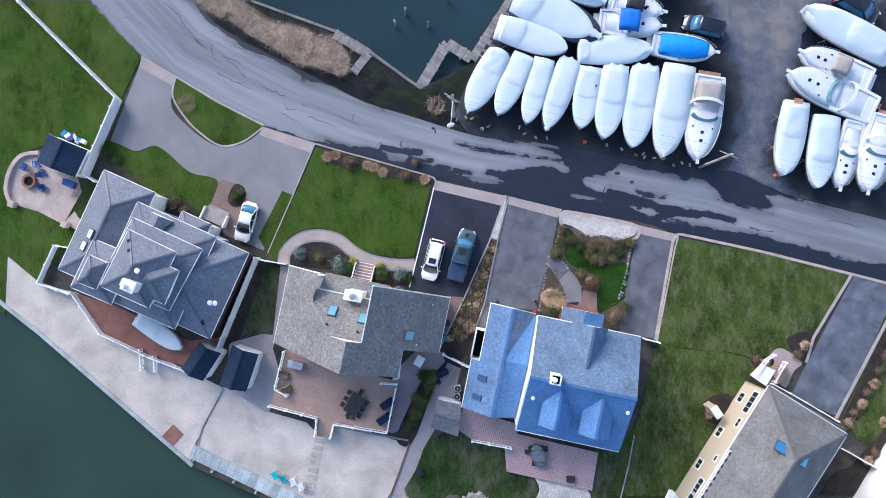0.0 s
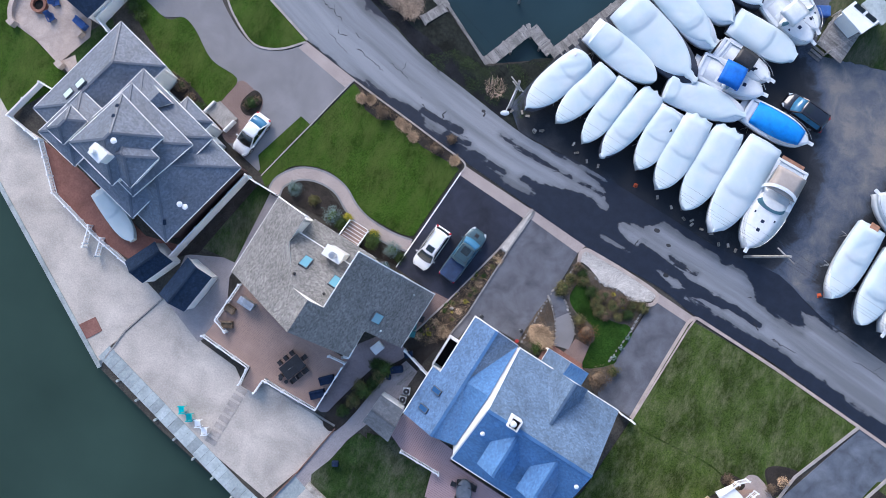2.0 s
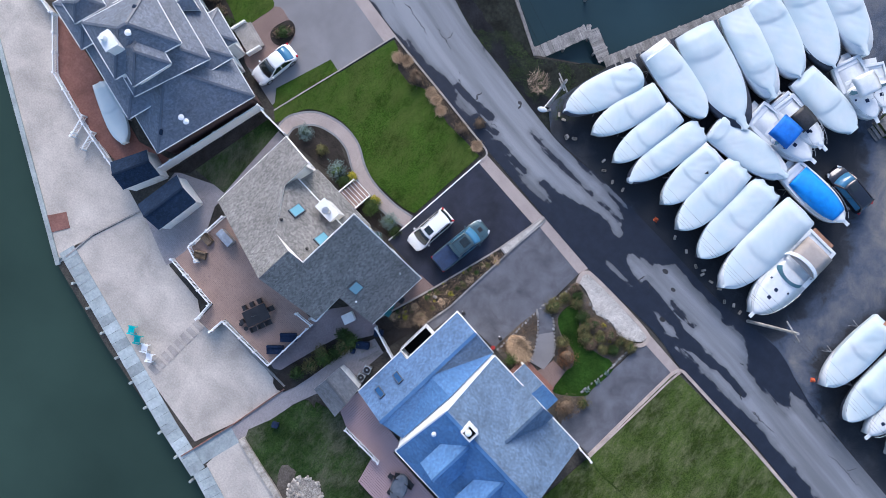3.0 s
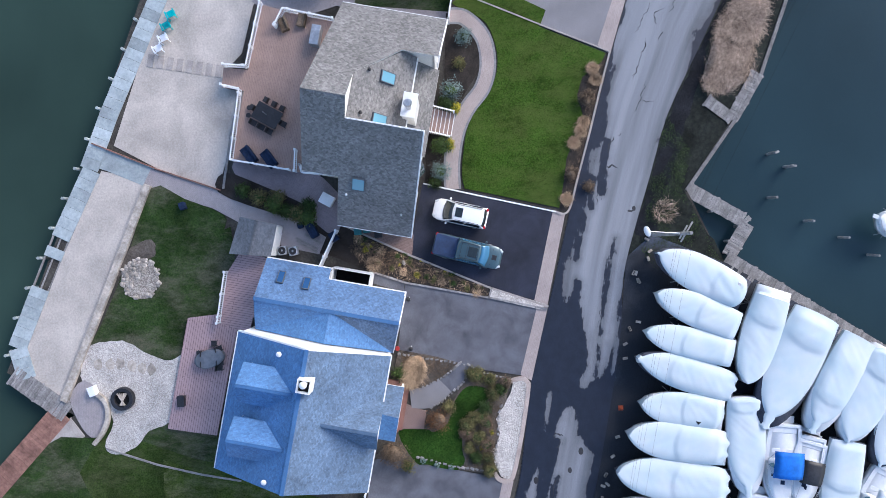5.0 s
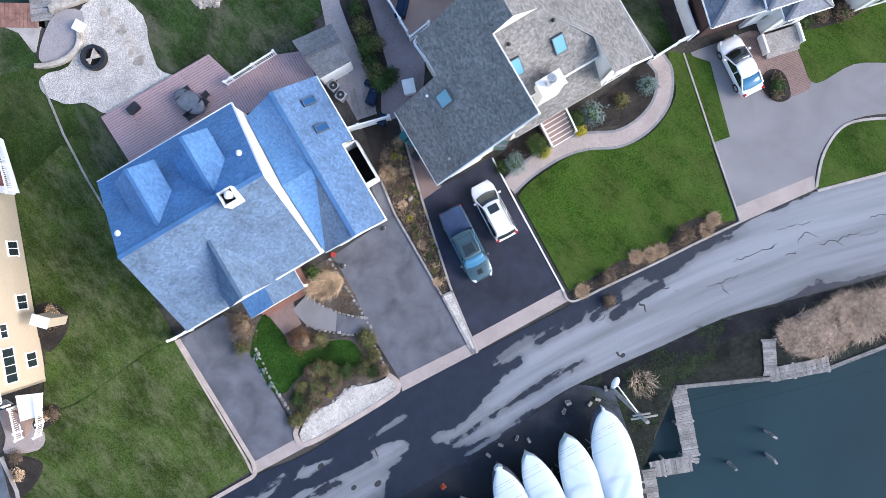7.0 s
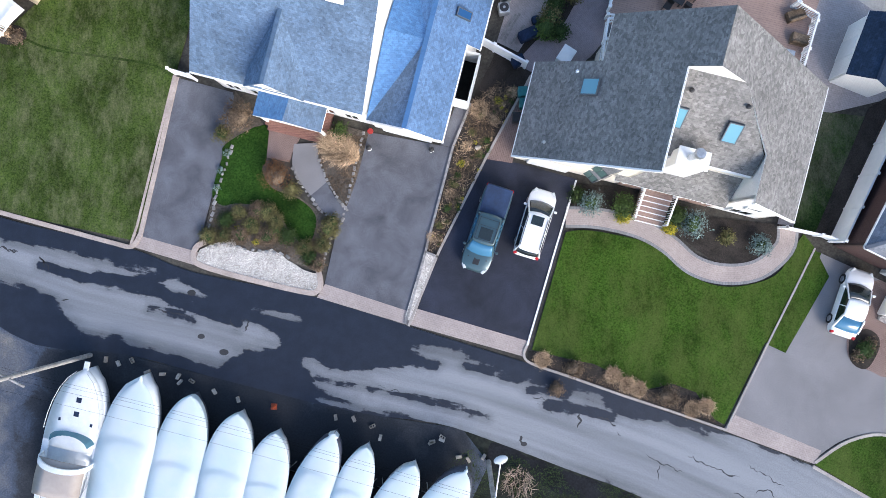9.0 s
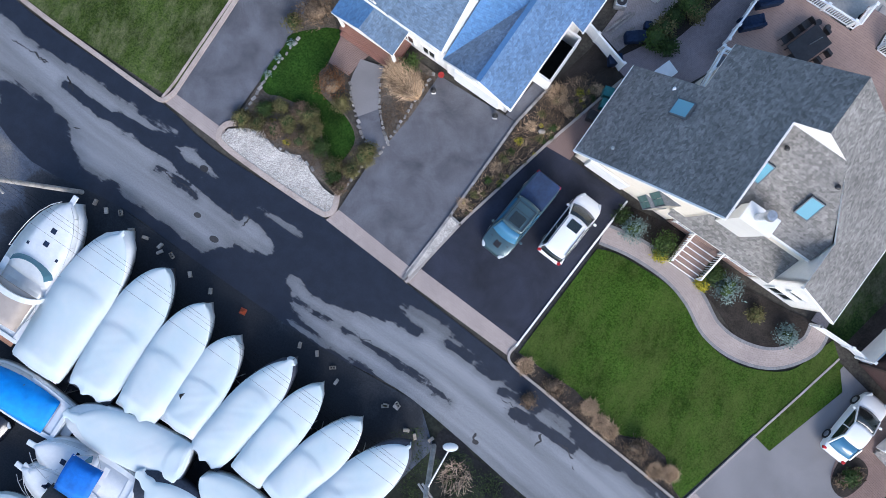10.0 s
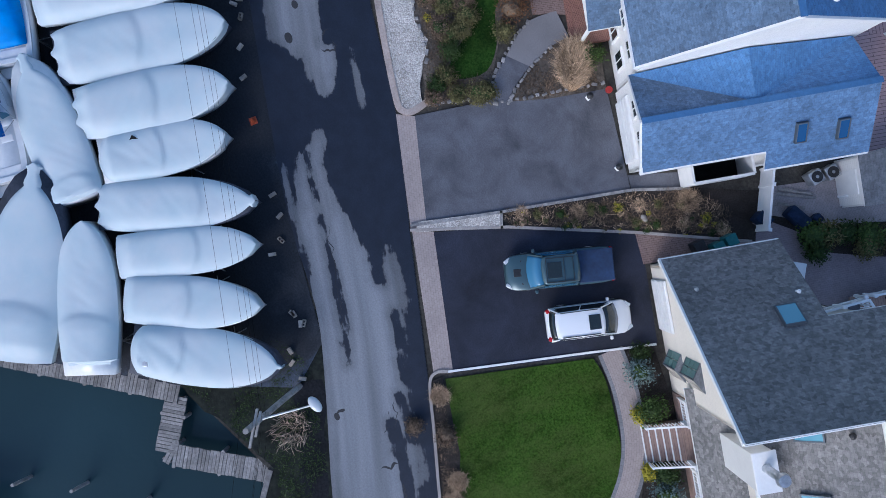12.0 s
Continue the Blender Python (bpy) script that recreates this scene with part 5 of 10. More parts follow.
slab("stone_path", [(-4.23, -28.50), (-5.82, -27.71), (-3.70, -21.82), (-2.53, -18.22), (-0.89, -15.17), (0.49, -12.80), (1.95, -13.44), (1.23, -16.47), (-2.24, -22.47)], -0.2, 0.03, "paver_gray", "pinkish-gray stone path leading to the water", "path", (0.7, -0.7))
slab("stone_path", [(-7.95, -32.6), (-7.3, -30.9), (-5.84, -27.45), (-4.2, -28.1), (-5.7, -31.5), (-6.3, -33.3)], -0.2, 0.02, "walkway", "pale concrete path end at the bulkhead", "path")
band("edging", [(-8.1, -32.7), (-7.25, -30.73), (-5.73, -27.14), (-3.77, -21.75)], 0.1, -0.1, 0.22, "brown_wood", "low dark timber edging beside the sand court", "edging")
band("edging", [(-12.01, -19.97), (-8.41, -20.76), (-3.90, -21.52)], 0.2, -0.1, 0.12, "gray_wood", "pale timber edging of the sand court", "edging")
stain("worn_ground", ragged(bend([(3.73, -30.95), (2.19, -30.52), (0.92, -29.45), (0.32, -27.88), (1.50, -27.39), (1.95, -28.2), (2.4, -29.48), (3.1, -30.4)], 3, True), 0.15, 0.25, 12.0), 0.056, "litter", "bare brown soil beside the stone bed", "soil")
slab("lawn", bend([(-4.09, -27.82), (-3.14, -24.92), (-1.64, -21.57), (-0.36, -21.59), (2.20, -22.18), (3.96, -21.61), (5.80, -22.28), (8.00, -24.83), (10.41, -25.64), (10.63, -26.66), (10.58, -28.21), (9.51, -29.74), (9.25, -31.91), (9.41, -33.37), (7.38, -32.27), (2.28, -30.05)], 3, True), -0.2, 0.05, "lawn_dark", "back lawn with bare brownish patches", "lawn")
slab("pebble_patio", ragged(bend([(9.21, -33.26), (8.91, -30.53), (9.93, -28.67), (10.69, -26.58), (10.19, -25.07), (13.34, -25.39), (15.98, -26.71), (16.72, -28.41), (18.07, -29.67), (18.65, -31.35), (17.90, -32.26), (15.86, -31.48), (13.86, -32.21), (12.43, -34.06), (10.51, -33.98)], 3, True), 0.12, 0.3, 3.0), -0.2, 0.06, "shell", "white pebble ground round a fire pit", "gravel bed")
for k, q in enumerate([(10.88, -32.68), (10.90, -31.65), (10.85, -30.75), (11.06, -29.78), (11.31, -28.90), (11.43, -28.07)]):
    slab("flagstone", [(q[0] + 0.5 * math.cos(a_ * 0.9 + k) * (1 + 0.25 * math.sin(3 * a_ + k)), q[1] + 0.4 * math.sin(a_ * 0.9 + k)) for a_ in range(7)], -0.1, 0.085, "stone_tan", "flat pale stepping stone in the pebbles", "paving slab", kind="thing")
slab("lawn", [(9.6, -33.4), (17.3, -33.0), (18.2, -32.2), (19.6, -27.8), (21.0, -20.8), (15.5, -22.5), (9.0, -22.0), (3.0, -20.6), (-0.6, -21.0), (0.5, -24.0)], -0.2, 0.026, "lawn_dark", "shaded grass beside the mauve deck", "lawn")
band("edging", [(18.09, -32.12), (19.58, -27.78), (20.50, -24.08), (21.16, -20.61)], 0.14, -0.1, 0.14, "gray_wood", "thin weathered edging between two yards", "edging")
slab("stone_terrace", bend([(13.81, -35.16), (12.19, -33.86), (13.94, -32.17), (15.95, -32.10), (17.16, -33.07), (16.37, -34.11)], 3, True), -0.2, 0.07, "paver_gray", "round gray stone terrace by the water", "terrace", (1, 0))
band("garden_wall", [(-4.38, -27.96), (3.28, -31.12), (13.92, -35.62)], 0.6, -0.2, 0.35, "stone_tan", "low pale stone wall behind the lawn", "wall")
band("garden_wall", bend([(13.25, -32.86), (14.11, -31.99), (15.42, -31.84), (16.64, -32.29), (17.68, -33.08)], 4), 0.35, -0.2, 0.4, "stone_tan", "low curved stone seat wall", "wall")
slab("concrete_walk", [(19.49, -34.80), (17.26, -33.28), (17.65, -32.48), (20.95, -34.11)], -0.2, 0.03, "curb", "pale concrete walk", "path")
slab("concrete_walk", [(15.4, -35.2), (17.0, -34.0), (24.2, -40.6), (22.4, -42.2)], -0.2, 0.03, "curb", "pale concrete walk along the shore", "path")
slab("terrace", bend([(-6.48, -20.42), (-5.77, -15.92), (-5.71, -14.42), (-2.84, -11.30), (0.37, -10.57), (0.10, -12.73), (-1.60, -14.53), (-3.23, -17.02), (-4.32, -19.06), (-4.84, -20.37)], 2, True), -0.2, 0.045, "paver_dark", "mauve paver terrace beside the deck", "terrace", (0.5, 0.86))
slab("side_yard", [(-1.76, -20.20), (-4.27, -18.07), (-1.94, -12.15), (1.49, -7.52), (3.92, -8.41), (2.17, -12.27), (0.58, -17.59)], -0.2, 0.0, "mulch", "dim cluttered side yard", "yard")
slab("planting", bend([(-3.63, -21.99), (-5.28, -21.39), (-4.07, -18.18), (-2.10, -14.21), (-1.01, -14.05), (-1.90, -17.93)], 3, True), -0.2, 0.075, "mulch", "dark planting strip", "flower bed")
slab("paver_patio", [(-50.37, 9.04), (-49.07, 10.67), (-46.95, 11.12), (-42.27, 8.06), (-41.71, 6.44), (-43.83, 2.69), (-46.83, 4.17), (-49.83, 5.01), (-50.73, 6.77)], -0.2, 0.08, "curb_pink", "round pinkish stone patio", "patio")
slab("pink_path", [(-43.83, 2.88), (-42.53, 4.18), (-41.52, 2.69), (-42.04, 1.91)], -0.2, 0.05, "curb_pink", "short pink stone path", "path")
slab("red_patio", [(-42.38, -5.18), (-37.43, -6.75), (-28.91, -10.53), (-25.35, -10.18), (-22.6, -0.6), (-21.05, -1.2), (-25.5, -12.3), (-29.52, -13.40), (-33.43, -12.48), (-39.35, -9.65)], -0.2, 0.06, "deck_a", "red-brown patio round the slate-roofed house", "patio")

# ---- houses ----
def roof_face(parent, pts, material, thick=0.16, name="roof_slope", trim=True):
    """One roof slope: a slab through level corners, with a pale fascia edge."""
    bm = bmesh.new()
    P = [Vector(p) for p in pts]
    n = (P[1] - P[0]).cross(P[2] - P[0]).normalized()
    if n.z < 0:
        P.reverse()
        n = -n
    top = [bm.verts.new(p) for p in P]
    low = [bm.verts.new(p - Vector((0, 0, thick))) for p in P]
    f = bm.faces.new(top)
    bm.faces.new(low[::-1])
    for i in range(len(P)):
        j = (i + 1) % len(P)
        bm.faces.new((low[i], low[j], top[j], top[i]))
    bm.normal_update()
    uv_plane(bm, [f], None)
    ob = part(name, bm, material, parent)
    if trim:
        ob.data.materials.append(M["white_trim"])
        for p in ob.data.polygons:
            if abs(p.normal.z) < 0.2:
                p.material_index = 1
    return ob


def wall_panel(parent, a, b, tops, material="cream", z0=-0.1, thick=0.18, name="wall"):
    """A wall from a to b on the plan; tops: (share of the way, height) from left to right."""
    a, b = Vector(a), Vector(b)
    d = b - a
    k = Vector((-d.y, d.x)).normalized() * thick
    bm = bmesh.new()
    prof = [(0, z0), (1, z0)] + [(s, z) for s, z in reversed(tops)]
    F = [bm.verts.new((a.x + d.x * s, a.y + d.y * s, z)) for s, z in prof]
    B = [bm.verts.new((a.x + d.x * s + k.x, a.y + d.y * s + k.y, z)) for s, z in prof]
    fs = [bm.faces.new(F), bm.faces.new(B[::-1])]
    for i in range(len(prof)):
        j = (i + 1) % len(prof)
        bm.faces.new((F[j], F[i], B[i], B[j]))
    bm.normal_update()
    uv_plane(bm, fs, (d.x, d.y))
    return part(name, bm, material, parent)


def window_on(parent, a, b, s, z, w, h, out=1.0, name="window", glass="glass", lights=1):
    """A framed window on the wall line a-b; s metres along, sill at z; out: which side of the line faces outdoors."""
    a, b = Vector(a), Vector(b)
    t = (b - a).normalized()
    k = Vector((t.y, -t.x)) * out
    ang = math.degrees(math.atan2(t.y, t.x))
    c = a + t * s + k * 0.04
    bm = bmesh.new()
    fw = 0.09
    for dx, dz, sx, sz in ((0, h / 2, w + 2 * fw, fw), (0, -h / 2, w + 2 * fw, fw), (-w / 2, 0, fw, h), (w / 2, 0, fw, h)):
        add_box(bm, (c.x + t.x * dx, c.y + t.y * dx, z + h / 2 + dz), (sx, 0.12, sz), ang)
    for i in range(1, lights):
        dx = -w / 2 + w * i / lights
        add_box(bm, (c.x + t.x * dx, c.y + t.y * dx, z + h / 2), (0.05, 0.1, h), ang)
    fr = part(name, bm, "white_trim", parent)
    bm = bmesh.new()
    add_box(bm, (c.x, c.y, z + h / 2), (w, 0.05, h), ang)
    part("pane", bm, glass, fr, "dark window glass")
    return fr


def skylight(parent, c, n, along, w, h, glass):
    """A framed roof window lying in the slope with normal n."""
    n, a = Vector(n).normalized(), Vector((*along, 0))
    a = (a - n * a.dot(n)).normalized()
    b = n.cross(a)
    m = Matrix((a, b, n)).transposed().to_4x4()
    m.translation = Vector(c) + n * 0.1
    bm = bmesh.new()
    for x, y, sx, sy in ((0, h / 2, w + 0.06, 0.06), (0, -h / 2, w + 0.06, 0.06), (w / 2, 0, 0.06, h), (-w / 2, 0, 0.06, h)):
        bmesh.ops.create_cube(bm, size=1.0, matrix=m @ Matrix.Translation((x, y, 0)) @ Matrix.Diagonal((sx, sy, 0.2, 1)))
    fr = part("skylight", bm, "dark_metal", parent)
    bm = bmesh.new()
    bmesh.ops.create_cube(bm, size=1.0, matrix=m @ Matrix.Translation((0, 0, 0.02)) @ Matrix.Diagonal((w, h, 0.12, 1)))
    part("pane", bm, glass, fr, "blue-tinted skylight glass")


def roof_vent(parent, c, r=0.09, h=0.4, material="metal"):
    bm = bmesh.new()
    add_tube(bm, c, (c[0], c[1], c[2] + h), r, r, 10)
    add_tube(bm, (c[0], c[1], c[2] + h), (c[0], c[1], c[2] + h + 0.08), r * 1.8, r * 0.6, 10)
    part("roof_vent", bm, material, parent)


def hip_roof(parent, corners, z0, z1, material, inset=None, over=0.0):
    """A hip roof over four corners in order round the plan; the ridge runs along the longer way."""
    c = [Vector(p) for p in corners]
    if (c[1] - c[0]).length + (c[3] - c[2]).length < (c[2] - c[1]).length + (c[0] - c[3]).length:
        c = c[1:] + c[:1]
    w = ((c[2] - c[1]).length + (c[0] - c[3]).length) / 2
    L = (c[1] - c[0]).length
    k = min(0.5, (w / 2 if inset is None else inset) / L)
    ma, mb = (c[0] + c[3]) / 2, (c[1] + c[2]) / 2
    ra, rb = ma.lerp(mb, k), mb.lerp(ma, k)
    P = [(p.x, p.y, z0) for p in c]
    A, B = (ra.x, ra.y, z1), (rb.x, rb.y, z1)
    if k >= 0.499:
        for i in range(4):
            roof_face(parent, [P[i], P[(i + 1) % 4], A], material)
    else:
        roof_face(parent, [P[0], P[1], B, A], material)
        roof_face(parent, [P[2], P[3], A, B], material)
        roof_face(parent, [P[1], P[2], B], material)
        roof_face(parent, [P[3], P[0], A], material)
    bm = bmesh.new()
    for a, b in ((A, B), (P[0], A), (P[3], A), (P[1], B), (P[2], B)):
        if (Vector(a) - Vector(b)).length > 0.05:
            add_beam(bm, (a[0], a[1], a[2] + 0.02), (b[0], b[1], b[2] + 0.02), 0.22, 0.05)
    part("ridge_cap", bm, material, parent)
    bm = bmesh.new()
    for i in range(4):
        a, b = P[i], P[(i + 1) % 4]
        add_beam(bm, (a[0], a[1], z0 - 0.07), (b[0], b[1], z0 - 0.07), 0.14, 0.13)
    part("gutter", bm, "white_trim", parent)


def block_walls(parent, corners, z0, z1, material, inset=0.35):
    c = [Vector(p) for p in corners]
    if sum(a.x * b.y - b.x * a.y for a, b in zip(c, c[1:] + c[:1])) < 0:
        c.reverse()
    m = sum(c, Vector((0, 0))) / len(c)
    q = [p + (m - p).normalized() * inset * 1.3 for p in c]
    for i in range(len(q)):
        a, b = q[i], q[(i + 1) % len(q)]
        wall_panel(parent, a, b, [(0, z1), (1, z1)], material, z0)
    return [tuple(p) for p in q]


# -- the gray house with the tan deck; u runs west, v south from its north-east eave corner
BO, BU, BV = Vector((0.81, -5.34)), Vector((-0.981, 0.196)), Vector((-0.196, -0.981))


def lb(u, v, z=None):
    p = BO + BU * u + BV * v
    return (p.x, p.y) if z is None else (p.x, p.y, z)


def z_east(u): return 3.15 + 0.94 * u
def z_west(u): return 11.42 - 0.78 * (u - 8.8)
def z_north(v): return 4.9 + 0.88 * v


hb = thing("house", "two-storey cream house with gray-brown shingle roof", "house", at=(0, 0, 0))
E_ = lambda u, v: lb(u, v, z_east(u))
W_ = lambda u, v: lb(u, v, z_west(u))
N_ = lambda u, v: lb(u, v, z_north(v))
roof_face(hb, [E_(0, 0), E_(7.5, 0), E_(7.5, 5.7), E_(3.6, 5.7), E_(3.6, 6.1), E_(0, 6.1)], "roof_b")
roof_face(hb, [E_(3.6, 5.7), E_(8.8, 5.7), E_(8.8, 8.9), E_(3.6, 8.9)], "roof_b")
roof_face(hb, [W_(8.8, 5.7), W_(10.8, 5.7), W_(13.6, 2.8), W_(13.6, 0), W_(17.4, 0), W_(17.4, 8.4), W_(8.8, 8.9)], "roof_b")
roof_face(hb, [N_(7.5, 1.7), N_(13.6, 1.7), N_(13.6, 2.8), N_(10.8, 5.7), N_(7.5, 5.7)], "roof_b")
roof_face(hb, [lb(6.6, 0.05, 3.3), lb(13.7, 0.05, 3.3), lb(13.7, 1.8, 5.0), lb(6.6, 1.8, 5.0)], "roof_b")
wall_panel(hb, lb(0.4, 0.4), lb(7.45, 0.4), [(0, z_east(0.4) - 0.2), (1, z_east(7.45) - 0.2)])
wall_panel(hb, lb(0.4, 5.8), lb(0.4, 0.4), [(0, z_east(0.4) - 0.2), (1, z_east(0.4) - 0.2)])
wall_panel(hb, lb(7.45, 0.4), lb(7.45, 5.7), [(0, z_east(7.45) - 0.2), (1, z_east(7.45) - 0.2)], "white_siding")
wall_panel(hb, lb(7.45, 5.72), lb(10.9, 5.72), [(0, z_east(7.45) - 0.1), (0.39, 11.25), (1, z_west(10.9) - 0.1)], "white_siding", z0=6)
wall_panel(hb, lb(13.72, 0.4), lb(17.1, 0.4), [(0, z_west(13.7) - 0.2), (1, z_west(17.1) - 0.2)], "white_siding")
wall_panel(hb, lb(13.72, 2.9), lb(13.72, 0.4), [(0, z_west(13.7) - 0.2), (1, z_west(13.7) - 0.2)], "white_siding")
wall_panel(hb, lb(17.1, 0.4), lb(17.1, 8.1), [(0, z_west(17.1) - 0.2), (1, z_west(17.1) - 0.2)], "cream")
wall_panel(hb, lb(17.1, 8.1), lb(4.0, 8.6), [(0, z_west(17.1) - 0.3), (0.63, 11.0), (1, z_east(4.0) - 0.3)], "cream")
wall_panel(hb, lb(4.0, 8.6), lb(4.0, 5.8), [(0, z_east(4) - 0.2), (1, z_east(4) - 0.2)], "cream")
wall_panel(hb, lb(4.0, 5.8), lb(0.4, 5.8), [(0, z_east(4) - 0.2), (1, z_east(0.4) - 0.2)], "cream")
wall_panel(hb, lb(7.4, 1.75), lb(13.7, 1.75), [(0, 6.2), (1, 6.2)], "cream")
bm = bmesh.new()
for a, b in ((E_(0, 0), E_(7.5, 0)), (E_(7.5, 0), E_(7.5, 5.7)), (W_(13.6, 0), W_(17.4, 0)), (W_(17.4, 0), W_(17.4, 8.4)), (E_(0, 0), E_(0, 6.1)), (N_(7.5, 1.66), N_(13.6, 1.66))):
    add_beam(bm, (a[0], a[1], a[2] - 0.12), (b[0], b[1], b[2] - 0.12), 0.1, 0.22)
part("gutter", bm, "white_trim", hb, "white rake boards and gutters")
# garage door, front windows
bm = bmesh.new()
gx = lb(2.0, 0.33)
add_box(bm, (*lb(2.6, 0.33), 1.15), (2.8, 0.08, 2.3), -11.3, 0.01)
for k in range(4):
    add_box(bm, (*lb(2.6, 0.27), 0.3 + 0.56 * k), (2.7, 0.04, 0.48), -11.3)
part("garage_door", bm, "white_trim", hb, "white panelled garage door")
fa, fb = lb(7.45, 0.4), lb(0.4, 0.4)
# two three-cornered oriel windows one above the other, their faces turned east and west
for z in (0.75, 3.45):
    bm = bmesh.new()
    for zz in (z - 0.05, z + 1.85):
        add_prism(bm, [lb(4.95, 0.42), lb(5.75, -0.08), lb(6.55, 0.42)], zz, zz + 0.09)
    add_beam(bm, lb(5.75, -0.05, z), lb(5.75, -0.05, z + 1.9), 0.07, 0.07)
    oriel = part("oriel_window", bm, "roof_gray", hb, "three-cornered oriel window frame")
    # each face is coloured with its own reflection: one green, one tan
    for (ua, va, ub, vb_), mt, lab in (((5.0, 0.4, 5.72, -0.03), "green_reflection", "pane with a green reflection painted in"), ((5.78, -0.03, 6.5, 0.4), "tan_reflection", "pane with a tan reflection painted in")):
        for k in range(3):
            for j in range(2):
                f0, f1 = j / 2 + 0.02, j / 2 + 0.48
                bm = bmesh.new()
                pa, pb = (ua + (ub - ua) * f0, va + (vb_ - va) * f0), (ua + (ub - ua) * f1, va + (vb_ - va) * f1)
                add_beam(bm, lb(*pa, z + 0.36 + 0.6 * k), lb(*pb, z + 0.36 + 0.6 * k), 0.03, 0.55)
                part("pane", bm, mt, oriel, lab)
window_on(hb, lb(13.72, 0.4), lb(17.1, 0.4), 1.6, 3.3, 0.9, 0.6, 1.0)
window_on(hb, lb(13.72, 0.4), lb(17.1, 0.4), 1.6, 0.9, 1.4, 1.4, 1.0, lights=2)
window_on(hb, lb(7.4, 1.75), lb(13.7, 1.75), 2.0, 0.9, 1.3, 1.3, 1.0, lights=2)
skylight(hb, lb(3.35, 4.5, z_east(3.35)), (BU.x * -0.94, BU.y * -0.94, 1), BV[:], 0.95, 1.1, "skylight")
skylight(hb, lb(11.3, 3.5, z_north(3.5)), (-BV.x * 0.88, -BV.y * 0.88, 1), BU[:], 0.8, 1.2, "skylight")
skylight(hb, lb(8.1, 3.6, z_north(3.6)), (-BV.x * 0.88, -BV.y * 0.88, 1), BU[:], 0.8, 1.2, "skylight")
for u, v in ((11.4, 4.7), (8.2, 4.8)):
    roof_vent(hb, lb(u, v, z_north(v)), 0.08, 0.2, "black")
roof_vent(hb, lb(2.4, 5.4, z_east(2.4)), 0.06, 0.3, "white")
roof_vent(hb, lb(1.6, 1.0, z_east(1.6)), 0.06, 0.25, "metal")
ch = thing("chimney", "white boxed chimney with a galvanised flue pipe", "chimney", at=(0, 0, 0))
ch.parent = hb
del ch["category"]
bm = bmesh.new()
add_box(bm, (*lb(9.6, 1.55), 5.4), (1.7, 0.95, 5.0), -11.3, 0.02)
part("chimney_box", bm, "white_siding", ch)
bm = bmesh.new()
add_box(bm, (*lb(9.6, 1.55), 7.95), (1.85, 1.1, 0.12), -11.3, 0.03)
part("cap", bm, "white_trim", ch)
bm = bmesh.new()
add_tube(bm, lb(9.4, 1.55, 8.0), lb(9.4, 1.55, 9.5), 0.2, 0.2, 14)
add_tube(bm, lb(9.4, 1.55, 9.5), lb(9.4, 1.55, 9.7), 0.32, 0.26, 14)
part("flue", bm, "metal", ch)
# porch floor and front steps
bm = bmesh.new()
add_prism(bm, [lb(7.5, 0.35), lb(13.6, 0.35), lb(13.6, 1.75), lb(7.5, 1.75)], 0.0, 0.9, (BU.x, BU.y))
part("porch_floor", bm, "deck_b", hb, "tan board porch floor")
for u in (7.7, 11.5, 13.4):
    bm = bmesh.new()
    add_beam(bm, lb(u, 0.42, 0.7), lb(u, 0.42, 3.3), 0.14, 0.14)
    part("porch_post", bm, "white_trim", hb)
for k in range(6):
    bm = bmesh.new()
    v0 = 0.33 - 0.34 * k
    hgt = 0.78 - 0.135 * k
    add_prism(bm, [lb(9.05, v0), lb(11.1, v0), lb(11.1, v0 - 0.34), lb(9.05, v0 - 0.34)], 0.0, hgt, (BU.x, BU.y))
    stp = part("step", bm, "deck_b", hb)
    bm = bmesh.new()
    add_beam(bm, lb(9.05, v0 - 0.33, hgt + 0.015), lb(11.1, v0 - 0.33, hgt + 0.015), 0.07, 0.05)
    part("nosing", bm, "white_trim", stp, "pale step nosing")

# -- the blue-roofed house; e runs east-south-east along its ridge, s south from the ridge's near end
CO, CE, CS = Vector((8.8, -12.7)), Vector((0.98, -0.198)), Vector((-0.198, -0.98))
NE_Z, SE_Z, TOP = 5.0, 5.6, 9.6


def lc(e, s, z=None):
    p = CO + CE * e + CS * s
    return (p.x, p.y) if z is None else (p.x, p.y, z)


def z_n(s): return TOP + (TOP - NE_Z) / 5.75 * s
def z_s(s): return TOP - (TOP - SE_Z) / 6.2 * s


hc = thing("house", "white house with bright blue shingle roof", "house")
roof_face(hc, [lc(0, 0, TOP), lc(10.6, 0, TOP), lc(11.0, -5.75, NE_Z), lc(0.15, -5.75, NE_Z)], "roof_c_graylit")
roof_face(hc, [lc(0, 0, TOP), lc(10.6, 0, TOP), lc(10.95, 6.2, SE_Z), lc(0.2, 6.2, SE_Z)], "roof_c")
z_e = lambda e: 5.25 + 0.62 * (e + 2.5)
roof_face(hc, [lc(-2.5, -5.95, 5.25), lc(-4.85, -5.95, z_e(-4.85)), lc(-4.85, 0.3, z_e(-4.85)), lc(-5.7, 0.3, z_e(-5.7)), lc(-5.7, 5.6, z_e(-5.7)), lc(-2.5, 5.6, 5.25)], "roof_c_midlit")
roof_face(hc, [lc(-2.5, -5.95, 5.25), lc(-2.5, -0.45, 5.25), lc(0.05, -5.8, 3.9)], "roof_c_graylit", trim=False)
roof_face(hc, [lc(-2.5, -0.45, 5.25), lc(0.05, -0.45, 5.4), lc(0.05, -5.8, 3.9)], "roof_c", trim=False)
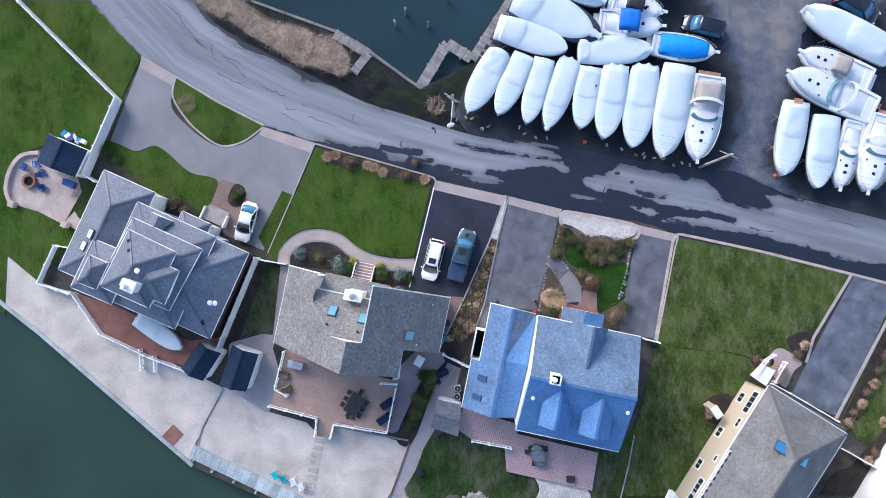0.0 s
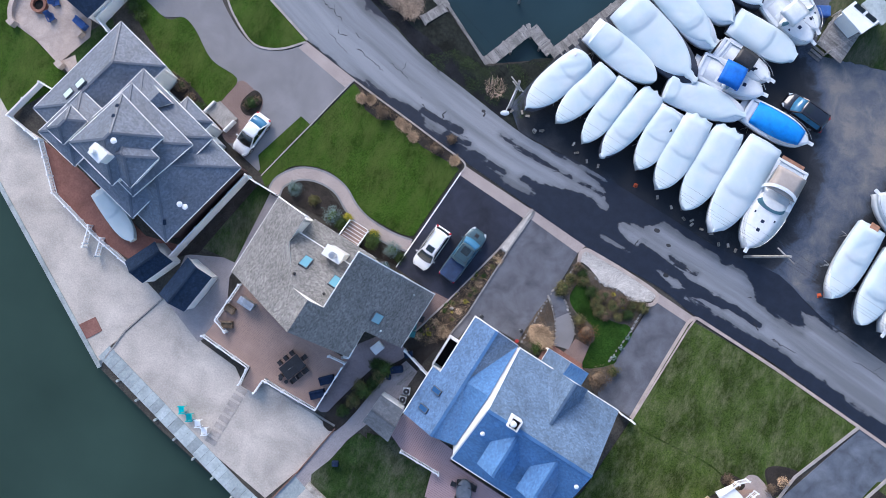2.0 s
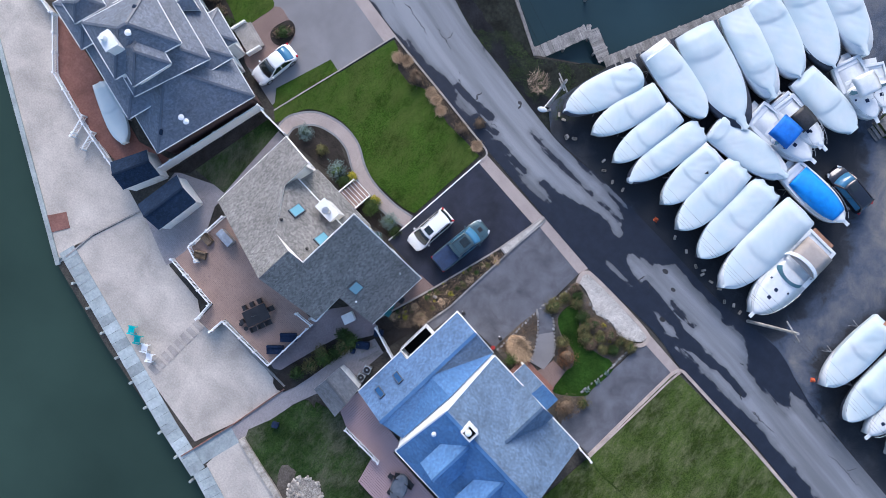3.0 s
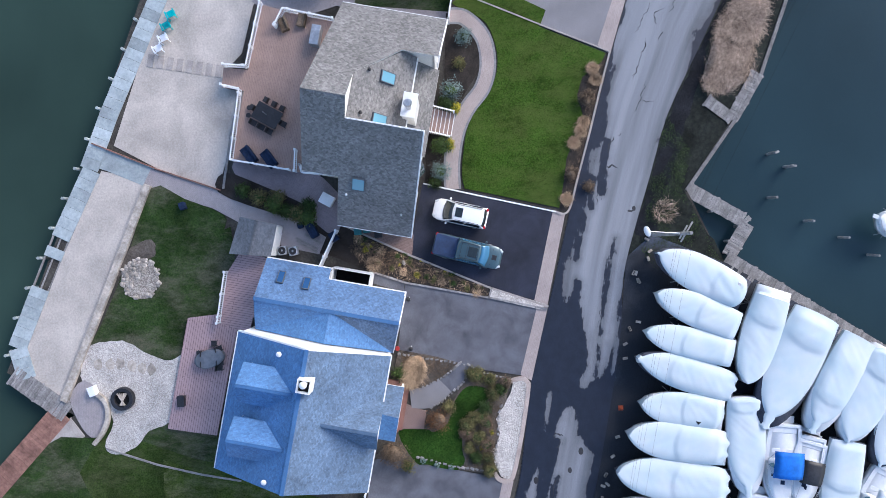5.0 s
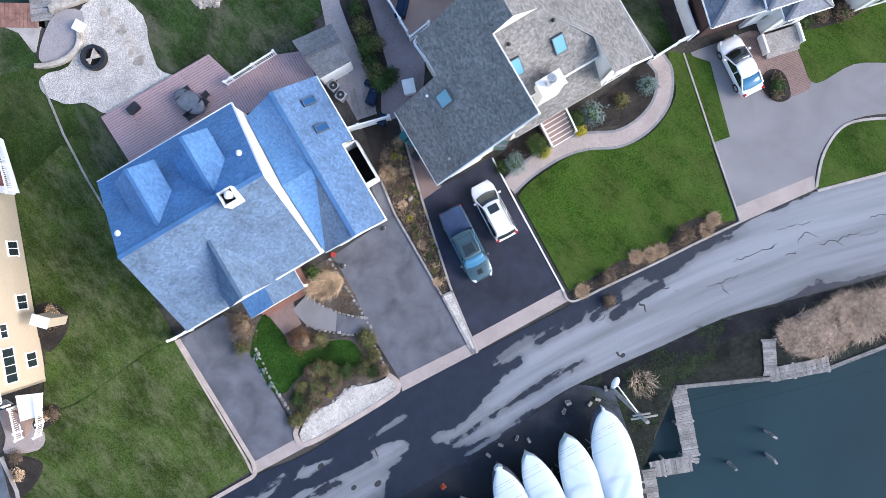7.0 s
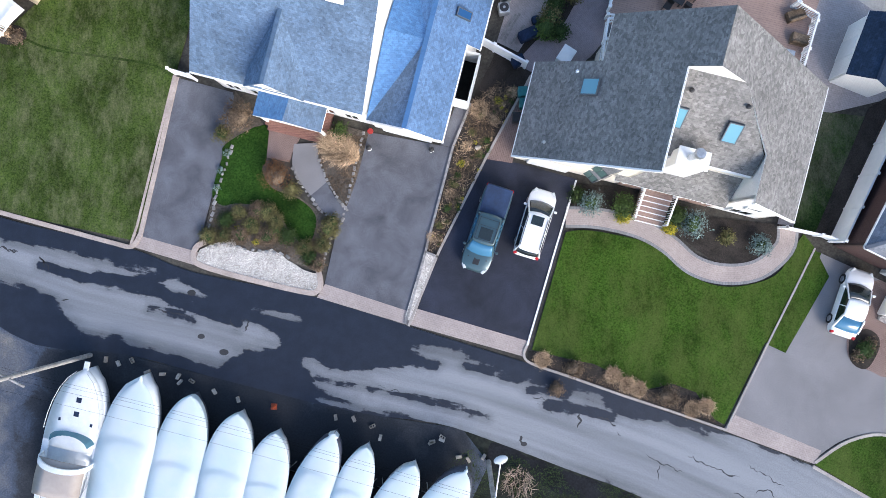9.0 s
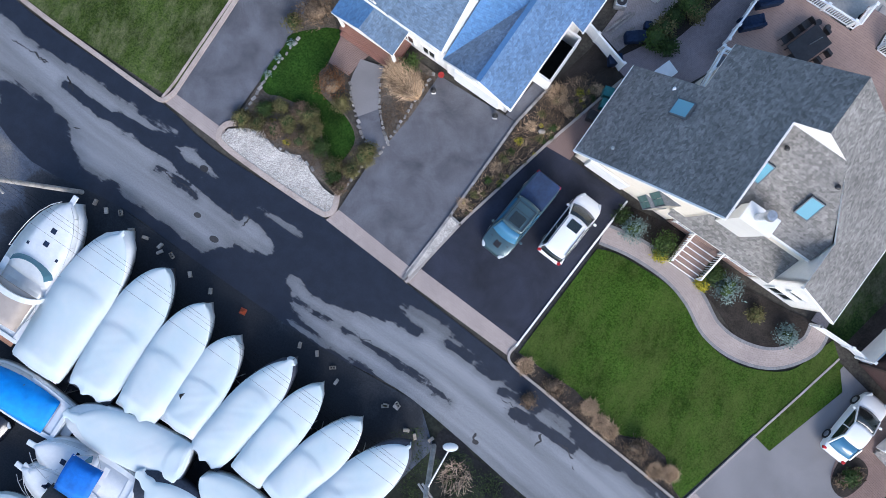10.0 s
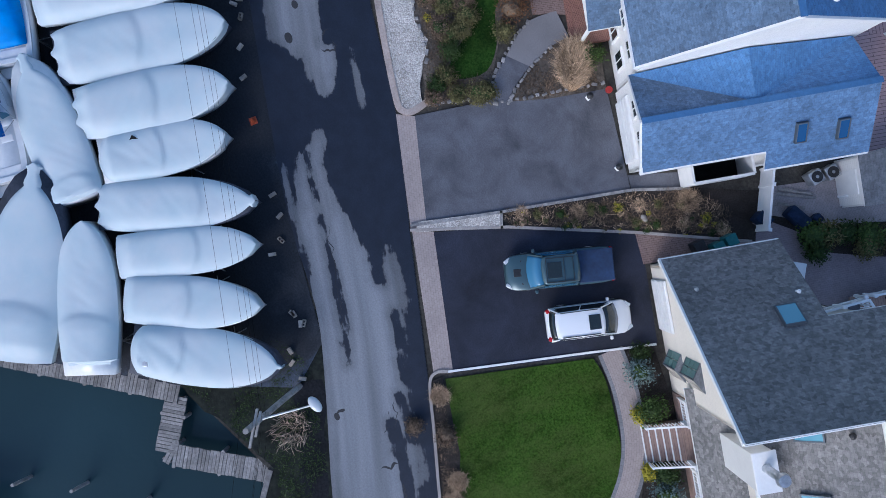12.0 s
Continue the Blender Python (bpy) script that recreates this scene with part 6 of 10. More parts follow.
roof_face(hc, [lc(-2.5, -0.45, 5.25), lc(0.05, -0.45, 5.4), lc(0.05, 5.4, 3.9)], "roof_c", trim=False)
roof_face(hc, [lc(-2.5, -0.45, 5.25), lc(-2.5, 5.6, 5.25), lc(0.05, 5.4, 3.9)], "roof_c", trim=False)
wall_panel(hc, lc(0.3, -5.4), lc(0.3, 5.9), [(0, NE_Z + 0.1), (0.48, TOP - 0.15), (1, SE_Z + 0.05)], "white_siding", thick=-0.18)
wall_panel(hc, lc(10.6, 5.8), lc(10.6, -5.4), [(0, SE_Z), (0.52, TOP - 0.15), (1, NE_Z)], "white_siding")
wall_panel(hc, lc(10.6, -5.4), lc(0.3, -5.4), [(0, NE_Z), (1, NE_Z)], "white_siding")
wall_panel(hc, lc(0.3, 5.8), lc(10.6, 5.8), [(0, SE_Z), (1, SE_Z)], "white_siding")
wall_panel(hc, lc(-0.0, -5.5), lc(-4.5, -5.5), [(0, 3.9), (0.55, 5.0), (1, 3.75)], "white_siding")
wall_panel(hc, lc(-4.5, -5.5), lc(-4.5, -2.6), [(0, 3.7), (1, 3.7)], "white_siding")
wall_panel(hc, lc(-4.5, 0.5), lc(-5.35, 0.5), [(0, 3.5), (1, 3.1)], "white_siding")
wall_panel(hc, lc(-5.35, 0.5), lc(-5.35, 5.3), [(0, 3.2), (1, 3.2)], "white_siding")
wall_panel(hc, lc(-5.35, 5.3), lc(0.2, 5.3), [(0, 3.2), (0.5, 5.0), (1, 3.8)], "white_siding")
# level floor painted near-black for the shade of a deeper entry
bm = bmesh.new()
add_prism(bm, [lc(-5.75, -2.8), lc(-4.5, -2.8), lc(-4.5, 0.4), lc(-5.75, 0.4)], -0.1, 0.05)
part("stairwell_floor", bm, "dark_pit", hc, "floor of the side entry with a pit's shade painted in")
bm = bmesh.new()
for a, b in (((-5.75, -2.8), (-4.6, -2.8)), ((-5.75, -2.8), (-5.75, 0.4)), ((-5.75, 0.4), (-4.6, 0.4))):
    add_beam(bm, (*lc(*a), 1.0), (*lc(*b), 1.0), 0.14, 2.0)
part("entry_wall", bm, "white_trim", hc, "white low wall round the side entry")
ga, gb = lc(-4.5, -5.5), lc(0.0, -5.5)
bm = bmesh.new()
add_box(bm, (*lc(-2.3, -5.56), 1.1), (3.4, 0.1, 2.2), -11.4, 0.01)
for k in range(4):
    add_box(bm, (*lc(-2.3, -5.63), 0.3 + 0.54 * k), (3.3, 0.04, 0.46), -11.4)
part("garage_door", bm, "white_trim", hc, "white panelled garage door")
for s in (1.4, 3.0):
    window_on(hc, ga, gb, s, 2.75, 0.9, 0.7, -1.0, lights=2)
na, nb = lc(10.6, -5.4), lc(0.3, -5.4)
for s, z in ((1.2, 0.9), (2.9, 0.9), (7.6, 0.9), (9.2, 0.9), (7.6, 3.2), (9.2, 3.2), (1.6, 3.2)):
    window_on(hc, na, nb, s, z, 0.95, 1.3, 1.0, lights=2)
bm = bmesh.new()
for a, b in ((lc(0.1, -5.75, NE_Z), lc(0, 0, TOP)), (lc(0, 0, TOP), lc(0.15, 6.2, SE_Z)), (lc(0.1, -5.78, NE_Z), lc(11, -5.78, NE_Z)), (lc(0.2, 6.22, SE_Z), lc(10.95, 6.22, SE_Z)),
             (lc(-4.9, -5.97, 3.75), lc(-2.5, -5.97, 5.2)), (lc(-4.87, -5.9, 3.75), lc(-4.87, 0.3, 3.75)), (lc(-5.72, 0.3, 3.2), lc(-5.72, 5.6, 3.2)), (lc(-2.5, -5.98, 5.2), lc(0, -5.8, 3.9))):
    add_beam(bm, (a[0], a[1], a[2] - 0.1), (b[0], b[1], b[2] - 0.1), 0.12, 0.2)
part("gutter", bm, "white_trim", hc, "white rake boards and gutters")
bm = bmesh.new()
add_beam(bm, lc(0, 0, TOP + 0.03), lc(10.6, 0, TOP + 0.03), 0.3, 0.05)
add_beam(bm, lc(-2.5, -5.95, 5.3), lc(-2.5, 5.6, 5.3), 0.3, 0.05)
part("ridge_cap", bm, "roof_c", hc)


def gable_dormer(parent, e, s_front, z_ridge, z_eave, half, slope, material):
    """A gabled dormer: two slopes that run back into the main roof, cheeks, a gable wall with a window."""
    side = 1 if s_front > 0 else -1
    back = lambda z: side * (TOP - z) / slope
    wall_s = s_front - side * 0.3
    for k in (-1, 1):
        roof_face(parent, [lc(e, back(z_ridge), z_ridge), lc(e, s_front, z_ridge), lc(e + k * half, s_front, z_eave), lc(e + k * half, back(z_eave), z_eave)], material, 0.12, "dormer_roof", False)
        wall_panel(parent, lc(e + k * half * 0.86, back(z_eave) - side * 0.3), lc(e + k * half * 0.86, wall_s), [(0, z_eave + 0.05), (1, z_eave + 0.05)], material, TOP - slope * abs(wall_s) - 0.4, 0.1, "dormer_cheek")
    a, b = lc(e - half * 0.86, wall_s), lc(e + half * 0.86, wall_s)
    wall_panel(parent, a, b, [(0, z_eave + 0.05), (0.5, z_ridge - 0.15), (1, z_eave + 0.05)], "white_siding", TOP - slope * abs(wall_s) - 0.4, 0.1 * side, "dormer_gable")
    window_on(parent, a, b, half * 0.86, TOP - slope * abs(wall_s) + 0.25, half * 0.8, max(0.6, z_eave - (TOP - slope * abs(wall_s)) - 0.4), side, lights=2)
    bm = bmesh.new()
    add_beam(bm, lc(e, back(z_ridge), z_ridge + 0.03), lc(e, s_front, z_ridge + 0.03), 0.24, 0.05)
    part("ridge_cap", bm, material, parent)


gable_dormer(hc, 5.5, -5.95, 8.25, 5.75, 1.85, (TOP - NE_Z) / 5.75, "roof_c_graylit")
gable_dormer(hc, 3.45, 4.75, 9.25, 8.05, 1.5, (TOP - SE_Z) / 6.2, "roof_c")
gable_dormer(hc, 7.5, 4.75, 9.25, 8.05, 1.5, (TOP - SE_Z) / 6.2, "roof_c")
# chimney of the blue-roofed house
bm = bmesh.new()
cc = lc(2.45, -0.35)
for dx, dy, sx, sy in ((0.45, 0, 0.1, 1.0), (-0.45, 0, 0.1, 1.0), (0, 0.45, 0.8, 0.1), (0, -0.45, 0.8, 0.1)):
    p = Vector(cc) + CE * dx + CS * dy
    add_box(bm, (p.x, p.y, 9.75), (sx, sy, 1.5), -11.4)
chc = part("chimney", bm, "white_trim", hc, "white square chimney with a dark open top")
bm = bmesh.new()
add_box(bm, (*cc, 9.6), (0.79, 0.79, 1.0), -11.4)
part("chimney_core", bm, "dark_pit", chc)
bm = bmesh.new()
fc = Vector(cc) - CE * 0.16
add_tube(bm, (fc.x, fc.y, 10.1), (fc.x, fc.y, 10.75), 0.2, 0.2, 14)
add_tube(bm, (fc.x, fc.y, 10.75), (fc.x, fc.y, 10.85), 0.28, 0.12, 14)
part("flue", bm, "white_trim", chc)
for e, s in ((-4.2, 1.9), (-4.35, 4.0)):
    skylight(hc, lc(e, s, z_e(e)), (-CE.x * 0.62, -CE.y * 0.62, 1), CS[:], 0.5, 1.0, "skylight_navy")
for e, s in ((0.9, 2.2), (10.2, 1.6)):
    roof_vent(hc, lc(e, s, z_s(s)), 0.12, 0.2, "white")
# porch: a low gable over brick steps
for k in (-1, 1):
    # west half takes the grayer lit tone, east half the deeper shaded one
    roof_face(hc, [lc(5.05, -5.3, 3.75), lc(5.15, -7.15, 3.75), lc(5.05 + 2.25 * k, -7.15, 2.95), lc(5.05 + 2.25 * k, -5.3, 2.95)], "roof_c" if k > 0 else "roof_c_graylit", name="porch_roof")
    bm = bmesh.new()
    q = lc(5.05 + 2.0 * k, -6.95)
    add_beam(bm, (*q, 0), (*q, 2.9), 0.16, 0.16)
    part("porch_post", bm, "white_trim", hc)
wall_panel(hc, lc(3.0, -7.05), lc(7.1, -7.05), [(0, 2.9), (0.5, 3.6), (1, 2.9)], "white_siding", 2.75, 0.1, "porch_gable")
bm = bmesh.new()
add_prism(bm, [lc(2.9, -5.3), lc(7.2, -5.3), lc(7.2, -7.2), lc(2.9, -7.2)], 0, 0.35, (1, 0))
add_prism(bm, [lc(3.1, -7.2), lc(7.0, -7.2), lc(7.0, -7.5), lc(3.1, -7.5)], 0, 0.18, (1, 0))
part("porch_floor", bm, "paver_red", hc, "red brick porch floor and step")

# -- the slate-roofed house with many hips
ha = thing("house", "large house with layered slate-blue hip roofs", "house")
# wings of the low roof, then the two upper storeys, each a hip of its own: corners, eave, rise, walls from
WINGS = [([(-36.70, 8.35), (-31.03, 5.85), (-35.93, -4.87), (-41.61, -2.41)], 4.5, 1.55, -0.1), ([(-32.61, 4.81), (-24.05, 1.05), (-28.43, -8.74), (-37.01, -5.03)], 5.2, 1.7, -0.1),
         ([(-28.67, 2.79), (-20.87, -0.64), (-25.01, -9.85), (-32.83, -6.44)], 4.2, 2.2, -0.1), ([(-28.12, 3.88), (-24.95, 2.46), (-26.91, -1.89), (-30.07, -0.48)], 4.3, 1.0, -0.1),
         ([(-32.42, 3.01), (-25.05, -0.29), (-28.49, -6.68), (-35.88, -3.40)], 6.5, 1.1, 5.0), ([(-36.92, 0.80), (-32.53, -0.99), (-34.94, -6.07), (-39.33, -4.29)], 6.0, 1.1, 4.2),
         ([(-32.10, 1.70), (-27.13, -0.64), (-29.91, -6.32), (-35.03, -4.10)], 8.0, 1.75, 6.0), ([(-30.60, -0.84), (-26.84, -2.54), (-28.29, -5.95), (-32.05, -4.26)], 8.0, 1.2, 6.0),
         ([(-36.59, -0.91), (-34.60, -1.77), (-35.86, -4.48), (-37.90, -3.69)], 7.3, 0.8, 6.0)]
for c, z0, rise, zb in WINGS:
    hip_roof(ha, c, z0, z0 + rise, "roof_a")
    # one wing's walls are dark red-brown, the others white
    q = block_walls(ha, c, zb, z0 - 0.1, "dark_wall" if z0 == 4.2 else "white_siding")
    if zb < 0 and z0 != 4.2:
        for i in range(4):
            a, b = Vector(q[i]), Vector(q[(i + 1) % 4])
            L = (b - a).length
            for k in range(int(L // 2.4)):
                window_on(ha, a, b, 1.3 + 2.4 * k, 1.0, 1.0, 1.4, 1.0)
# a small gabled dormer on the front slope
AU, AV = Vector((0.914, -0.405)), Vector((-0.405, -0.914))
dm = Vector((-29.9, 2.75))
for s_ in (-1, 1):
    e0, e1, bk = dm + AU * 1.25 * s_ - AV * 0.5, dm - AV * 0.5, dm + AV * 2.4
    roof_face(ha, [(e0.x, e0.y, 5.75), (e1.x, e1.y, 6.5), (bk.x, bk.y, 6.6)], "roof_a", 0.1, "dormer_roof")
wall_panel(ha, dm - AU * 1.15 - AV * 0.4, dm + AU * 1.15 - AV * 0.4, [(0, 5.7), (0.5, 6.35), (1, 5.7)], "white_siding", 5.0, 0.1)
bm = bmesh.new()
CA = (-30.91, -4.0)
add_box(bm, (*CA, 9.3), (1.2, 1.0, 2.0), -24, 0.03)
add_box(bm, (*CA, 10.3), (1.4, 1.2, 0.16), -24, 0.03)
add_box(bm, (CA[0] - 0.55, CA[1] + 0.3, 9.9), (0.7, 0.8, 0.5), -24, 0.04)
add_tube(bm, (CA[0] - 0.3, CA[1], 10.3), (CA[0] - 0.3, CA[1], 10.9), 0.28, 0.2, 12)
part("chimney", bm, "white_trim", ha, "white stucco chimney with a round cap")
for q, z_ in (((-37.31, 1.36), 5.75), ((-38.18, 0.09), 5.5)):
    skylight(ha, (*q, z_), (-AU.x * 0.45, -AU.y * 0.45, 1), AV[:], 1.0, 0.75, "skylight_pale")
for q, z_ in (((-24.46, -5.9), 5.4), ((-23.95, -5.95), 5.3), ((-30.38, -2.5), 9.3)):
    roof_vent(ha, (*q, z_), 0.16, 0.35, "white")
# dark ridge vents let into the ridge caps
for c, z0, rise, t0 in ((WINGS[6][0], 8.0, 1.75, 0.3), (WINGS[6][0], 8.0, 1.75, 0.6), (WINGS[2][0], 4.2, 2.2, 0.3)):
    k_ = 2 if z0 < 5 else 0
    a = Vector((*c[k_], z0 + 0.06))
    cc_ = sum((Vector(p) for p in c), Vector((0, 0))) / 4
    b = Vector((*Vector(c[k_]).lerp(cc_, 0.82), z0 + rise * 0.86 + 0.05))
    bm = bmesh.new()
    add_beam(bm, a.lerp(b, t0), a.lerp(b, t0 + 0.09), 0.3, 0.06)
    part("ridge_vent", bm, "roof_shed", ha, "dark ridge vent")
bm = bmesh.new()
for k in range(3):
    c = Vector((-26.0, 3.5)) - AV * 0.32 * k
    add_box(bm, (c.x, c.y, 0.3 - 0.09 * k), (2.6, 1.3 - 0.2 * k, 0.6 - 0.18 * k), -24, 0.02)
part("front_steps", bm, "gray_wood", ha, "weathered gray front steps")
for sx in (-1, 1):
    bm = bmesh.new()
    c = Vector((-26.0, 3.5)) + AU * 1.4 * sx
    add_box(bm, (c.x, c.y, 0.5), (0.18, 1.5, 0.9), -24, 0.03)
    part("step_wall", bm, "white_trim", ha, "low white side wall of the steps")

# -- the yellow house
hd = thing("house", "long two-storey pale yellow house with gray hip roof", "house")
D0, D1 = (33.36, -13.95), (41.09, -18.79)
dr = (Vector(D1) - Vector(D0))
dn = Vector((dr.y, -dr.x)).normalized()
D2, D3 = Vector(D1) + dn * 16.2, Vector(D0) + dn * 16.2
DC = [D0, D1, tuple(D2), tuple(D3)]
hip_roof(hd, DC, 5.9, 9.0, "roof_d", 5.0)
dq = block_walls(hd, DC, -0.1, 5.8, "yellow_siding", 0.4)
wb, wa = Vector(dq[3]), Vector(dq[0])
LD = (wb - wa).length
for s, z, w_, h_, li in ((LD - 1.9, 3.3, 2.5, 1.3, 4), (LD - 4.4, 3.6, 1.0, 0.8, 2), (LD - 8.8, 3.7, 0.7, 0.6, 1), (LD - 12.3, 3.4, 1.9, 1.2, 3), (LD - 1.9, 0.8, 1.1, 1.2, 2), (LD - 6.3, 0.8, 1.1, 1.2, 2), (LD - 10.4, 0.8, 1.1, 1.2, 2), (1.8, 3.4, 0.9, 1.2, 1)):
    if 0.8 < s < LD:
        window_on(hd, wb, wa, LD - s, z, w_, h_, 1.0, lights=li)
# a row of small panes let into the eave
ed_, ein = Vector(D0) - Vector(D3), Vector((dr.x, dr.y)).normalized()
for k in range(11):
    q = Vector(D3) + ed_.normalized() * (0.8 + 0.74 * k) + ein * 0.3
    ang = math.degrees(math.atan2(ed_.y, ed_.x))
    bm = bmesh.new()
    add_box(bm, (q.x, q.y, 6.0), (0.62, 0.52, 0.2), ang, 0.02)
    fr = part("eave_window", bm, "white_trim", hd, "white-framed pane in the eave")
    bm = bmesh.new()
    add_box(bm, (q.x, q.y, 6.1), (0.46, 0.36, 0.04), ang)
    part("pane", bm, "glass", fr)
for q, w_, h_, gl in (((33.74, -19.78), 1.9, 1.0, "skylight_blue"), ((35.42, -20.81), 1.1, 1.1, "skylight")):
    skylight(hd, (*q, 8.15), (dn.x * -0.3, dn.y * -0.3, 1), dr[:], w_, h_, gl)
bm = bmesh.new()
add_box(bm, (*(29.28, -17.42), 1.25), (1.2, 0.7, 2.6), -57, 0.03)
part("bay", bm, "yellow_siding", hd, "small boxed-out bay")
bm = bmesh.new()
add_box(bm, (*(29.28, -17.42), 2.6), (1.35, 0.85, 0.12), -57, 0.02)
part("bay_roof", bm, "white_trim", hd)


# -- a white neighbour's house seen at the edge
he = thing("house", "white neighbouring house with a pale roof", "house")
EC = [(40.7, -33.5), (49.1, -19.3), (58.0, -24.6), (49.6, -38.8)]
hip_roof(he, EC, 5.9, 8.4, "roof_gray")
eq = block_walls(he, EC, -0.1, 5.8, "white_siding")
for i in (0, 1):
    a, b = Vector(eq[i]), Vector(eq[(i + 1) % 4])
    for x, z, w_ in ((3.0, 3.6, 1.2), (9.3, 3.5, 2.2), (3.2, 0.9, 1.2), (13.0, 0.9, 1.2))[:4 if i == 0 else 1]:
        window_on(he, a, b, x, z, w_, 1.3, -1.0, glass="skylight_blue", lights=3 if w_ > 2 else 2)


# ---- sheds ----
def shed(corners, eave, ridge, roof, label, wall="white_siding"):
    """A small gabled shed over four eave corners; the ridge joins the middles of the first and third side."""
    ob = thing("shed", label, "shed")
    c = [Vector(p) for p in corners]
    a, b = (c[0] + c[1]) / 2, (c[2] + c[3]) / 2
    A, B = (a.x, a.y, ridge), (b.x, b.y, ridge)
    P = [(p.x, p.y, eave) for p in c]
    roof_face(ob, [P[1], P[2], B, A], roof, 0.1)
    roof_face(ob, [P[3], P[0], A, B], roof, 0.1)
    m = sum(c, Vector((0, 0))) / 4
    q = [p + (m - p) * 0.1 for p in c]
    for i in range(4):
        tops = [(0, eave), (0.5, ridge - 0.12), (1, eave)] if i % 2 == 0 else [(0, eave - 0.02), (1, eave - 0.02)]
        wall_panel(ob, q[i], q[(i + 1) % 4], tops, wall, thick=0.1)
    bm = bmesh.new()
    d = (q[2] - q[1])
    p = q[1].lerp(q[2], 0.5)
    ang = math.degrees(math.atan2(d.y, d.x))
    add_box(bm, (p.x, p.y, 1.0), (1.3, 0.3, 1.9), ang, 0.01)
    part("shed_door", bm, "white_trim", ob, "white double door")
    bm = bmesh.new()
    add_beam(bm, (A[0], A[1], ridge + 0.03), (B[0], B[1], ridge + 0.03), 0.2, 0.05)
    part("ridge_cap", bm, roof, ob)
    return ob


shed([(-26.84, -10.42), (-24.44, -11.64), (-26.47, -14.73), (-28.94, -13.34)], 2.3, 3.2, "roof_shed", "small shed with navy shingle roof beside the patio")
shed([(-23.20, -10.70), (-20.26, -11.72), (-21.59, -15.85), (-24.59, -15.08)], 2.3, 3.2, "roof_shed", "white shed with navy shingle roof")
shed([(-44.26, 12.73), (-39.74, 10.83), (-41.17, 7.82), (-45.56, 9.59)], 2.4, 3.4, "roof_shed", "white shed with navy roof by the round patio")
shed([(-1.32, -19.45), (-0.55, -16.41), (2.06, -17.00), (1.70, -20.43)], 2.4, 2.9, "roof_gray", "low white shed with gray roof beside the deck")

# ---- laid-up boats ----
def hull_half(t, w, full=2.6, stern=0.86):
    """Half width at share t from stern (0) to bow (1)."""
    if t < 0.42:
        k = stern + (1 - stern) * math.sin(t / 0.42 * math.pi / 2)
    else:
        q = (t - 0.42) / 0.58
        k = max(0.0, 1 - q ** full) ** 0.62
    return w / 2 * k


def loft(sections, closed=True):
    bm = bmesh.new()
    rings = [[bm.verts.new(p) for p in s] for s in sections]
    n = len(rings[0])
    for a, b in zip(rings, rings[1:]):
        for i in range(n if closed else n - 1):
            j = (i + 1) % n
            bm.faces.new((a[i], a[j], b[j], b[i]))
    if closed:
        bm.faces.new(rings[0][::-1])
        bm.faces.new(rings[-1])
    bmesh.ops.remove_doubles(bm, verts=bm.verts, dist=0.004)
    return bm


def boat_frame(bow, stern):
    a, b = Vector(stern), Vector(bow)
    d = b - a
    return d.length, (a.x, a.y, 0.0), math.degrees(math.atan2(d.y, d.x))


def make_hull(ob, L, w, rail, material="gelcoat"):
    secs = []
    for i in range(15):
        t = i / 14
        x = t * L
        hw = max(hull_half(t, w), 0.02)
        sheer = rail + 0.35 * t * t
        keel = 0.55 + 0.5 * max(0, t - 0.75) * 4 * max(0, t - 0.75) * 2
        secs.append([(x, -hw, sheer), (x, -hw * 0.94, rail * 0.62), (x, -hw * 0.72, rail * 0.45 + keel * 0.3), (x, 0, keel), (x, hw * 0.72, rail * 0.45 + keel * 0.3), (x, hw * 0.94, rail * 0.62), (x, hw, sheer)])
    return part("hull", loft(secs), material, ob, "", True)


def make_stands(ob, L, w, rail):
    for t in (0.2, 0.62):
        for s in (-1, 1):
            bm = bmesh.new()
            x, y = t * L, s * w * 0.36
            add_tube(bm, (x, y, rail * 0.6), (x, y + s * 0.1, 0.0), 0.035, 0.035, 6)
            for k in (-1, 1):
                add_tube(bm, (x, y + s * 0.02, 0.8), (x + 0.35 * k, y + s * 0.35, 0.0), 0.03, 0.03, 6)
            part("jack_stand", bm, "metal", ob)
    bm = bmesh.new()
    for t in (0.15, 0.45, 0.75):
        add_box(bm, (t * L, 0, 0.3), (0.35, 0.5, 0.62), 0, 0.02)
    part("keel_block", bm, "gray_wood", ob)


def ease(a, b, x):
    x = min(1.0, max(0.0, (x - a) / (b - a)))
    return x * x * (3 - 2 * x)


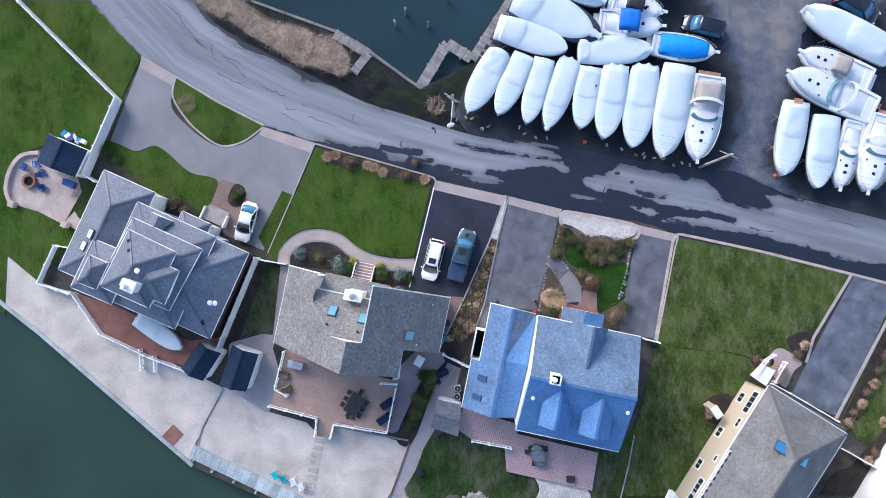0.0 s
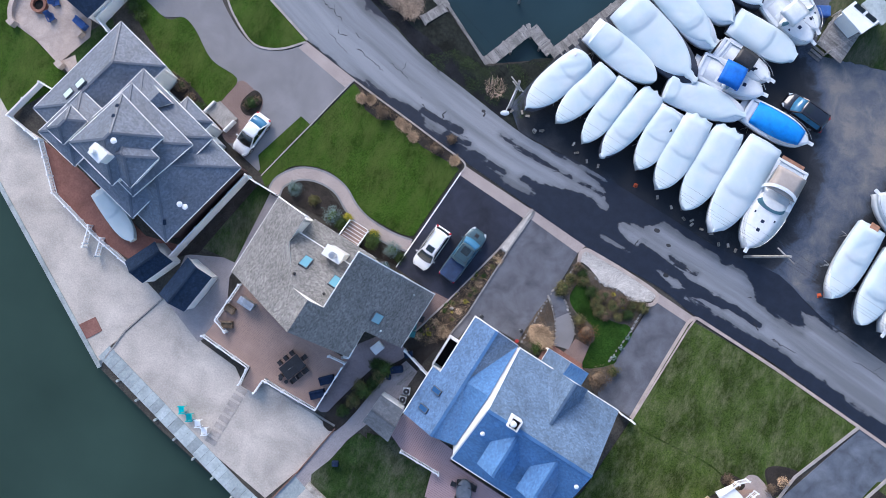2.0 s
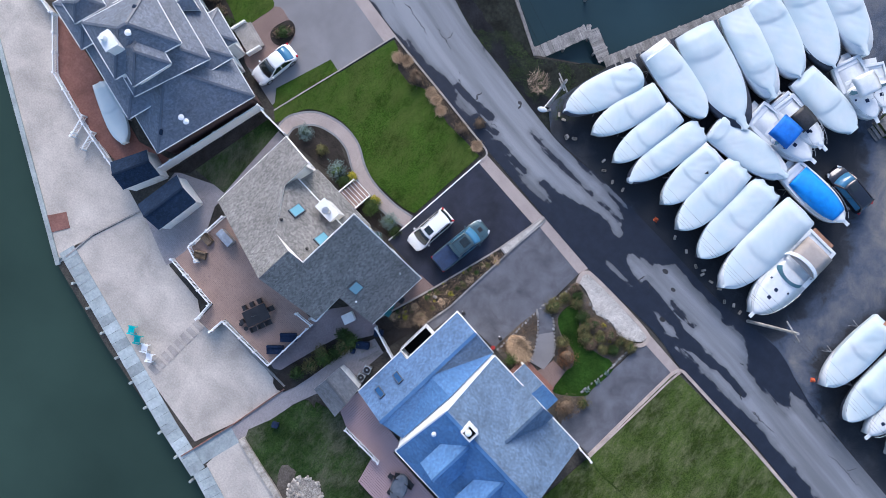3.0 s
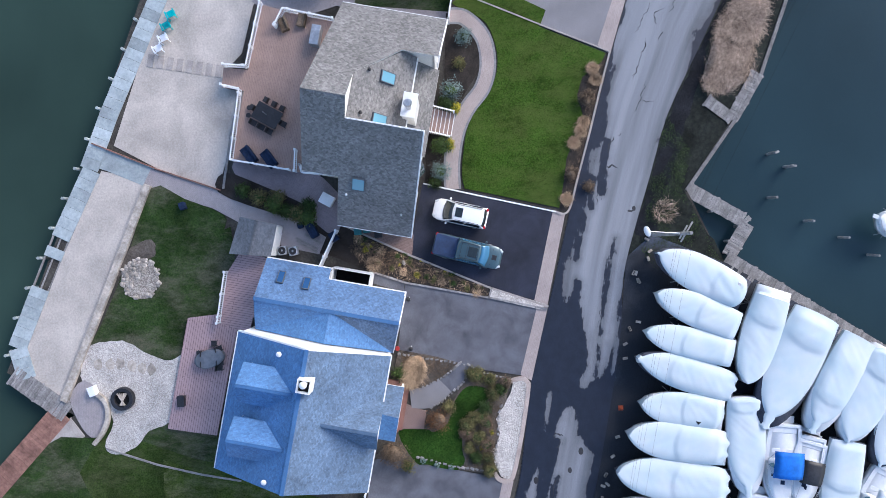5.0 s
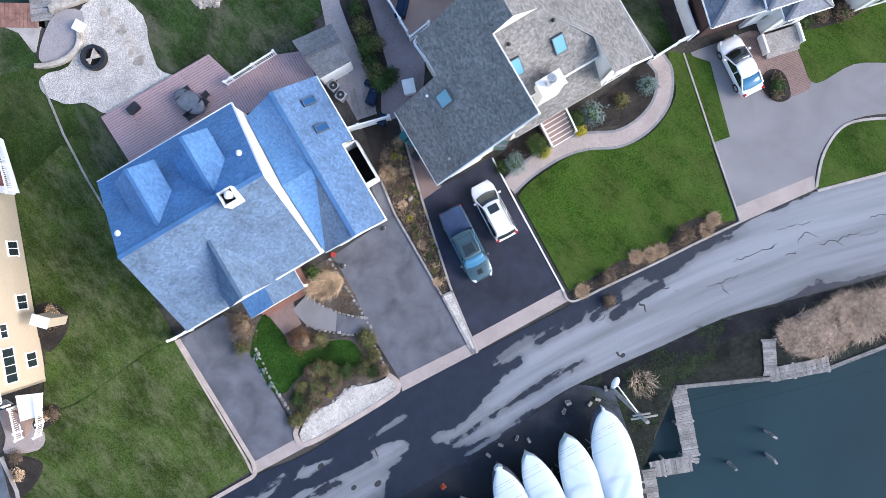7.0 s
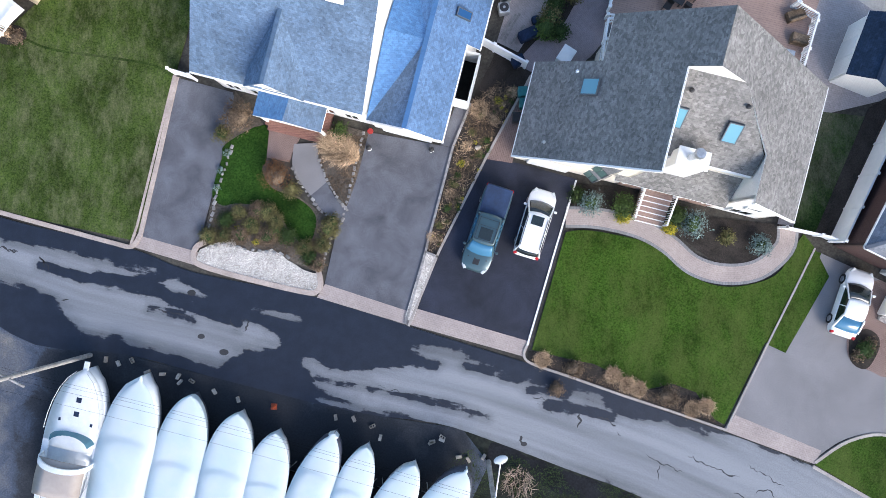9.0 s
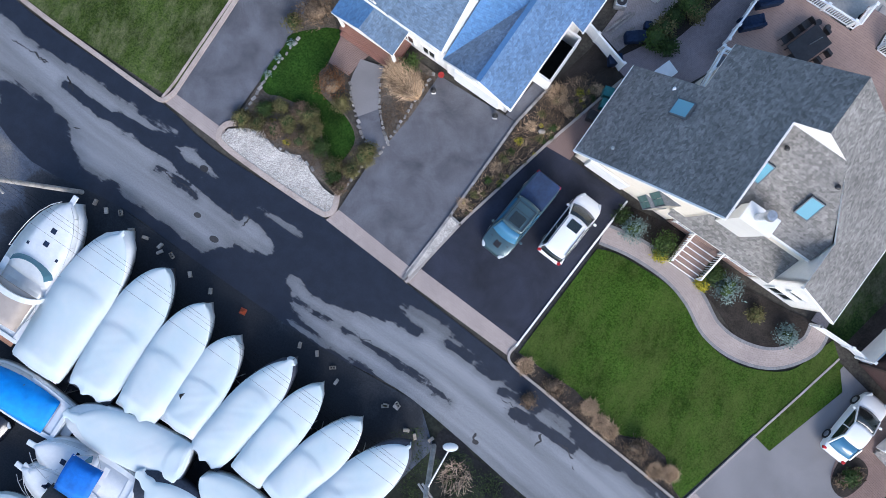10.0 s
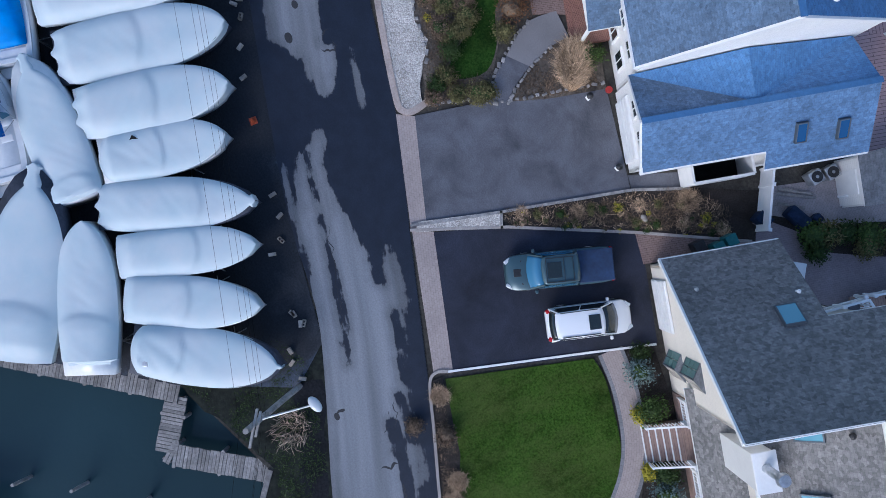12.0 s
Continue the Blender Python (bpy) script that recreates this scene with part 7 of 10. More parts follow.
def wrapped_boat(bow, stern, w, top=3.2, rail=1.9, cabin=(0.1, 0.42), seed=0, bow_kind="point", stern_kind="round", label="boat laid up under white shrink wrap on stands", vent=None):
    """A boat under heat-shrunk film. cabin: the raised part, as shares from the stern. bow_kind: point, pulpit, ears, pinch or blunt; stern_kind: round, square, scallop or step."""
    L, at, rz = boat_frame(bow, stern)
    ob = thing("shrink_wrapped_boat", label, "boat", "laid-up boats in the yard", at, rz)
    make_hull(ob, L, w * 0.97, rail, "hull_blue" if seed % 3 == 0 else "gelcoat")
    rnd = random.Random(seed)
    full, aft = rnd.uniform(2.3, 2.8), {"round": 0.8, "square": 0.9, "scallop": 0.84, "step": 0.86}[stern_kind]
    c0, c1 = cabin
    lean, side = rnd.uniform(-0.22, 0.22), rnd.choice((-1, 1))
    n = 60

    def half(t):
        hw = hull_half(t, w, full, aft)
        if bow_kind == "pinch":
            hw = hull_half(min(t / 0.9, 1.0), w, full, aft)
            hw = max(hw, w * (0.1 + 0.02 * math.cos((t - 0.9) * 60)) * ease(1.005, 0.99, t))
        elif bow_kind == "ears":
            hw = max(hull_half(min(t / 0.98, 1.0), w, full, aft), w * 0.1 * ease(1.0, 0.995, t) + w * 0.03 * ease(0.965, 0.995, t))
        elif bow_kind == "blunt":
            hw = hull_half(min(t, 0.975), w, 3.4, aft)
        elif bow_kind == "pulpit":
            hw = max(hull_half(min(t / 0.97, 1.0), w, full, aft), w * 0.045 * ease(1.004, 0.985, t))
        if stern_kind == "step":
            hw *= 0.78 + 0.22 * ease(0.085, 0.1, t)
        return max(hw, 0.04)

    # the film hangs in flat panels between a few stations and lengthwise battens
    stations = [(0.0, rnd.uniform(0.2, 0.4)), (c0, rnd.uniform(0.8, 1.0)), (c1, rnd.uniform(0.7, 1.0)), (c1 + 0.12, rnd.uniform(0.5, 0.65)), (0.8, rnd.uniform(0.28, 0.42)), (1.0, 0.15)]
    battens = [(0.0, 1.0), (rnd.uniform(0.34, 0.5), rnd.uniform(0.8, 0.92)), (rnd.uniform(0.7, 0.82), rnd.uniform(0.45, 0.6)), (1.0, 0.0)]
    stations.sort()

    def broken(table, x):
        for (a, u), (b, v) in zip(table, table[1:]):
            if x <= b:
                w = min(1.0, max(0.0, (x - a) / max(b - a, 0.001)))
                return u + (v - u) * (0.5 * w + 0.5 * w * w * (3 - 2 * w))
        return table[-1][1]

    def crown(t):
        sheer = rail + 0.3 * t * t
        z = sheer + 0.08 + (top - rail) * 0.24 * broken(stations, t)
        return z - (0.45 * ease(0.1, 0.085, t) if stern_kind == "step" else 0.0)

    spans = (-1.0, -0.97, -0.9, -0.8, -0.7, -0.58, -0.46, -0.34, -0.22, -0.11, 0.0, 0.11, 0.22, 0.34, 0.46, 0.58, 0.7, 0.8, 0.9, 0.97, 1.0)
    secs = []
    for i in range(n + 1):
        t = i / n
        x, hw, top_z, sheer = t * L, half(t), crown(t), rail + 0.3 * t * t
        sec = []
        for q, h in [(-0.93, -0.6), (-1.0, -0.06)] + [(q, None) for q in spans] + [(1.0, -0.06), (0.93, -0.6)]:
            y = q * hw
            xx = x
            near = ease(0.12, 0.0, t)
            if stern_kind == "round":
                xx += near * L * 0.055 * q * q
            elif stern_kind == "scallop":
                xx += near * L * 0.03 * (1.2 * abs(math.sin(q * 4.4 + seed)) - 0.6 + q * q)
            elif stern_kind == "square":
                xx += near * L * 0.012 * q * q
            if h is None:
                k = 0.22 * broken(battens, abs(q)) + 0.78 * (1 - abs(q) ** 4.5)
                z = sheer + (top_z - sheer) * k
                pull = noise.noise((x * 0.5 + seed * 3.1 + y * 0.7 * side, y * 0.3, seed * 1.7))
                fold = noise.noise((x * 1.6 + seed + y * 1.3 * side, y * 0.4, seed * 2.3))
                edge = c1 + 0.02 + 0.07 * (1 - q * q)
                z += 0.08 * ease(edge + 0.02, edge - 0.012, t) * ease(0.0, c0 * 0.8 + 0.03, t) * (1 - abs(q) ** 5)
                z += (0.05 * abs(pull) - 0.03 * abs(fold)) * min(1, hw) * (1 - abs(q) ** 4) * (1.6 - t)
                y += lean * hw * 0.5 * k * ease(1.0, 0.7, t)
            else:
                z = sheer + h
            sec.append((xx, y, z))
        secs.append(sec)
    wr = part("shrink_wrap", loft(secs, True), "wrap", ob, "taut white shrink wrap", True)
    wr.data.set_sharp_from_angle(angle=radians(26))
    if vent:
        t, q, size, mat = vent
        x, y = t * L, q * half(t)
        z = crown(t) * 1.0 - (crown(t) - rail) * abs(q) ** 2.6
        bm = bmesh.new()
        if mat == "dark_pit":
            add_prism(bm, [(x - size, y - size * 0.6), (x + size, y - size * 0.2), (x, y + size * 0.7)], z - 0.4, z + 0.1)
            part("tear", bm, mat, ob, "dark three-cornered tear in the film")
        else:
            add_box(bm, (x, y, z + 0.04), (size, size, 0.14), 0, 0.03)
            part("film_vent", bm, mat, ob, "gray plastic vent in the film")
    make_stands(ob, L, w, rail)
    return ob


def open_boat(bow, stern, w, cover=None, rail=1.75, style="runabout", label="white motor boat on stands", group="laid-up boats in the yard"):
    """An uncovered motor boat: deck, cockpit, windscreen, hatches, rail, and whatever canvas it carries."""
    L, at, rz = boat_frame(bow, stern)
    ob = thing("motor_boat", label, "boat", group, at, rz)
    make_hull(ob, L, w, rail)
    secs = []
    for i in range(13):
        t = 0.42 + 0.575 * i / 12
        hw = max(hull_half(t, w), 0.02) * 0.97
        z = rail + 0.35 * t * t
        secs.append([(t * L, -hw, z), (t * L, -hw * 0.5, z + 0.16), (t * L, 0, z + 0.22), (t * L, hw * 0.5, z + 0.16), (t * L, hw, z), (t * L, 0, z - 0.1)])
    part("foredeck", loft(secs), "gelcoat", ob, "", True)
    for s in (-1, 1):
        secs = []
        for t in (0.0, 0.1, 0.2, 0.32, 0.46):
            y1, y0 = s * hull_half(t, w) * 0.97, s * hull_half(t, w) * 0.76
            secs.append([(t * L, y0, rail + 0.02), (t * L, y0, rail + 0.16), (t * L, y1, rail + 0.12), (t * L, y1, rail)])
        part("side_deck", loft(secs), "gelcoat", ob)
    bm = bmesh.new()
    add_box(bm, (0.12, 0, rail + 0.08), (0.28, w * 0.8, 0.18), 0, 0.03)
    part("transom", bm, "gelcoat", ob)
    bm = bmesh.new()
    add_box(bm, (0.23 * L, 0, rail - 0.45), (0.42 * L, w * 0.72, 0.06))
    part("cockpit_floor", bm, "teak" if style == "tan" else "canvas_tan" if style == "cruiser" else "gelcoat", ob, "cockpit floor")
    for x, y, sx, sy in ((0.07, 0, 0.09, 0.66), (0.33, -0.2, 0.06, 0.22), (0.33, 0.2, 0.06, 0.22)):
        bm = bmesh.new()
        add_box(bm, (x * L, y * w, rail - 0.18), (sx * L, sy * w, 0.47), 0, 0.05)
        part("seat", bm, "gelcoat", ob, "white cockpit seat")
    # raked windscreen
    ws_secs = []
    for k in range(9):
        a = -1.25 + 2.5 * k / 8
        ws_secs.append((0.47 * L + 0.09 * L * math.cos(a), w * 0.4 * math.sin(a)))
    bm = bmesh.new()
    low = [bm.verts.new((x, y, rail + 0.2)) for x, y in ws_secs]
    up = [bm.verts.new((x - 0.25, y * 0.86, rail + 0.62)) for x, y in ws_secs]
    for i in range(8):
        bm.faces.new((low[i], low[i + 1], up[i + 1], up[i]))
    r = bmesh.ops.extrude_face_region(bm, geom=bm.faces[:])
    bmesh.ops.translate(bm, verts=[v for v in r["geom"] if isinstance(v, bmesh.types.BMVert)], vec=(-0.03, 0, 0.01))
    part("windscreen", bm, "screen", ob, "tinted windscreen")
    for t in (0.68, 0.78) if L > 7 else (0.7,):
        bm = bmesh.new()
        add_box(bm, (t * L, 0, rail + 0.35 * t * t + 0.21), (0.34, 0.34, 0.05), 0, 0.02)
        part("hatch", bm, "navy", ob, "dark blue deck hatch")
    for s in (-1, 1):
        bm = bmesh.new()
        add_box(bm, (0.62 * L, s * w * 0.27, rail + 0.28), (0.2, 0.16, 0.04), 0, 0.01)
        part("hatch", bm, "navy", ob, "dark blue deck hatch")
    for s in (-1, 1):
        bm = bmesh.new()
        pts = [(t * L, s * max(hull_half(t, w) * 0.93, 0.05), rail + 0.35 * t * t + 0.5) for t in (0.55, 0.65, 0.75, 0.85, 0.93, 0.985)]
        for a, b in zip(pts, pts[1:]):
            add_tube(bm, a, b, 0.018, 0.018, 6)
        for p in pts[::2]:
            add_tube(bm, p, (p[0], p[1], p[2] - 0.45), 0.014, 0.014, 6)
        part("bow_rail", bm, "metal", ob, "polished bow rail")
    bm = bmesh.new()
    add_box(bm, (L + 0.15, 0, rail + 0.4), (0.7, 0.35, 0.1), 0, 0.03)
    part("bow_pulpit", bm, "gelcoat", ob)
    if cover:
        mat, t0, t1, ww, hgt = cover
        bm = bmesh.new()
        x0, x1 = t0 * L, t1 * L
        secs = []
        for i in range(7):
            x = x0 + (x1 - x0) * i / 6
            hh = rail + hgt - 0.1 * abs(i - 3) / 3
            secs.append([(x, -ww * w / 2, hh - 0.16), (x, -ww * w / 4, hh), (x, 0, hh + 0.05), (x, ww * w / 4, hh), (x, ww * w / 2, hh - 0.16), (x, 0, hh - 0.06)])
        bm.free()
        part("canvas_top", loft(secs), mat, ob, "stretched canvas top", True)
        for s in (-1, 1):
            for x in (x0 + 0.1, x1 - 0.1):
                bm = bmesh.new()
                add_tube(bm, (x, s * ww * w / 2 * 0.95, rail + hgt - 0.2), ((x0 + x1) / 2, s * w * 0.42, rail + 0.1), 0.018, 0.018, 6)
                part("top_strut", bm, "metal", ob)
    bm = bmesh.new()
    add_box(bm, (-0.3, 0, rail - 0.5), (0.6, w * 0.62, 0.09), 0, 0.03)
    part("swim_platform", bm, "teak" if style == "cruiser" else "gelcoat", ob)
    if style == "cruiser":
        secs = []
        for i in range(13):
            a = i * math.pi / 12
            x, y, z = 0.36 * L - 0.5 * math.sin(a), -w * 0.44 * math.cos(a), rail + 0.1 + 1.15 * math.sin(a) ** 0.6
            n_ = Vector((0, -math.cos(a), math.sin(a))) * 0.06
            secs.append([(x - 0.17, y + n_.y, z + n_.z), (x + 0.17, y + n_.y, z + n_.z), (x + 0.17, y - n_.y, z - n_.z), (x - 0.17, y - n_.y, z - n_.z)])
        bm = loft(secs)
        part("radar_arch", bm, "gelcoat", ob, "white radar arch")
    make_stands(ob, L, w, rail)
    return ob


def covered_boat(bow, stern, w, mat, label):
    ob = open_boat(bow, stern, w, None, label=label)
    L = (Vector(bow) - Vector(stern)).length
    secs = []
    for i in range(21):
        t = 0.12 + 0.76 * i / 20
        hw = hull_half(t, w) * 0.84
        z = 1.95 + 0.35 * t * t
        up = 0.75 * math.sin(math.pi * min(1, max(0.05, (t - 0.1) / 0.8))) ** 0.7
        secs.append([(t * L, -hw, z), (t * L, -hw * 0.6, z + up * 0.7), (t * L, 0, z + up), (t * L, hw * 0.6, z + up * 0.7), (t * L, hw, z), (t * L, 0, z - 0.1)])
    part("fitted_cover", loft(secs), mat, ob, "fitted blue canvas cover", True)
    return ob


# the front row along the road, bows to the road: bow and stern, width, height, raised part, bow, stern, vent
ROW = [((2.57, 14.78), (6.37, 21.96), 3.16, 3.4, (0.06, 0.26), "pulpit", "round", (0.12, -0.45, 0.3, "metal")), ((5.96, 14.70), (8.96, 21.32), 2.8, 3.3, (0.08, 0.4), "point", "square", None),
       ((9.09, 13.70), (11.11, 20.87), 2.55, 3.1, (0.12, 0.5), "point", "square", None), ((11.24, 12.95), (13.98, 20.91), 2.9, 3.3, (0.22, 0.58), "ears", "scallop", None),
       ((15.02, 13.13), (16.18, 19.91), 2.9, 3.2, (0.1, 0.42), "point", "round", (0.3, 0.5, 0.34, "dark_pit")), ((17.51, 12.01), (18.92, 20.14), 3.25, 3.5, (0.12, 0.44), "point", "scallop", None),
       ((20.61, 11.02), (22.14, 20.18), 3.5, 3.6, (0.1, 0.42), "point", "scallop", None), ((23.87, 9.91), (25.77, 20.09), 3.9, 4.1, (0.1, 0.5), "pulpit", "square", None)]
for k, (b, s, w_, tp, cab, bk, sk, vn) in enumerate(ROW):
    wrapped_boat(b, s, w_, tp, 1.9 + 0.05 * (k % 3), cab, k, bk, sk, vent=vn)
# the second row, sterns to the basin, and those behind
ROW2 = [((13.53, 21.80), (5.83, 24.50), 3.25, 3.7, (0.1, 0.3), "point", "step", (0.04, 0.4, 0.4, "metal")), ((17.23, 23.03), (7.95, 27.96), 4.3, 4.3, (0.1, 0.2), "pinch", "square", None), ((17.73, 26.88), (10.07, 31.42), 3.3, 3.8, (0.3, 0.6), "pinch", "square", None),
        ((18.54, 29.77), (11.17, 33.90), 3.6, 3.9, (0.06, 0.22), "pulpit", "round", None), ((20.60, 32.27), (12.9, 37.1), 3.75, 3.9, (0.06, 0.2), "pulpit", "square", None), ((22.33, 34.95), (15.4, 39.6), 3.3, 3.6, (0.1, 0.4), "pinch", "square", None),
        ((22.85, 21.62), (14.69, 21.75), 3.2, 3.4, (0.02, 0.06), "pinch", "square", None), ((25.37, 28.67), (18.51, 30.18), 3.15, 3.2, (0.1, 0.5), "blunt", "square", None), ((38.96, 26.12), (48.24, 21.03), 3.65, 4.0, (0.1, 0.4), "pinch", "square", None),
        ((36.74, 7.95), (38.23, 15.98), 3.1, 3.6, (0.1, 0.4), "pulpit", "square", (0.03, 0.0, 0.9, "teak")), ((40.18, 6.55), (41.43, 14.44), 3.15, 3.6, (0.2, 0.55), "point", "square", None)]
for k, (b, s, w_, tp, cab, bk, sk, vn) in enumerate(ROW2):
    wrapped_boat(b, s, w_, tp, 2.0, cab, 20 + k, bk, sk, vent=vn)
open_boat(*[(27.48, 9.66), (29.02, 18.84)], 3.9, ("canvas_tan", 0.1, 0.36, 0.8, 1.05), 1.9, "cruiser", "white cabin cruiser with beige canvas top")
open_boat(*[(23.75, 24.30), (17.03, 25.06)], 3.1, ("canvas_blue", 0.3, 0.62, 0.78, 1.4), label="white fishing boat with a bright blue canvas top")
open_boat(*[(23.90, 25.88), (18.17, 27.33)], 2.6, ("black", 0.3, 0.62, 0.7, 1.3), label="small white boat with a black canvas top")
covered_boat(*[(29.49, 21.39), (22.82, 22.56)], 3.0, "canvas_cyan", "white boat under a fitted sky-blue cover")
open_boat(*[(26.34, 30.80), (21.11, 33.69)], 3.2, ("gelcoat", 0.3, 0.62, 0.7, 1.6), label="white centre-console boat with a hard top")
open_boat(*[(26.43, 32.01), (23.38, 34.97)], 2.2, None, label="small white open boat")
open_boat(*[(38.75, 21.35), (46.14, 18.25)], 3.1, ("canvas_tan", 0.36, 0.58, 0.7, 1.1), 1.8, "tan", "white boat with tan cockpit and small beige top")
open_boat(*[(37.42, 19.10), (46.41, 14.91)], 3.8, None, 1.9, "cruiser", "white sports cruiser with open cockpit")
open_boat(*[(42.67, 6.67), (44.51, 13.82)], 2.5, None, label="narrow white open boat")
open_boat(*[(45.50, 6.25), (47.70, 14.42)], 3.6, None, 1.9, "cruiser", "white sports cruiser with open cockpit")
open_boat(*[(23.43, 25.78), (18.57, 27.32)], 2.9, None, label="white open boat behind the wrapped ones")
open_boat(*[(0.18, 33.63), (1.36, 36.37)], 2.4, None, -0.2 + 1.0, label="white boat afloat at the dock")


# ---- vehicles ----
def sheet(rows, thick):
    """A curved plate through rows of points, thickened downwards."""
    bm = bmesh.new()
    g = [[bm.verts.new(p) for p in r] for r in rows]
    for a, b in zip(g, g[1:]):
        for i in range(len(a) - 1):
            bm.faces.new((a[i], a[i + 1], b[i + 1], b[i]))
    r = bmesh.ops.extrude_face_region(bm, geom=bm.faces[:])
    bmesh.ops.translate(bm, verts=[v for v in r["geom"] if isinstance(v, bmesh.types.BMVert)], vec=(0, 0, -thick))
    return bm


SPAN = [-1, -0.86, -0.5, 0, 0.5, 0.86, 1]


def cross(x, hw, z, bow=0.0, crown=0.05):
    """Seven points across the car: bow pushes the middle forward, crown lifts it."""
    return [(x + bow * (1 - k * k), k * hw, z + crown * (1 - k * k)) for k in SPAN]


def vehicle(name, at, rz, L, W, H, paint, label, kind="suv", glass="car_glass"):
    ob = thing(name, label, "car", at=(*at, 0.012), rz=rz)
    hl = L / 2
    c0, r0, r1, c1 = {"pickup": (-0.155, -0.135, 0.16, 0.28), "sedan": (-0.4, -0.2, 0.03, 0.25), "suv": (-0.455, -0.385, 0.12, 0.29)}[kind]
    c0, r0, r1, c1 = c0 * L, r0 * L, r1 * L, c1 * L
    belt = H * {"pickup": 0.6, "sedan": 0.63, "suv": 0.58}[kind]
    tail = belt if kind != "sedan" else belt * 0.98
    secs = []
    for x, z0, z1, k in ((-hl, 0.45, tail * 0.72, 0.74), (-hl + 0.06, 0.36, tail * 0.86, 0.84), (-hl + 0.22, 0.28, tail * 0.97, 0.93), (-hl + 0.6, 0.26, tail, 0.985), (-hl * 0.3, 0.26, belt, 1.0), (hl * 0.2, 0.26, belt, 1.0), (c1 - 0.05, 0.26, belt, 0.995),
                         ((c1 + hl) / 2, 0.26, belt * 0.95, 0.975), (hl - 0.4, 0.28, belt * 0.87, 0.93), (hl - 0.16, 0.3, belt * 0.78, 0.83), (hl - 0.04, 0.34, belt * 0.66, 0.68), (hl, 0.42, belt * 0.55, 0.52)):
        h = W / 2 * k
        m_ = z0 + (z1 - z0) * 0.6
        secs.append([(x, -h * 0.94, z0), (x, -h, m_), (x, -h * 0.965, z1 - 0.05), (x, -h * 0.86, z1), (x, -h * 0.4, z1 + 0.035), (x, 0, z1 + 0.045), (x, h * 0.4, z1 + 0.035), (x, h * 0.86, z1), (x, h * 0.965, z1 - 0.05), (x, h, m_), (x, h * 0.94, z0)])
    body = part("body", loft(secs), paint, ob, "", True)
    body.data.set_sharp_from_angle(angle=radians(40))
    hb_, hr = W * 0.455, W * 0.375
    # cabin core, glass and roof
    part("cabin", loft([[(x, -y, belt - 0.05), (x, -y1, z), (x, y1, z), (x, y, belt - 0.05)] for x, z, y, y1 in ((c0 + 0.06, belt, hb_ - 0.06, hb_ - 0.08), (r0 + 0.03, H - 0.09, hb_ - 0.06, hr - 0.04), (r1 - 0.03, H - 0.09, hb_ - 0.06, hr - 0.04), (c1 - 0.08, belt, hb_ - 0.06, hb_ - 0.08))]), "black", ob, "dark car interior")
    part("windscreen", sheet([cross(c1, hb_ * 0.96, belt + 0.035, 0.16), cross((c1 + r1) / 2 + 0.02, (hb_ + hr) / 2 * 0.95, (belt + H) / 2 + 0.03, 0.13), cross(r1, hr * 0.93, H - 0.035, 0.1)], 0.03), glass if kind != "sedan" else "car_glass", ob, "dark raked windscreen", True)
    part("rear_window", sheet([cross(r0, hr * 0.92, H - 0.045, -0.05), cross(c0, hb_ * 0.9, belt + 0.04, -0.08)], 0.03), "car_glass_blue" if kind == "sedan" else glass, ob, "tinted rear window", True)
    for s in (-1, 1):
        part("side_window", sheet([[(x, s * hb_ * 1.03, belt + 0.02) for x in (c0 + 0.3, c0 * 0.3, c1 * 0.4, c1 - 0.3)], [(x, s * hr * 1.05, H - 0.07) for x in (r0 + 0.12, r0 * 0.4, r1 * 0.4, r1 - 0.1)]], 0.03), glass, ob, "dark side window")
    roof = part("roof", sheet([cross(r0 - 0.1, hr * 0.94, H - 0.06, -0.06), cross(r0 + 0.12, hr, H - 0.005, -0.04), cross((r0 + r1) / 2, hr * 1.03, H + 0.02), cross(r1 - 0.15, hr, H + 0.005, 0.04), cross(r1 + 0.04, hr * 0.95, H - 0.025, 0.1)], 0.05), paint, ob, "", True)
    for s in (-1, 1):
        for xa, xb, t_ in ((c1 - 0.02, r1, 0.07), (c0 + 0.02, r0, 0.16), ((c0 + c1) / 2, (r0 + r1) / 2, 0.07)):
            bm = bmesh.new()
            add_beam(bm, (xa, s * hb_, belt), (xb, s * hr, H - 0.02), 0.07, t_)
            part("pillar", bm, paint, ob)
    if kind != "sedan":
        sx = {"suv": r1 - 0.42, "pickup": r1 - 0.55}[kind]
        bm = bmesh.new()
        add_box(bm, (sx, 0, H + 0.068), (0.62 if kind == "suv" else 0.75, W * 0.42, 0.03), 0, 0.012)
        part("sunroof", bm, "car_glass", roof, "dark glass sunroof")
    for s in (-1, 1):
        bm = bmesh.new()
        add_box(bm, (c1 - 0.3, s * (W / 2 + 0.1), belt + 0.08), (0.16, 0.2, 0.15), 0, 0.04)
        part("mirror", bm, paint, ob)
        bm = bmesh.new()
        add_box(bm, (hl - 0.2, s * W * 0.345, belt * 0.77), (0.42, 0.2, 0.12), s * -32, 0.045)
        part("headlight", bm, "lamp_clear", ob)
        bm = bmesh.new()
        add_box(bm, (-hl + 0.13, s * W * 0.4, tail * 0.86), (0.2, 0.24, 0.2), s * 22, 0.05)
        part("tail_light", bm, "lamp_red", ob)
        for x in (-0.3 * L, 0.3 * L):
            bm = bmesh.new()
            add_tube(bm, (x, s * (W / 2 - 0.2), 0.34), (x, s * (W / 2 + 0.015), 0.34), 0.34, 0.34, 20)
            wheel = part("wheel", bm, "rubber", ob)
            bm = bmesh.new()
            add_tube(bm, (x, s * (W / 2), 0.34), (x, s * (W / 2 + 0.03), 0.34), 0.22, 0.2, 14)
            part("rim", bm, "alloy", wheel)
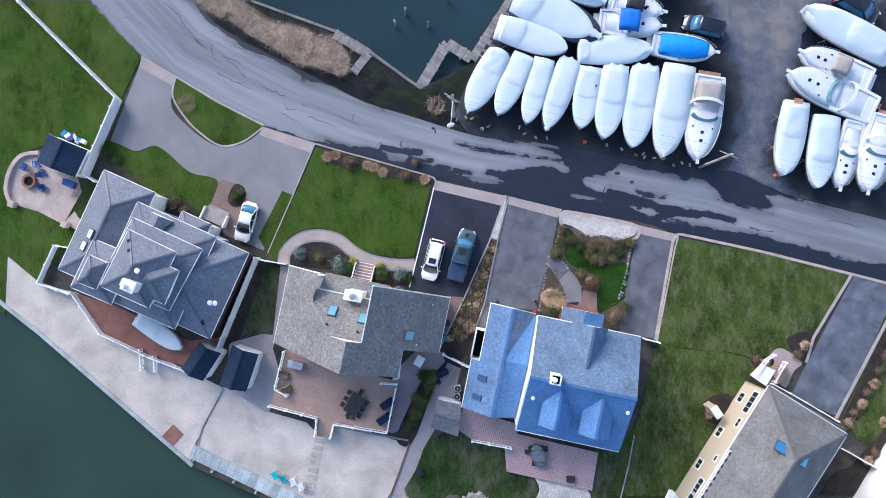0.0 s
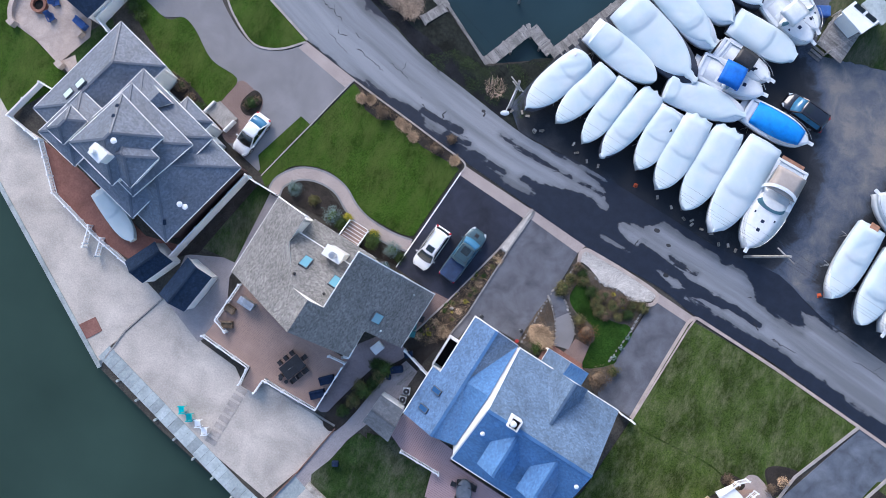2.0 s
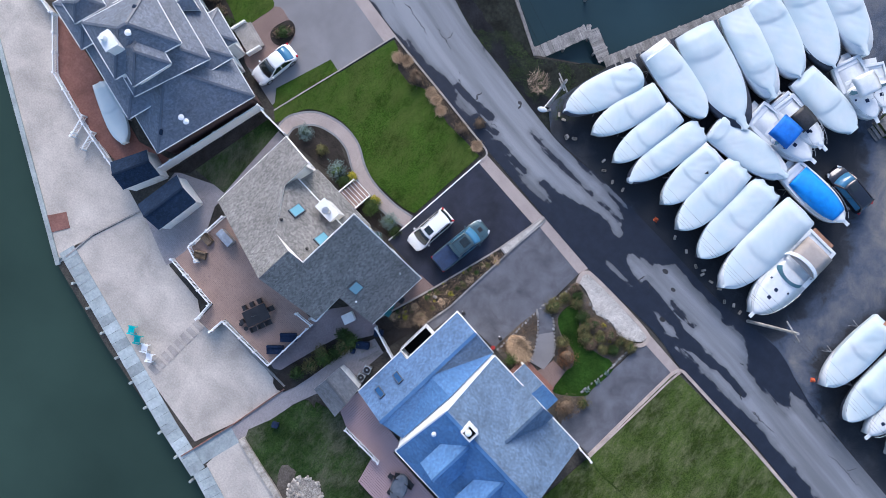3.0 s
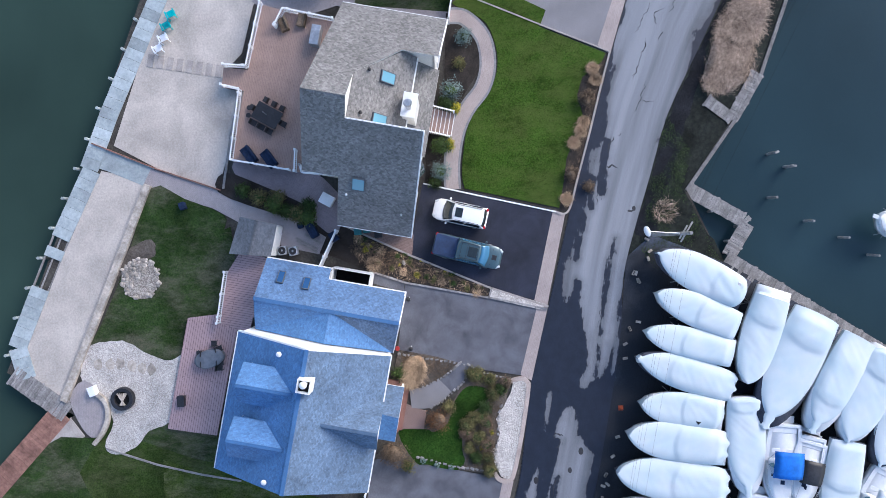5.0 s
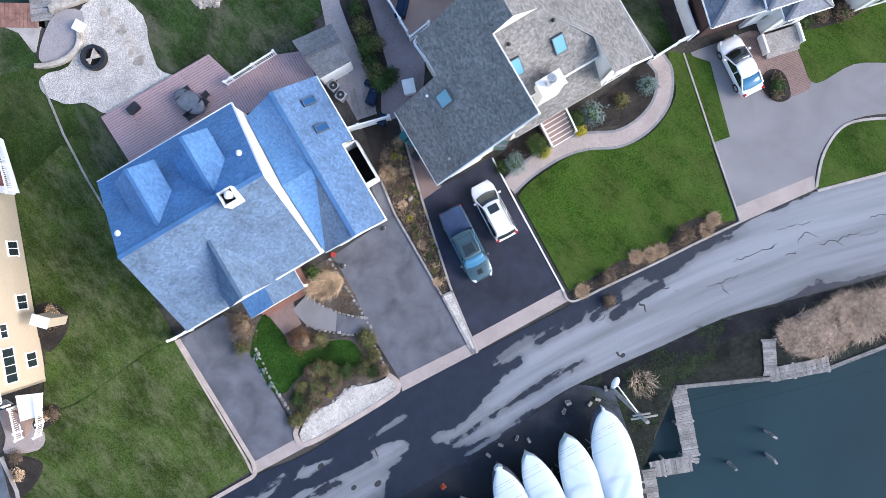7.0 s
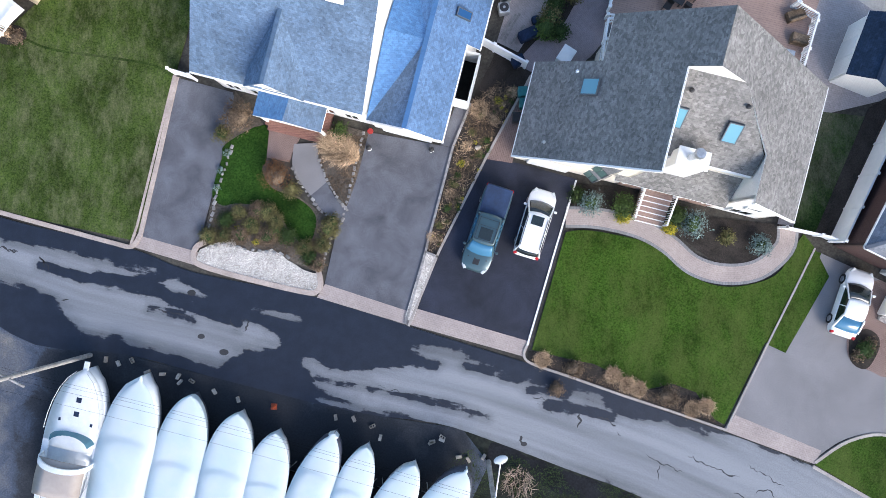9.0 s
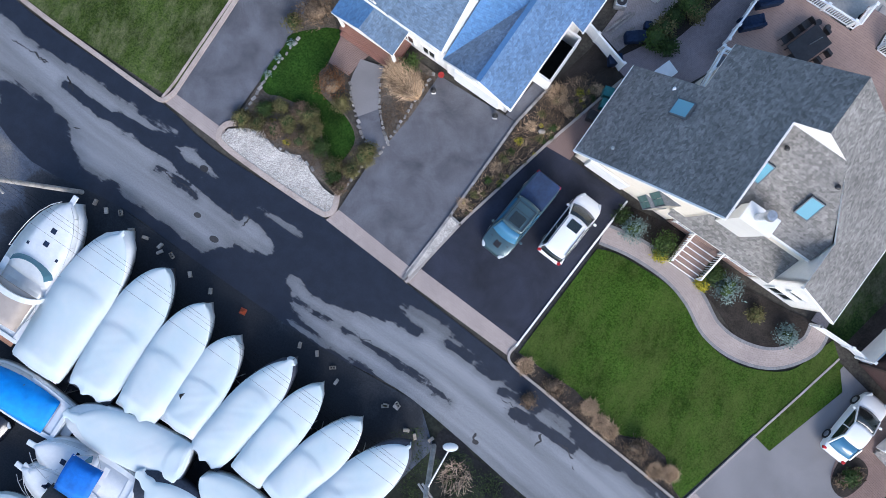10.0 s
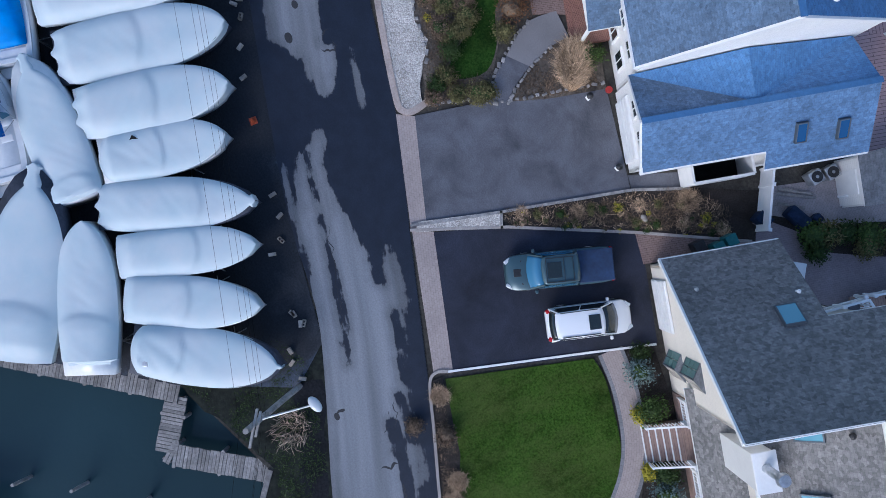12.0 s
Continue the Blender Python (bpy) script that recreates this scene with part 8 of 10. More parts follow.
    if kind == "pickup":
        bm = bmesh.new()
        add_box(bm, (-0.325 * L, 0, belt + 0.07), (0.325 * L, W * 0.87, 0.1), 0, 0.04)
        part("bed_cover", bm, "bed_navy", ob, "dark navy soft cover over the truck bed")
        bm = bmesh.new()
        add_box(bm, (0.375 * L, 0, belt * 0.95 + 0.03), (0.55, 0.42, 0.06), 0, 0.02)
        part("hood_scoop", bm, "black", ob)
        for s in (-1, 1):
            bm = bmesh.new()
            add_box(bm, (0.32 * L, s * 0.55, belt * 0.96 + 0.01), (0.4, 0.16, 0.04), s * 10, 0.01)
            part("hood_vent", bm, "black", ob)
        bm = bmesh.new()
        for x in (r0 + 0.2, r1 - 1.05, r1 - 0.1):
            add_beam(bm, (x, -hr * 0.85, H + 0.1), (x, hr * 0.85, H + 0.1), 0.025, 0.025)
        for s in (-1, 1):
            add_beam(bm, (r0 + 0.15, s * hr * 0.85, H + 0.09), (r1 - 0.1, s * hr * 0.85, H + 0.09), 0.04, 0.05)
        part("roof_rack", bm, "black", ob)
    if kind == "suv":
        for s in (-1, 1):
            bm = bmesh.new()
            add_beam(bm, (r0 + 0.15, s * hr * 0.93, H + 0.05), (r1 - 0.2, s * hr * 0.93, H + 0.05), 0.04, 0.05)
            part("roof_rail", bm, "black", ob)
    return ob


def heading(a, b):
    return math.degrees(math.atan2(b[1] - a[1], b[0] - a[0]))


def mid(a, b):
    return ((a[0] + b[0]) / 2, (a[1] + b[1]) / 2)


CARS = [("car", [(-0.63, 0.89), (-1.70, -3.42)], 4.65, 1.88, 1.65, "car_white", "white SUV parked on the dark asphalt drive", "suv", "car_glass"),
        ("pickup_truck", [(1.25, -3.62), (2.83, 2.12)], 5.9, 2.0, 1.9, "car_teal", "slate-teal pickup truck with a navy bed cover", "pickup", "car_glass_blue"),
        ("car", [(-21.75, 4.93), (-22.86, 0.96)], 4.6, 1.85, 1.45, "car_white", "white sedan with blue-tinted rear glass", "sedan", "car_glass"),
        ("car", [(31.06, 23.94), (26.32, 25.22)], 4.8, 1.9, 1.75, "car_black", "glossy black SUV in the boat yard", "suv", "car_glass_blue"),
        ("car", [(42.71, 28.16), (47.81, 25.00)], 5.2, 2.0, 1.85, "car_black", "black vehicle between the boats", "suv", "car_glass_blue")]
for nm, (a, b), L, W, H, paint, lab, kd, gl in CARS:
    vehicle(nm, mid(a, b), heading(a, b), L, W, H, paint, lab, kd, gl)

# ---- docks, bulkheads, walkways ----
PLANK = shared_piece("plank", (0.185, 1.3, 0.06), 0.008, "gray_wood")


def plank_dock(pts, width, z, label, step=0.2):
    ob = thing("dock", label, "dock", at=(0, 0, 0))
    bm = bmesh.new()
    for s in (-0.38, 0.38):
        for a, b in zip(pts, pts[1:]):
            d = (Vector(b) - Vector(a)).normalized()
            k = Vector((-d.y, d.x)) * s * width
            add_beam(bm, (a[0] + k.x, a[1] + k.y, z - 0.12), (b[0] + k.x, b[1] + k.y, z - 0.12), 0.12, 0.18)
    part("stringer", bm, "gray_wood", ob)
    rnd = random.Random(3)
    for x, y, h in along_line(pts, step):
        piece("plank", PLANK, pose(x + rnd.uniform(-0.02, 0.02), y, z + rnd.uniform(-0.008, 0.01), 0, 0, h + rnd.uniform(-0.5, 0.5)) @ Matrix.Diagonal((1, width / 1.3 * rnd.uniform(0.985, 1.015), 1, 1)), ob)
    for x, y, h in along_line(pts, 2.6):
        for s in (-0.5, 0.5):
            bm = bmesh.new()
            add_tube(bm, (x + s * width * -math.sin(radians(h)), y + s * width * math.cos(radians(h)), -3.0), (x + s * width * -math.sin(radians(h)), y + s * width * math.cos(radians(h)), z + 0.02), 0.12, 0.11, 8)
            part("pile", bm, "pole", ob)
    return ob


plank_dock([(-2.70, 18.41), (-0.00, 22.92), (0.40, 23.27), (3.09, 21.58)], 1.25, -0.2, "zigzag dock of weathered gray planks")
plank_dock([(3.29, 21.39), (11.90, 34.86)] + [(32, 62)], 1.3, -0.05, "long weathered plank dock along the basin")
plank_dock([(-8.70, 22.13), (-10.36, 20.02)], 1.0, 0.02, "short plank landing in the reeds")
plank_dock([(-12.45, 24.42), (-8.57, 22.13)], 1.1, 0.02, "weathered plank walk on the basin's edge")
band("timber_bulkhead", [(-22.21, 28.39), (-18.29, 26.93), (-11.81, 24.54), (-8.58, 22.46), (-2.66, 18.12)], 0.3, -2.0, 0.05, "gray_wood", "weathered timber bulkhead of the basin", "bulkhead")
band("timber_bulkhead", [(3.38, 21.72), (11.78, 35.04)] + [(33, 64)], 0.25, -2.0, -0.12, "gray_wood", "weathered timber bulkhead of the basin", "bulkhead")
band("bulkhead", [(-95, 31)] + [(-50.61, -6.71), (-46.59, -9.71), (-28.41, -24.68)], 0.45, -2.2, 0.12, "bulkhead", "pale green-gray bulkhead along the beach", "bulkhead")
# pale boardwalk on the bay side, in boards that lie across
WALK = [(-28.20, -23.20), (-19.50, -27.15), (-10.63, -31.17)] + [(-6.01, -32.99)]
bw = thing("boardwalk", "pale gray boardwalk along the bulkhead", "boardwalk")
W2 = [(-5.39, -33.01), (0.06, -35.68), (2.91, -36.90), (9.24, -39.57)] + [(11.9, -38.8)]
WB = shared_piece("board", (0.9, 1.6, 0.06), 0.01, "walkway")
rnd = random.Random(8)
skip = [(0.77, -36.14), (2.70, -37.03), (1.87, -36.65), (3.62, -37.37)]
for x, y, h in along_line(WALK, 0.92) + along_line(W2, 0.92):
    near = min((Vector((x, y)) - Vector(q)).length for q in skip)
    if near < 0.75 and rnd.random() < 0.75:
        continue
    piece("board", WB, pose(x, y, 0.06 + rnd.uniform(-0.008, 0.012), 0, 0, h + rnd.uniform(-0.6, 0.6)), bw)
for pts in (WALK, W2):
    for a, b in zip(pts, pts[1:]):
        d = (Vector(b) - Vector(a)).normalized()
        for s in (-0.7, 0, 0.7):
            bm = bmesh.new()
            add_beam(bm, (a[0] - d.y * s, a[1] + d.x * s, -0.06), (b[0] - d.y * s, b[1] + d.x * s, -0.06), 0.12, 0.16)
            part("stringer", bm, "gray_wood", bw)
band("bulkhead", [p for p in WALK], 0.35, -2.2, -0.1, "bulkhead", "bulkhead under the boardwalk", "bulkhead")
pile_group = "mooring piles along the bulkhead"
for x, y, h in along_line(WALK + W2[1:], 2.75):
    bm = bmesh.new()
    k = Vector((math.sin(radians(h)), -math.cos(radians(h)))) * 0.95
    add_tube(bm, (0, 0, -3.2), (0, 0, 0.5), 0.15, 0.13, 10)
    p = part("pile", bm, "bulkhead")
    p.name = "piling"
    p.matrix_basis = pose(x + k.x, y + k.y, 0)
    tagged(p, "weathered pale timber pile standing in the water", "piling", pile_group)
plank_dock([(11.6, -40.0), (15.0, -35.4)], 1.7, 0.06, "pale plank landing at the bulkhead's corner")
bw2 = thing("boardwalk", "brown plank boardwalk along the shore", "boardwalk")
BR = shared_piece("board", (0.28, 1.9, 0.06), 0.01, "brown_wood")
for x, y, h in along_line([(15.0, -36.0), (24.0, -44.3)], 0.3):
    piece("board", BR, pose(x, y, 0.05, 0, 0, h), bw2)
# free piles in the basin
for q in [(-5.84, 25.70), (-4.59, 27.13), (-1.97, 25.49), (0.12, 28.55), (1.61, 31.48), (3.21, 33.96)] + [(-4.63, 26.93), (-5.77, 25.52), (-2.00, 25.49)]:
    bm = bmesh.new()
    add_tube(bm, (0, 0, -3.2), (0.16, 0.1, 0.5), 0.13, 0.1, 10)
    p = part("piling", bm, "pole")
    p.matrix_basis = pose(q[0], q[1], 0)
    tagged(p, "leaning weathered mooring pile in dark water", "piling", "mooring piles in the basin")


# ---- decks, rails, fences ----
BALUSTER = {}


def railing(pts, z, h=0.95, label="white vinyl railing with square balusters", name="railing", gap=0.16):
    ob = thing(name, label, "railing", at=(0, 0, 0))
    for x, y, hd in along_line(pts, 1.9) + [(*pts[-1], 0.0)]:
        bm = bmesh.new()
        add_box(bm, (x, y, z + h / 2 + 0.04), (0.13, 0.13, h + 0.08), hd)
        add_box(bm, (x, y, z + h + 0.12), (0.2, 0.2, 0.06), hd, 0.01)
        part("post", bm, "white", ob)
    for a, b in zip(pts, pts[1:]):
        bm = bmesh.new()
        add_beam(bm, (*a, z + h), (*b, z + h), 0.11, 0.08)
        part("top_rail", bm, "white", ob)
        bm = bmesh.new()
        add_beam(bm, (*a, z + 0.12), (*b, z + 0.12), 0.06, 0.06)
        part("bottom_rail", bm, "white", ob)
    me = BALUSTER.setdefault(h, None) or shared_piece("baluster", (0.045, 0.045, h - 0.12), 0, "white")
    BALUSTER[h] = me
    for x, y, hd in along_line(pts, gap):
        piece("baluster", me, pose(x, y, z + h / 2 + 0.05, 0, 0, hd), ob)
    return ob


def fence(pts, h=1.8, label="tall white vinyl privacy fence", z=0.0):
    ob = thing("fence", label, "fence")
    for a, b in zip(pts, pts[1:]):
        bm = bmesh.new()
        add_beam(bm, (*a, z + h / 2), (*b, z + h / 2), 0.05, h - 0.1)
        part("panel", bm, "white", ob)
        bm = bmesh.new()
        add_beam(bm, (*a, z + h - 0.04), (*b, z + h - 0.04), 0.12, 0.1)
        part("top_rail", bm, "white", ob)
    for x, y, hd in along_line(pts, 2.4) + [(*pts[-1], 0.0)]:
        bm = bmesh.new()
        add_box(bm, (x, y, z + h / 2 + 0.05), (0.14, 0.14, h + 0.1), hd)
        add_box(bm, (x, y, z + h + 0.13), (0.2, 0.2, 0.06), hd, 0.015)
        part("post", bm, "white", ob)
    return ob


fence([(-75, 52)] + [(-49.27, 28.67), (-37.13, 16.94), (-40.82, 8.26)], 1.8, "tall white vinyl fence round the lawn")
fence([(-20.95, -1.1), (-25.4, -11.95)], 2.0, "tall white vinyl fence between two houses")
fence([(-22.16, -0.72), (-20.41, -1.36), (-17.51, -1.85)], 1.2, "low white vinyl fence across the side yard")
fence([(-40.82, 8.26), (-39.29, 7.41)], 1.8, "white fence panel by the shed")
fence([(-44.38, 0.23), (-46.29, -4.04), (-42.58, -5.31)], 1.0, "low white fence by the beach")
fence([(-44.38, 0.23), (-42.66, -0.02)], 1.0, "low white fence by the lawn")
railing([(-42.32, -5.17), (-38.97, -9.77), (-33.26, -12.40), (-29.08, -13.89)], 0.06, 0.95, "white railing along the red patio")
railing([(-34.37, -11.52), (-34.15, -13.75)], 0.0, 0.9, "short white stair railing to the beach")
railing([(-32.74, -12.27), (-32.58, -14.18)], 0.0, 0.9, "short white stair railing to the beach")
fence([(0.01, -11.73), (3.03, -13.21)], 1.6, "white gate fence between the two houses")
fence([(22.15, -9.86), (23.57, -10.22)], 1.5, "short white fence at the house corner")
fence([(43.62, -21.76), (46.96, -23.67)], 1.2, "low white fence by the neighbour")
# tan deck
DB = [(-17.69, -11.40), (-18.72, -15.66), (-19.34, -17.67), (-13.83, -18.91), (-14.06, -20.97), (-12.42, -21.19), (-12.06, -19.32), (-6.16, -20.49), (-5.06, -14.77), (-11.35, -13.40)]
dk = thing("deck", "raised tan composite deck behind the gray house", "deck")
bm = bmesh.new()
add_prism(bm, DB, 0.72, 0.86, (BU.x, BU.y))
part("decking", bm, "deck_b", dk)
# solid dark block fills in the shade below the tan deck
bm = bmesh.new()
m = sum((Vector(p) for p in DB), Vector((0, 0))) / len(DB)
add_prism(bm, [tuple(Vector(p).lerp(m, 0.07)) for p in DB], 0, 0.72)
part("under_deck_shade", bm, "dark_pit", dk, "dark block standing for the shade under the deck")
railing([(-17.69, -11.52), (-18.66, -15.66), (-17.26, -16.40)], 0.86)
railing([(-19.28, -17.54), (-13.95, -18.85), (-14.13, -20.72)], 0.86)
railing([(-12.43, -20.94), (-12.06, -19.45), (-6.16, -20.36), (-5.18, -15.52)], 0.86)
railing([(-5.06, -15.02), (-6.82, -14.91)], 0.86)
dc = thing("deck", "mauve composite deck beside the blue-roofed house", "deck")
bm = bmesh.new()
add_prism(bm, [(7.07, -24.72), (16.45, -26.67), (17.13, -22.50), (6.65, -20.21)], 0.28, 0.42, (CE.x, CE.y))
part("decking", bm, "deck_c", dc)
bm = bmesh.new()
add_prism(bm, [(3.22, -21.20), (7.50, -21.94), (8.61, -19.55), (2.22, -17.73), (1.32, -19.91)], 0.3, 0.45, (CS.x, CS.y))
part("decking", bm, "deck_c", dc)
# the mauve deck's shade underneath, as a solid dark block
bm = bmesh.new()
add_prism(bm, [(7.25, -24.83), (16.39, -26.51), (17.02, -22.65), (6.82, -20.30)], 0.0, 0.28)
part("under_deck_shade", bm, "dark_pit", dc)
railing([(3.22, -21.20), (7.50, -21.94)], 0.42)
# porch rails of the gray house
railing([lb(7.7, 0.42), lb(9.0, 0.42)], 0.9, 0.85, "white porch railing beside the steps")
railing([lb(11.15, 0.42), lb(13.4, 0.42)], 0.9, 0.85, "white porch railing beside the steps")
for u in (9.0, 11.15):
    sr = thing("stair_rail", "white sloping stair railing of the front steps", "railing")
    for v, z in ((0.35, 0.85), (-1.6, 0.1)):
        bm = bmesh.new()
        add_beam(bm, lb(u, v, z - 0.1), lb(u, v, z + 0.95), 0.12, 0.12)
        part("post", bm, "white", sr)
    bm = bmesh.new()
    add_beam(bm, lb(u, 0.35, 1.72), lb(u, -1.6, 0.97), 0.1, 0.08)
    part("top_rail", bm, "white", sr)
    for k in range(1, 12):
        bm = bmesh.new()
        v = 0.35 - 1.95 * k / 12
        add_beam(bm, lb(u, v, 0.85 - 0.75 * k / 12), lb(u, v, 1.7 - 0.75 * k / 12), 0.04, 0.04)
        part("baluster", bm, "white", sr)
# balcony frame on the south side of the gray house
railing([(-4.29, -10.76), (-4.63, -13.94), (-5.22, -14.06)], 3.2, 0.9, "white balcony railing on the gray house")
bm = bmesh.new()
add_prism(bm, [(-5.72, -10.65), (-4.29, -10.88), (-4.63, -13.94), (-5.93, -13.71)], 3.0, 3.2)
tagged(part("balcony", bm, "drive_old"), "small gray roof balcony of the gray house", "balcony", kind="structure")
# entry deck of the yellow house
dd = thing("deck", "white-railed entry deck of the yellow house", "deck")
bm = bmesh.new()
add_prism(bm, [(33.16, -13.58), (34.82, -14.76), (35.83, -13.07), (34.36, -12.36)], 1.6, 1.75, (0.8, -0.5))
part("decking", bm, "white", dd)
for k in range(6):
    bm = bmesh.new()
    a, b = Vector((35.94, -13.75)), Vector((37.87, -12.93))
    c = a.lerp(b, k / 6)
    add_box(bm, (c.x, c.y, 0.8 - 0.13 * k), (0.4, 1.6, 1.6 - 0.26 * k), 22)
    part("step", bm, "deck_b", dd)
railing([(33.84, -13.60), (35.04, -11.90), (35.75, -11.41)], 1.0, 0.9, "white stair railing of the yellow house")
railing([(35.74, -14.30), (36.94, -12.19)], 1.0, 0.9, "white stair railing of the yellow house")
bm = bmesh.new()
add_prism(bm, [(23.65, -32.10), (22.77, -29.78), (24.52, -25.93), (26.20, -27.42), (27.07, -29.50)], 1.56, 1.7, (0.5, 0.86))
part("deck_edge", bm, "white", dd, "white deck frame")
bm = bmesh.new()
add_prism(bm, [(24.44, -31.03), (23.35, -29.75), (24.73, -26.82), (25.98, -28.02)], 1.62, 1.73, (0.5, 0.86))
part("decking", bm, "deck_a", dd, "red-brown deck boards")
railing([(22.89, -29.65), (24.75, -26.05)], 1.75, 0.9, "white deck railing of the yellow house")
railing([(23.74, -31.48), (26.41, -28.34)], 1.72, 0.9, "white deck railing of the yellow house")
bm = bmesh.new()
add_prism(bm, [(34.62, -14.11), (36.83, -15.56), (41.17, -18.16), (42.32, -18.73), (42.61, -19.20), (34.79, -14.70)], 2.8, 2.95)
tagged(part("porch_roof", bm, "roof_gray"), "narrow gray roof ledge over the drive", "roof ledge", kind="structure")
railing([(34.80, -14.22), (36.95, -15.38), (41.46, -18.04)], 2.95, 0.6, "low white rail on the roof ledge")


# ---- poles, wires, lamps ----
def pole(base, top, r, label):
    ob = thing("utility_pole", label, "pole")
    bm = bmesh.new()
    add_tube(bm, (*base, -0.2), top, r, r * 0.75, 12)
    part("shaft", bm, "pole", ob)
    return ob


LB = (1.08, 14.91)
up = pole(LB, (LB[0] + 0.1, LB[1] + 0.1, 9.6), 0.17, "weathered wooden utility pole with a lamp arm")
HEAD = (0.95, 12.36, 7.9)
bm = bmesh.new()
add_tube(bm, (LB[0] + 0.08, LB[1] + 0.08, 7.6), HEAD, 0.05, 0.04, 8)
arm = part("lamp_arm", bm, "metal", up)
bm = bmesh.new()
bmesh.ops.create_uvsphere(bm, u_segments=14, v_segments=8, radius=0.32, matrix=pose(*HEAD, 0, 0, 20) @ Matrix.Diagonal((1.3, 0.75, 0.45, 1)))
part("lamp_head", bm, "lamp_clear", arm, "pale street-lamp head")
bm = bmesh.new()
for z, l in ((8.9, 0.9), (8.2, 0.6)):
    add_beam(bm, (LB[0] - l * 0.8, LB[1] + l * 0.5, z), (LB[0] + l * 0.8, LB[1] - l * 0.5, z), 0.1, 0.12)
part("crossarm", bm, "pole", up)
LB2 = (28.45, 9.15)
up2 = pole(LB2, (LB2[0] + 0.05, LB2[1] - 0.05, 9.4), 0.16, "weathered wooden utility pole by the yard gate")
bm = bmesh.new()
add_beam(bm, (LB2[0] - 0.9, LB2[1] + 0.4, 8.6), (LB2[0] + 0.9, LB2[1] - 0.4, 8.6), 0.1, 0.12)
part("crossarm", bm, "pole", up2)
far = Vector((-38, 36))
wires = thing("cables", "sagging dark overhead cables between poles", "cable")
for k, (z, off) in enumerate(((8.9, 0.6), (8.9, -0.6), (8.2, 0.1), (7.6, 0.0))):
    for a, b in ((Vector(LB), Vector(LB2)), (Vector(LB2), Vector((62, 2))), (Vector(LB), far)):
        d = (b - a).normalized()
        n_ = Vector((-d.y, d.x)) * off
        secs = []
        for i in range(17):
            t = i / 16
            q = a.lerp(b, t) + n_
            zz = z - 2.4 * t * (1 - t)
            secs.append([(q.x - d.y * 0.006 * cx, q.y + d.x * 0.006 * cx, zz + 0.006 * cz) for cx, cz in ((-1, 0), (0, -1), (1, 0), (0, 1))])
        part("cable", loft(secs), "wire", wires)


# ---- plants ----
LEAF = {}


def leaf_clump(bm, c, r, n, size, rnd, flat=0.75, up=0.3):
    for _ in range(n):
        d = Vector((rnd.gauss(0, 1), rnd.gauss(0, 1), rnd.gauss(0, 1)))
        d.normalize()
        if d.z < -0.2:
            d.z *= -0.5
        k = r * rnd.uniform(0.5, 1.08) * (1 + 0.45 * noise.noise(d * 2.2 + Vector(c)))
        p = Vector(c) + Vector((d.x * k, d.y * k, d.z * k * flat))
        a = Vector((rnd.gauss(0, 1), rnd.gauss(0, 1), rnd.gauss(0, 0.6))).normalized()
        b = d.cross(a)
        if b.length < 0.1:
            continue
        b.normalize()
        s = size * rnd.uniform(0.6, 1.3)
        v = [bm.verts.new(p + a * s + d * s * up), bm.verts.new(p + b * s * 0.5), bm.verts.new(p - a * s * 0.6), bm.verts.new(p - b * s * 0.5)]
        bm.faces.new(v)


def shrub(c, r, leaves, label, seed, n=420, size=0.09, h=0.75, core="leaf_dark", name="shrub", group=""):
    ob = thing(name, label, "shrub", group, (c[0], c[1], 0.0))
    rnd = random.Random(seed)
    bm = bmesh.new()
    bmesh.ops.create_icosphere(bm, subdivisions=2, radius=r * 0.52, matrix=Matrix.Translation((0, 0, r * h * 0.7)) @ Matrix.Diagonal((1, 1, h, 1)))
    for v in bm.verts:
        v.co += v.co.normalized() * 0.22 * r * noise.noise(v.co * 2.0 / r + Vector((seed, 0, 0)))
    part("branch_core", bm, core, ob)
    bm = bmesh.new()
    leaf_clump(bm, (0, 0, r * h * 0.7), r * 0.95, n, size, rnd, h)
    for _ in range(5):
        a = rnd.uniform(0, 6.28)
        leaf_clump(bm, (math.cos(a) * r * 0.5, math.sin(a) * r * 0.5, r * h * rnd.uniform(0.5, 0.9)), r * 0.5, n // 6, size, rnd, 0.9)
    part("foliage", bm, leaves, ob)
    return ob


def grass_tuft(c, r, n, length, material, label, seed, name="grass_clump", lean=0.7, group="", sweep=0.55, drift=(0.75, 0.4), stretch=1.0):
    ob = thing(name, label, "grass", group, (c[0], c[1], 0.0))
    rnd = random.Random(seed)
    bm = bmesh.new()
    for _ in range(n):
        a, q = rnd.uniform(0, 6.28), r * 0.7 * rnd.random() ** 0.5
        p = Vector((math.cos(a) * q, math.sin(a) * q, 0))
        g = Vector((*drift, 0)).normalized()
        p += g * p.dot(g) * (stretch - 1)
        a2 = a + rnd.gauss(0, 1.3)
        d = (Vector((math.cos(a2), math.sin(a2), 0)) + Vector((*drift, 0)) * sweep).normalized()
        L = length * rnd.uniform(0.6, 1.2)
        s = Vector((-d.y, d.x, 0)) * (0.007 if length < 0.8 else 0.012)
        L *= rnd.choice((0.5, 0.8, 1.0))
        m_ = p + d * L * lean * 0.3 + Vector((0, 0, L * 0.7))
        e = p + d * L * lean * 0.75 + Vector((rnd.gauss(0, 0.12), rnd.gauss(0, 0.12), L * rnd.uniform(0.5, 0.95)))
        v = [bm.verts.new(p - s), bm.verts.new(p + s), bm.verts.new(m_ + s), bm.verts.new(m_ - s), bm.verts.new(e)]
        bm.faces.new(v[:4])
        bm.faces.new((v[3], v[2], v[4]))
    part("leafage", bm, material, ob)
    return ob


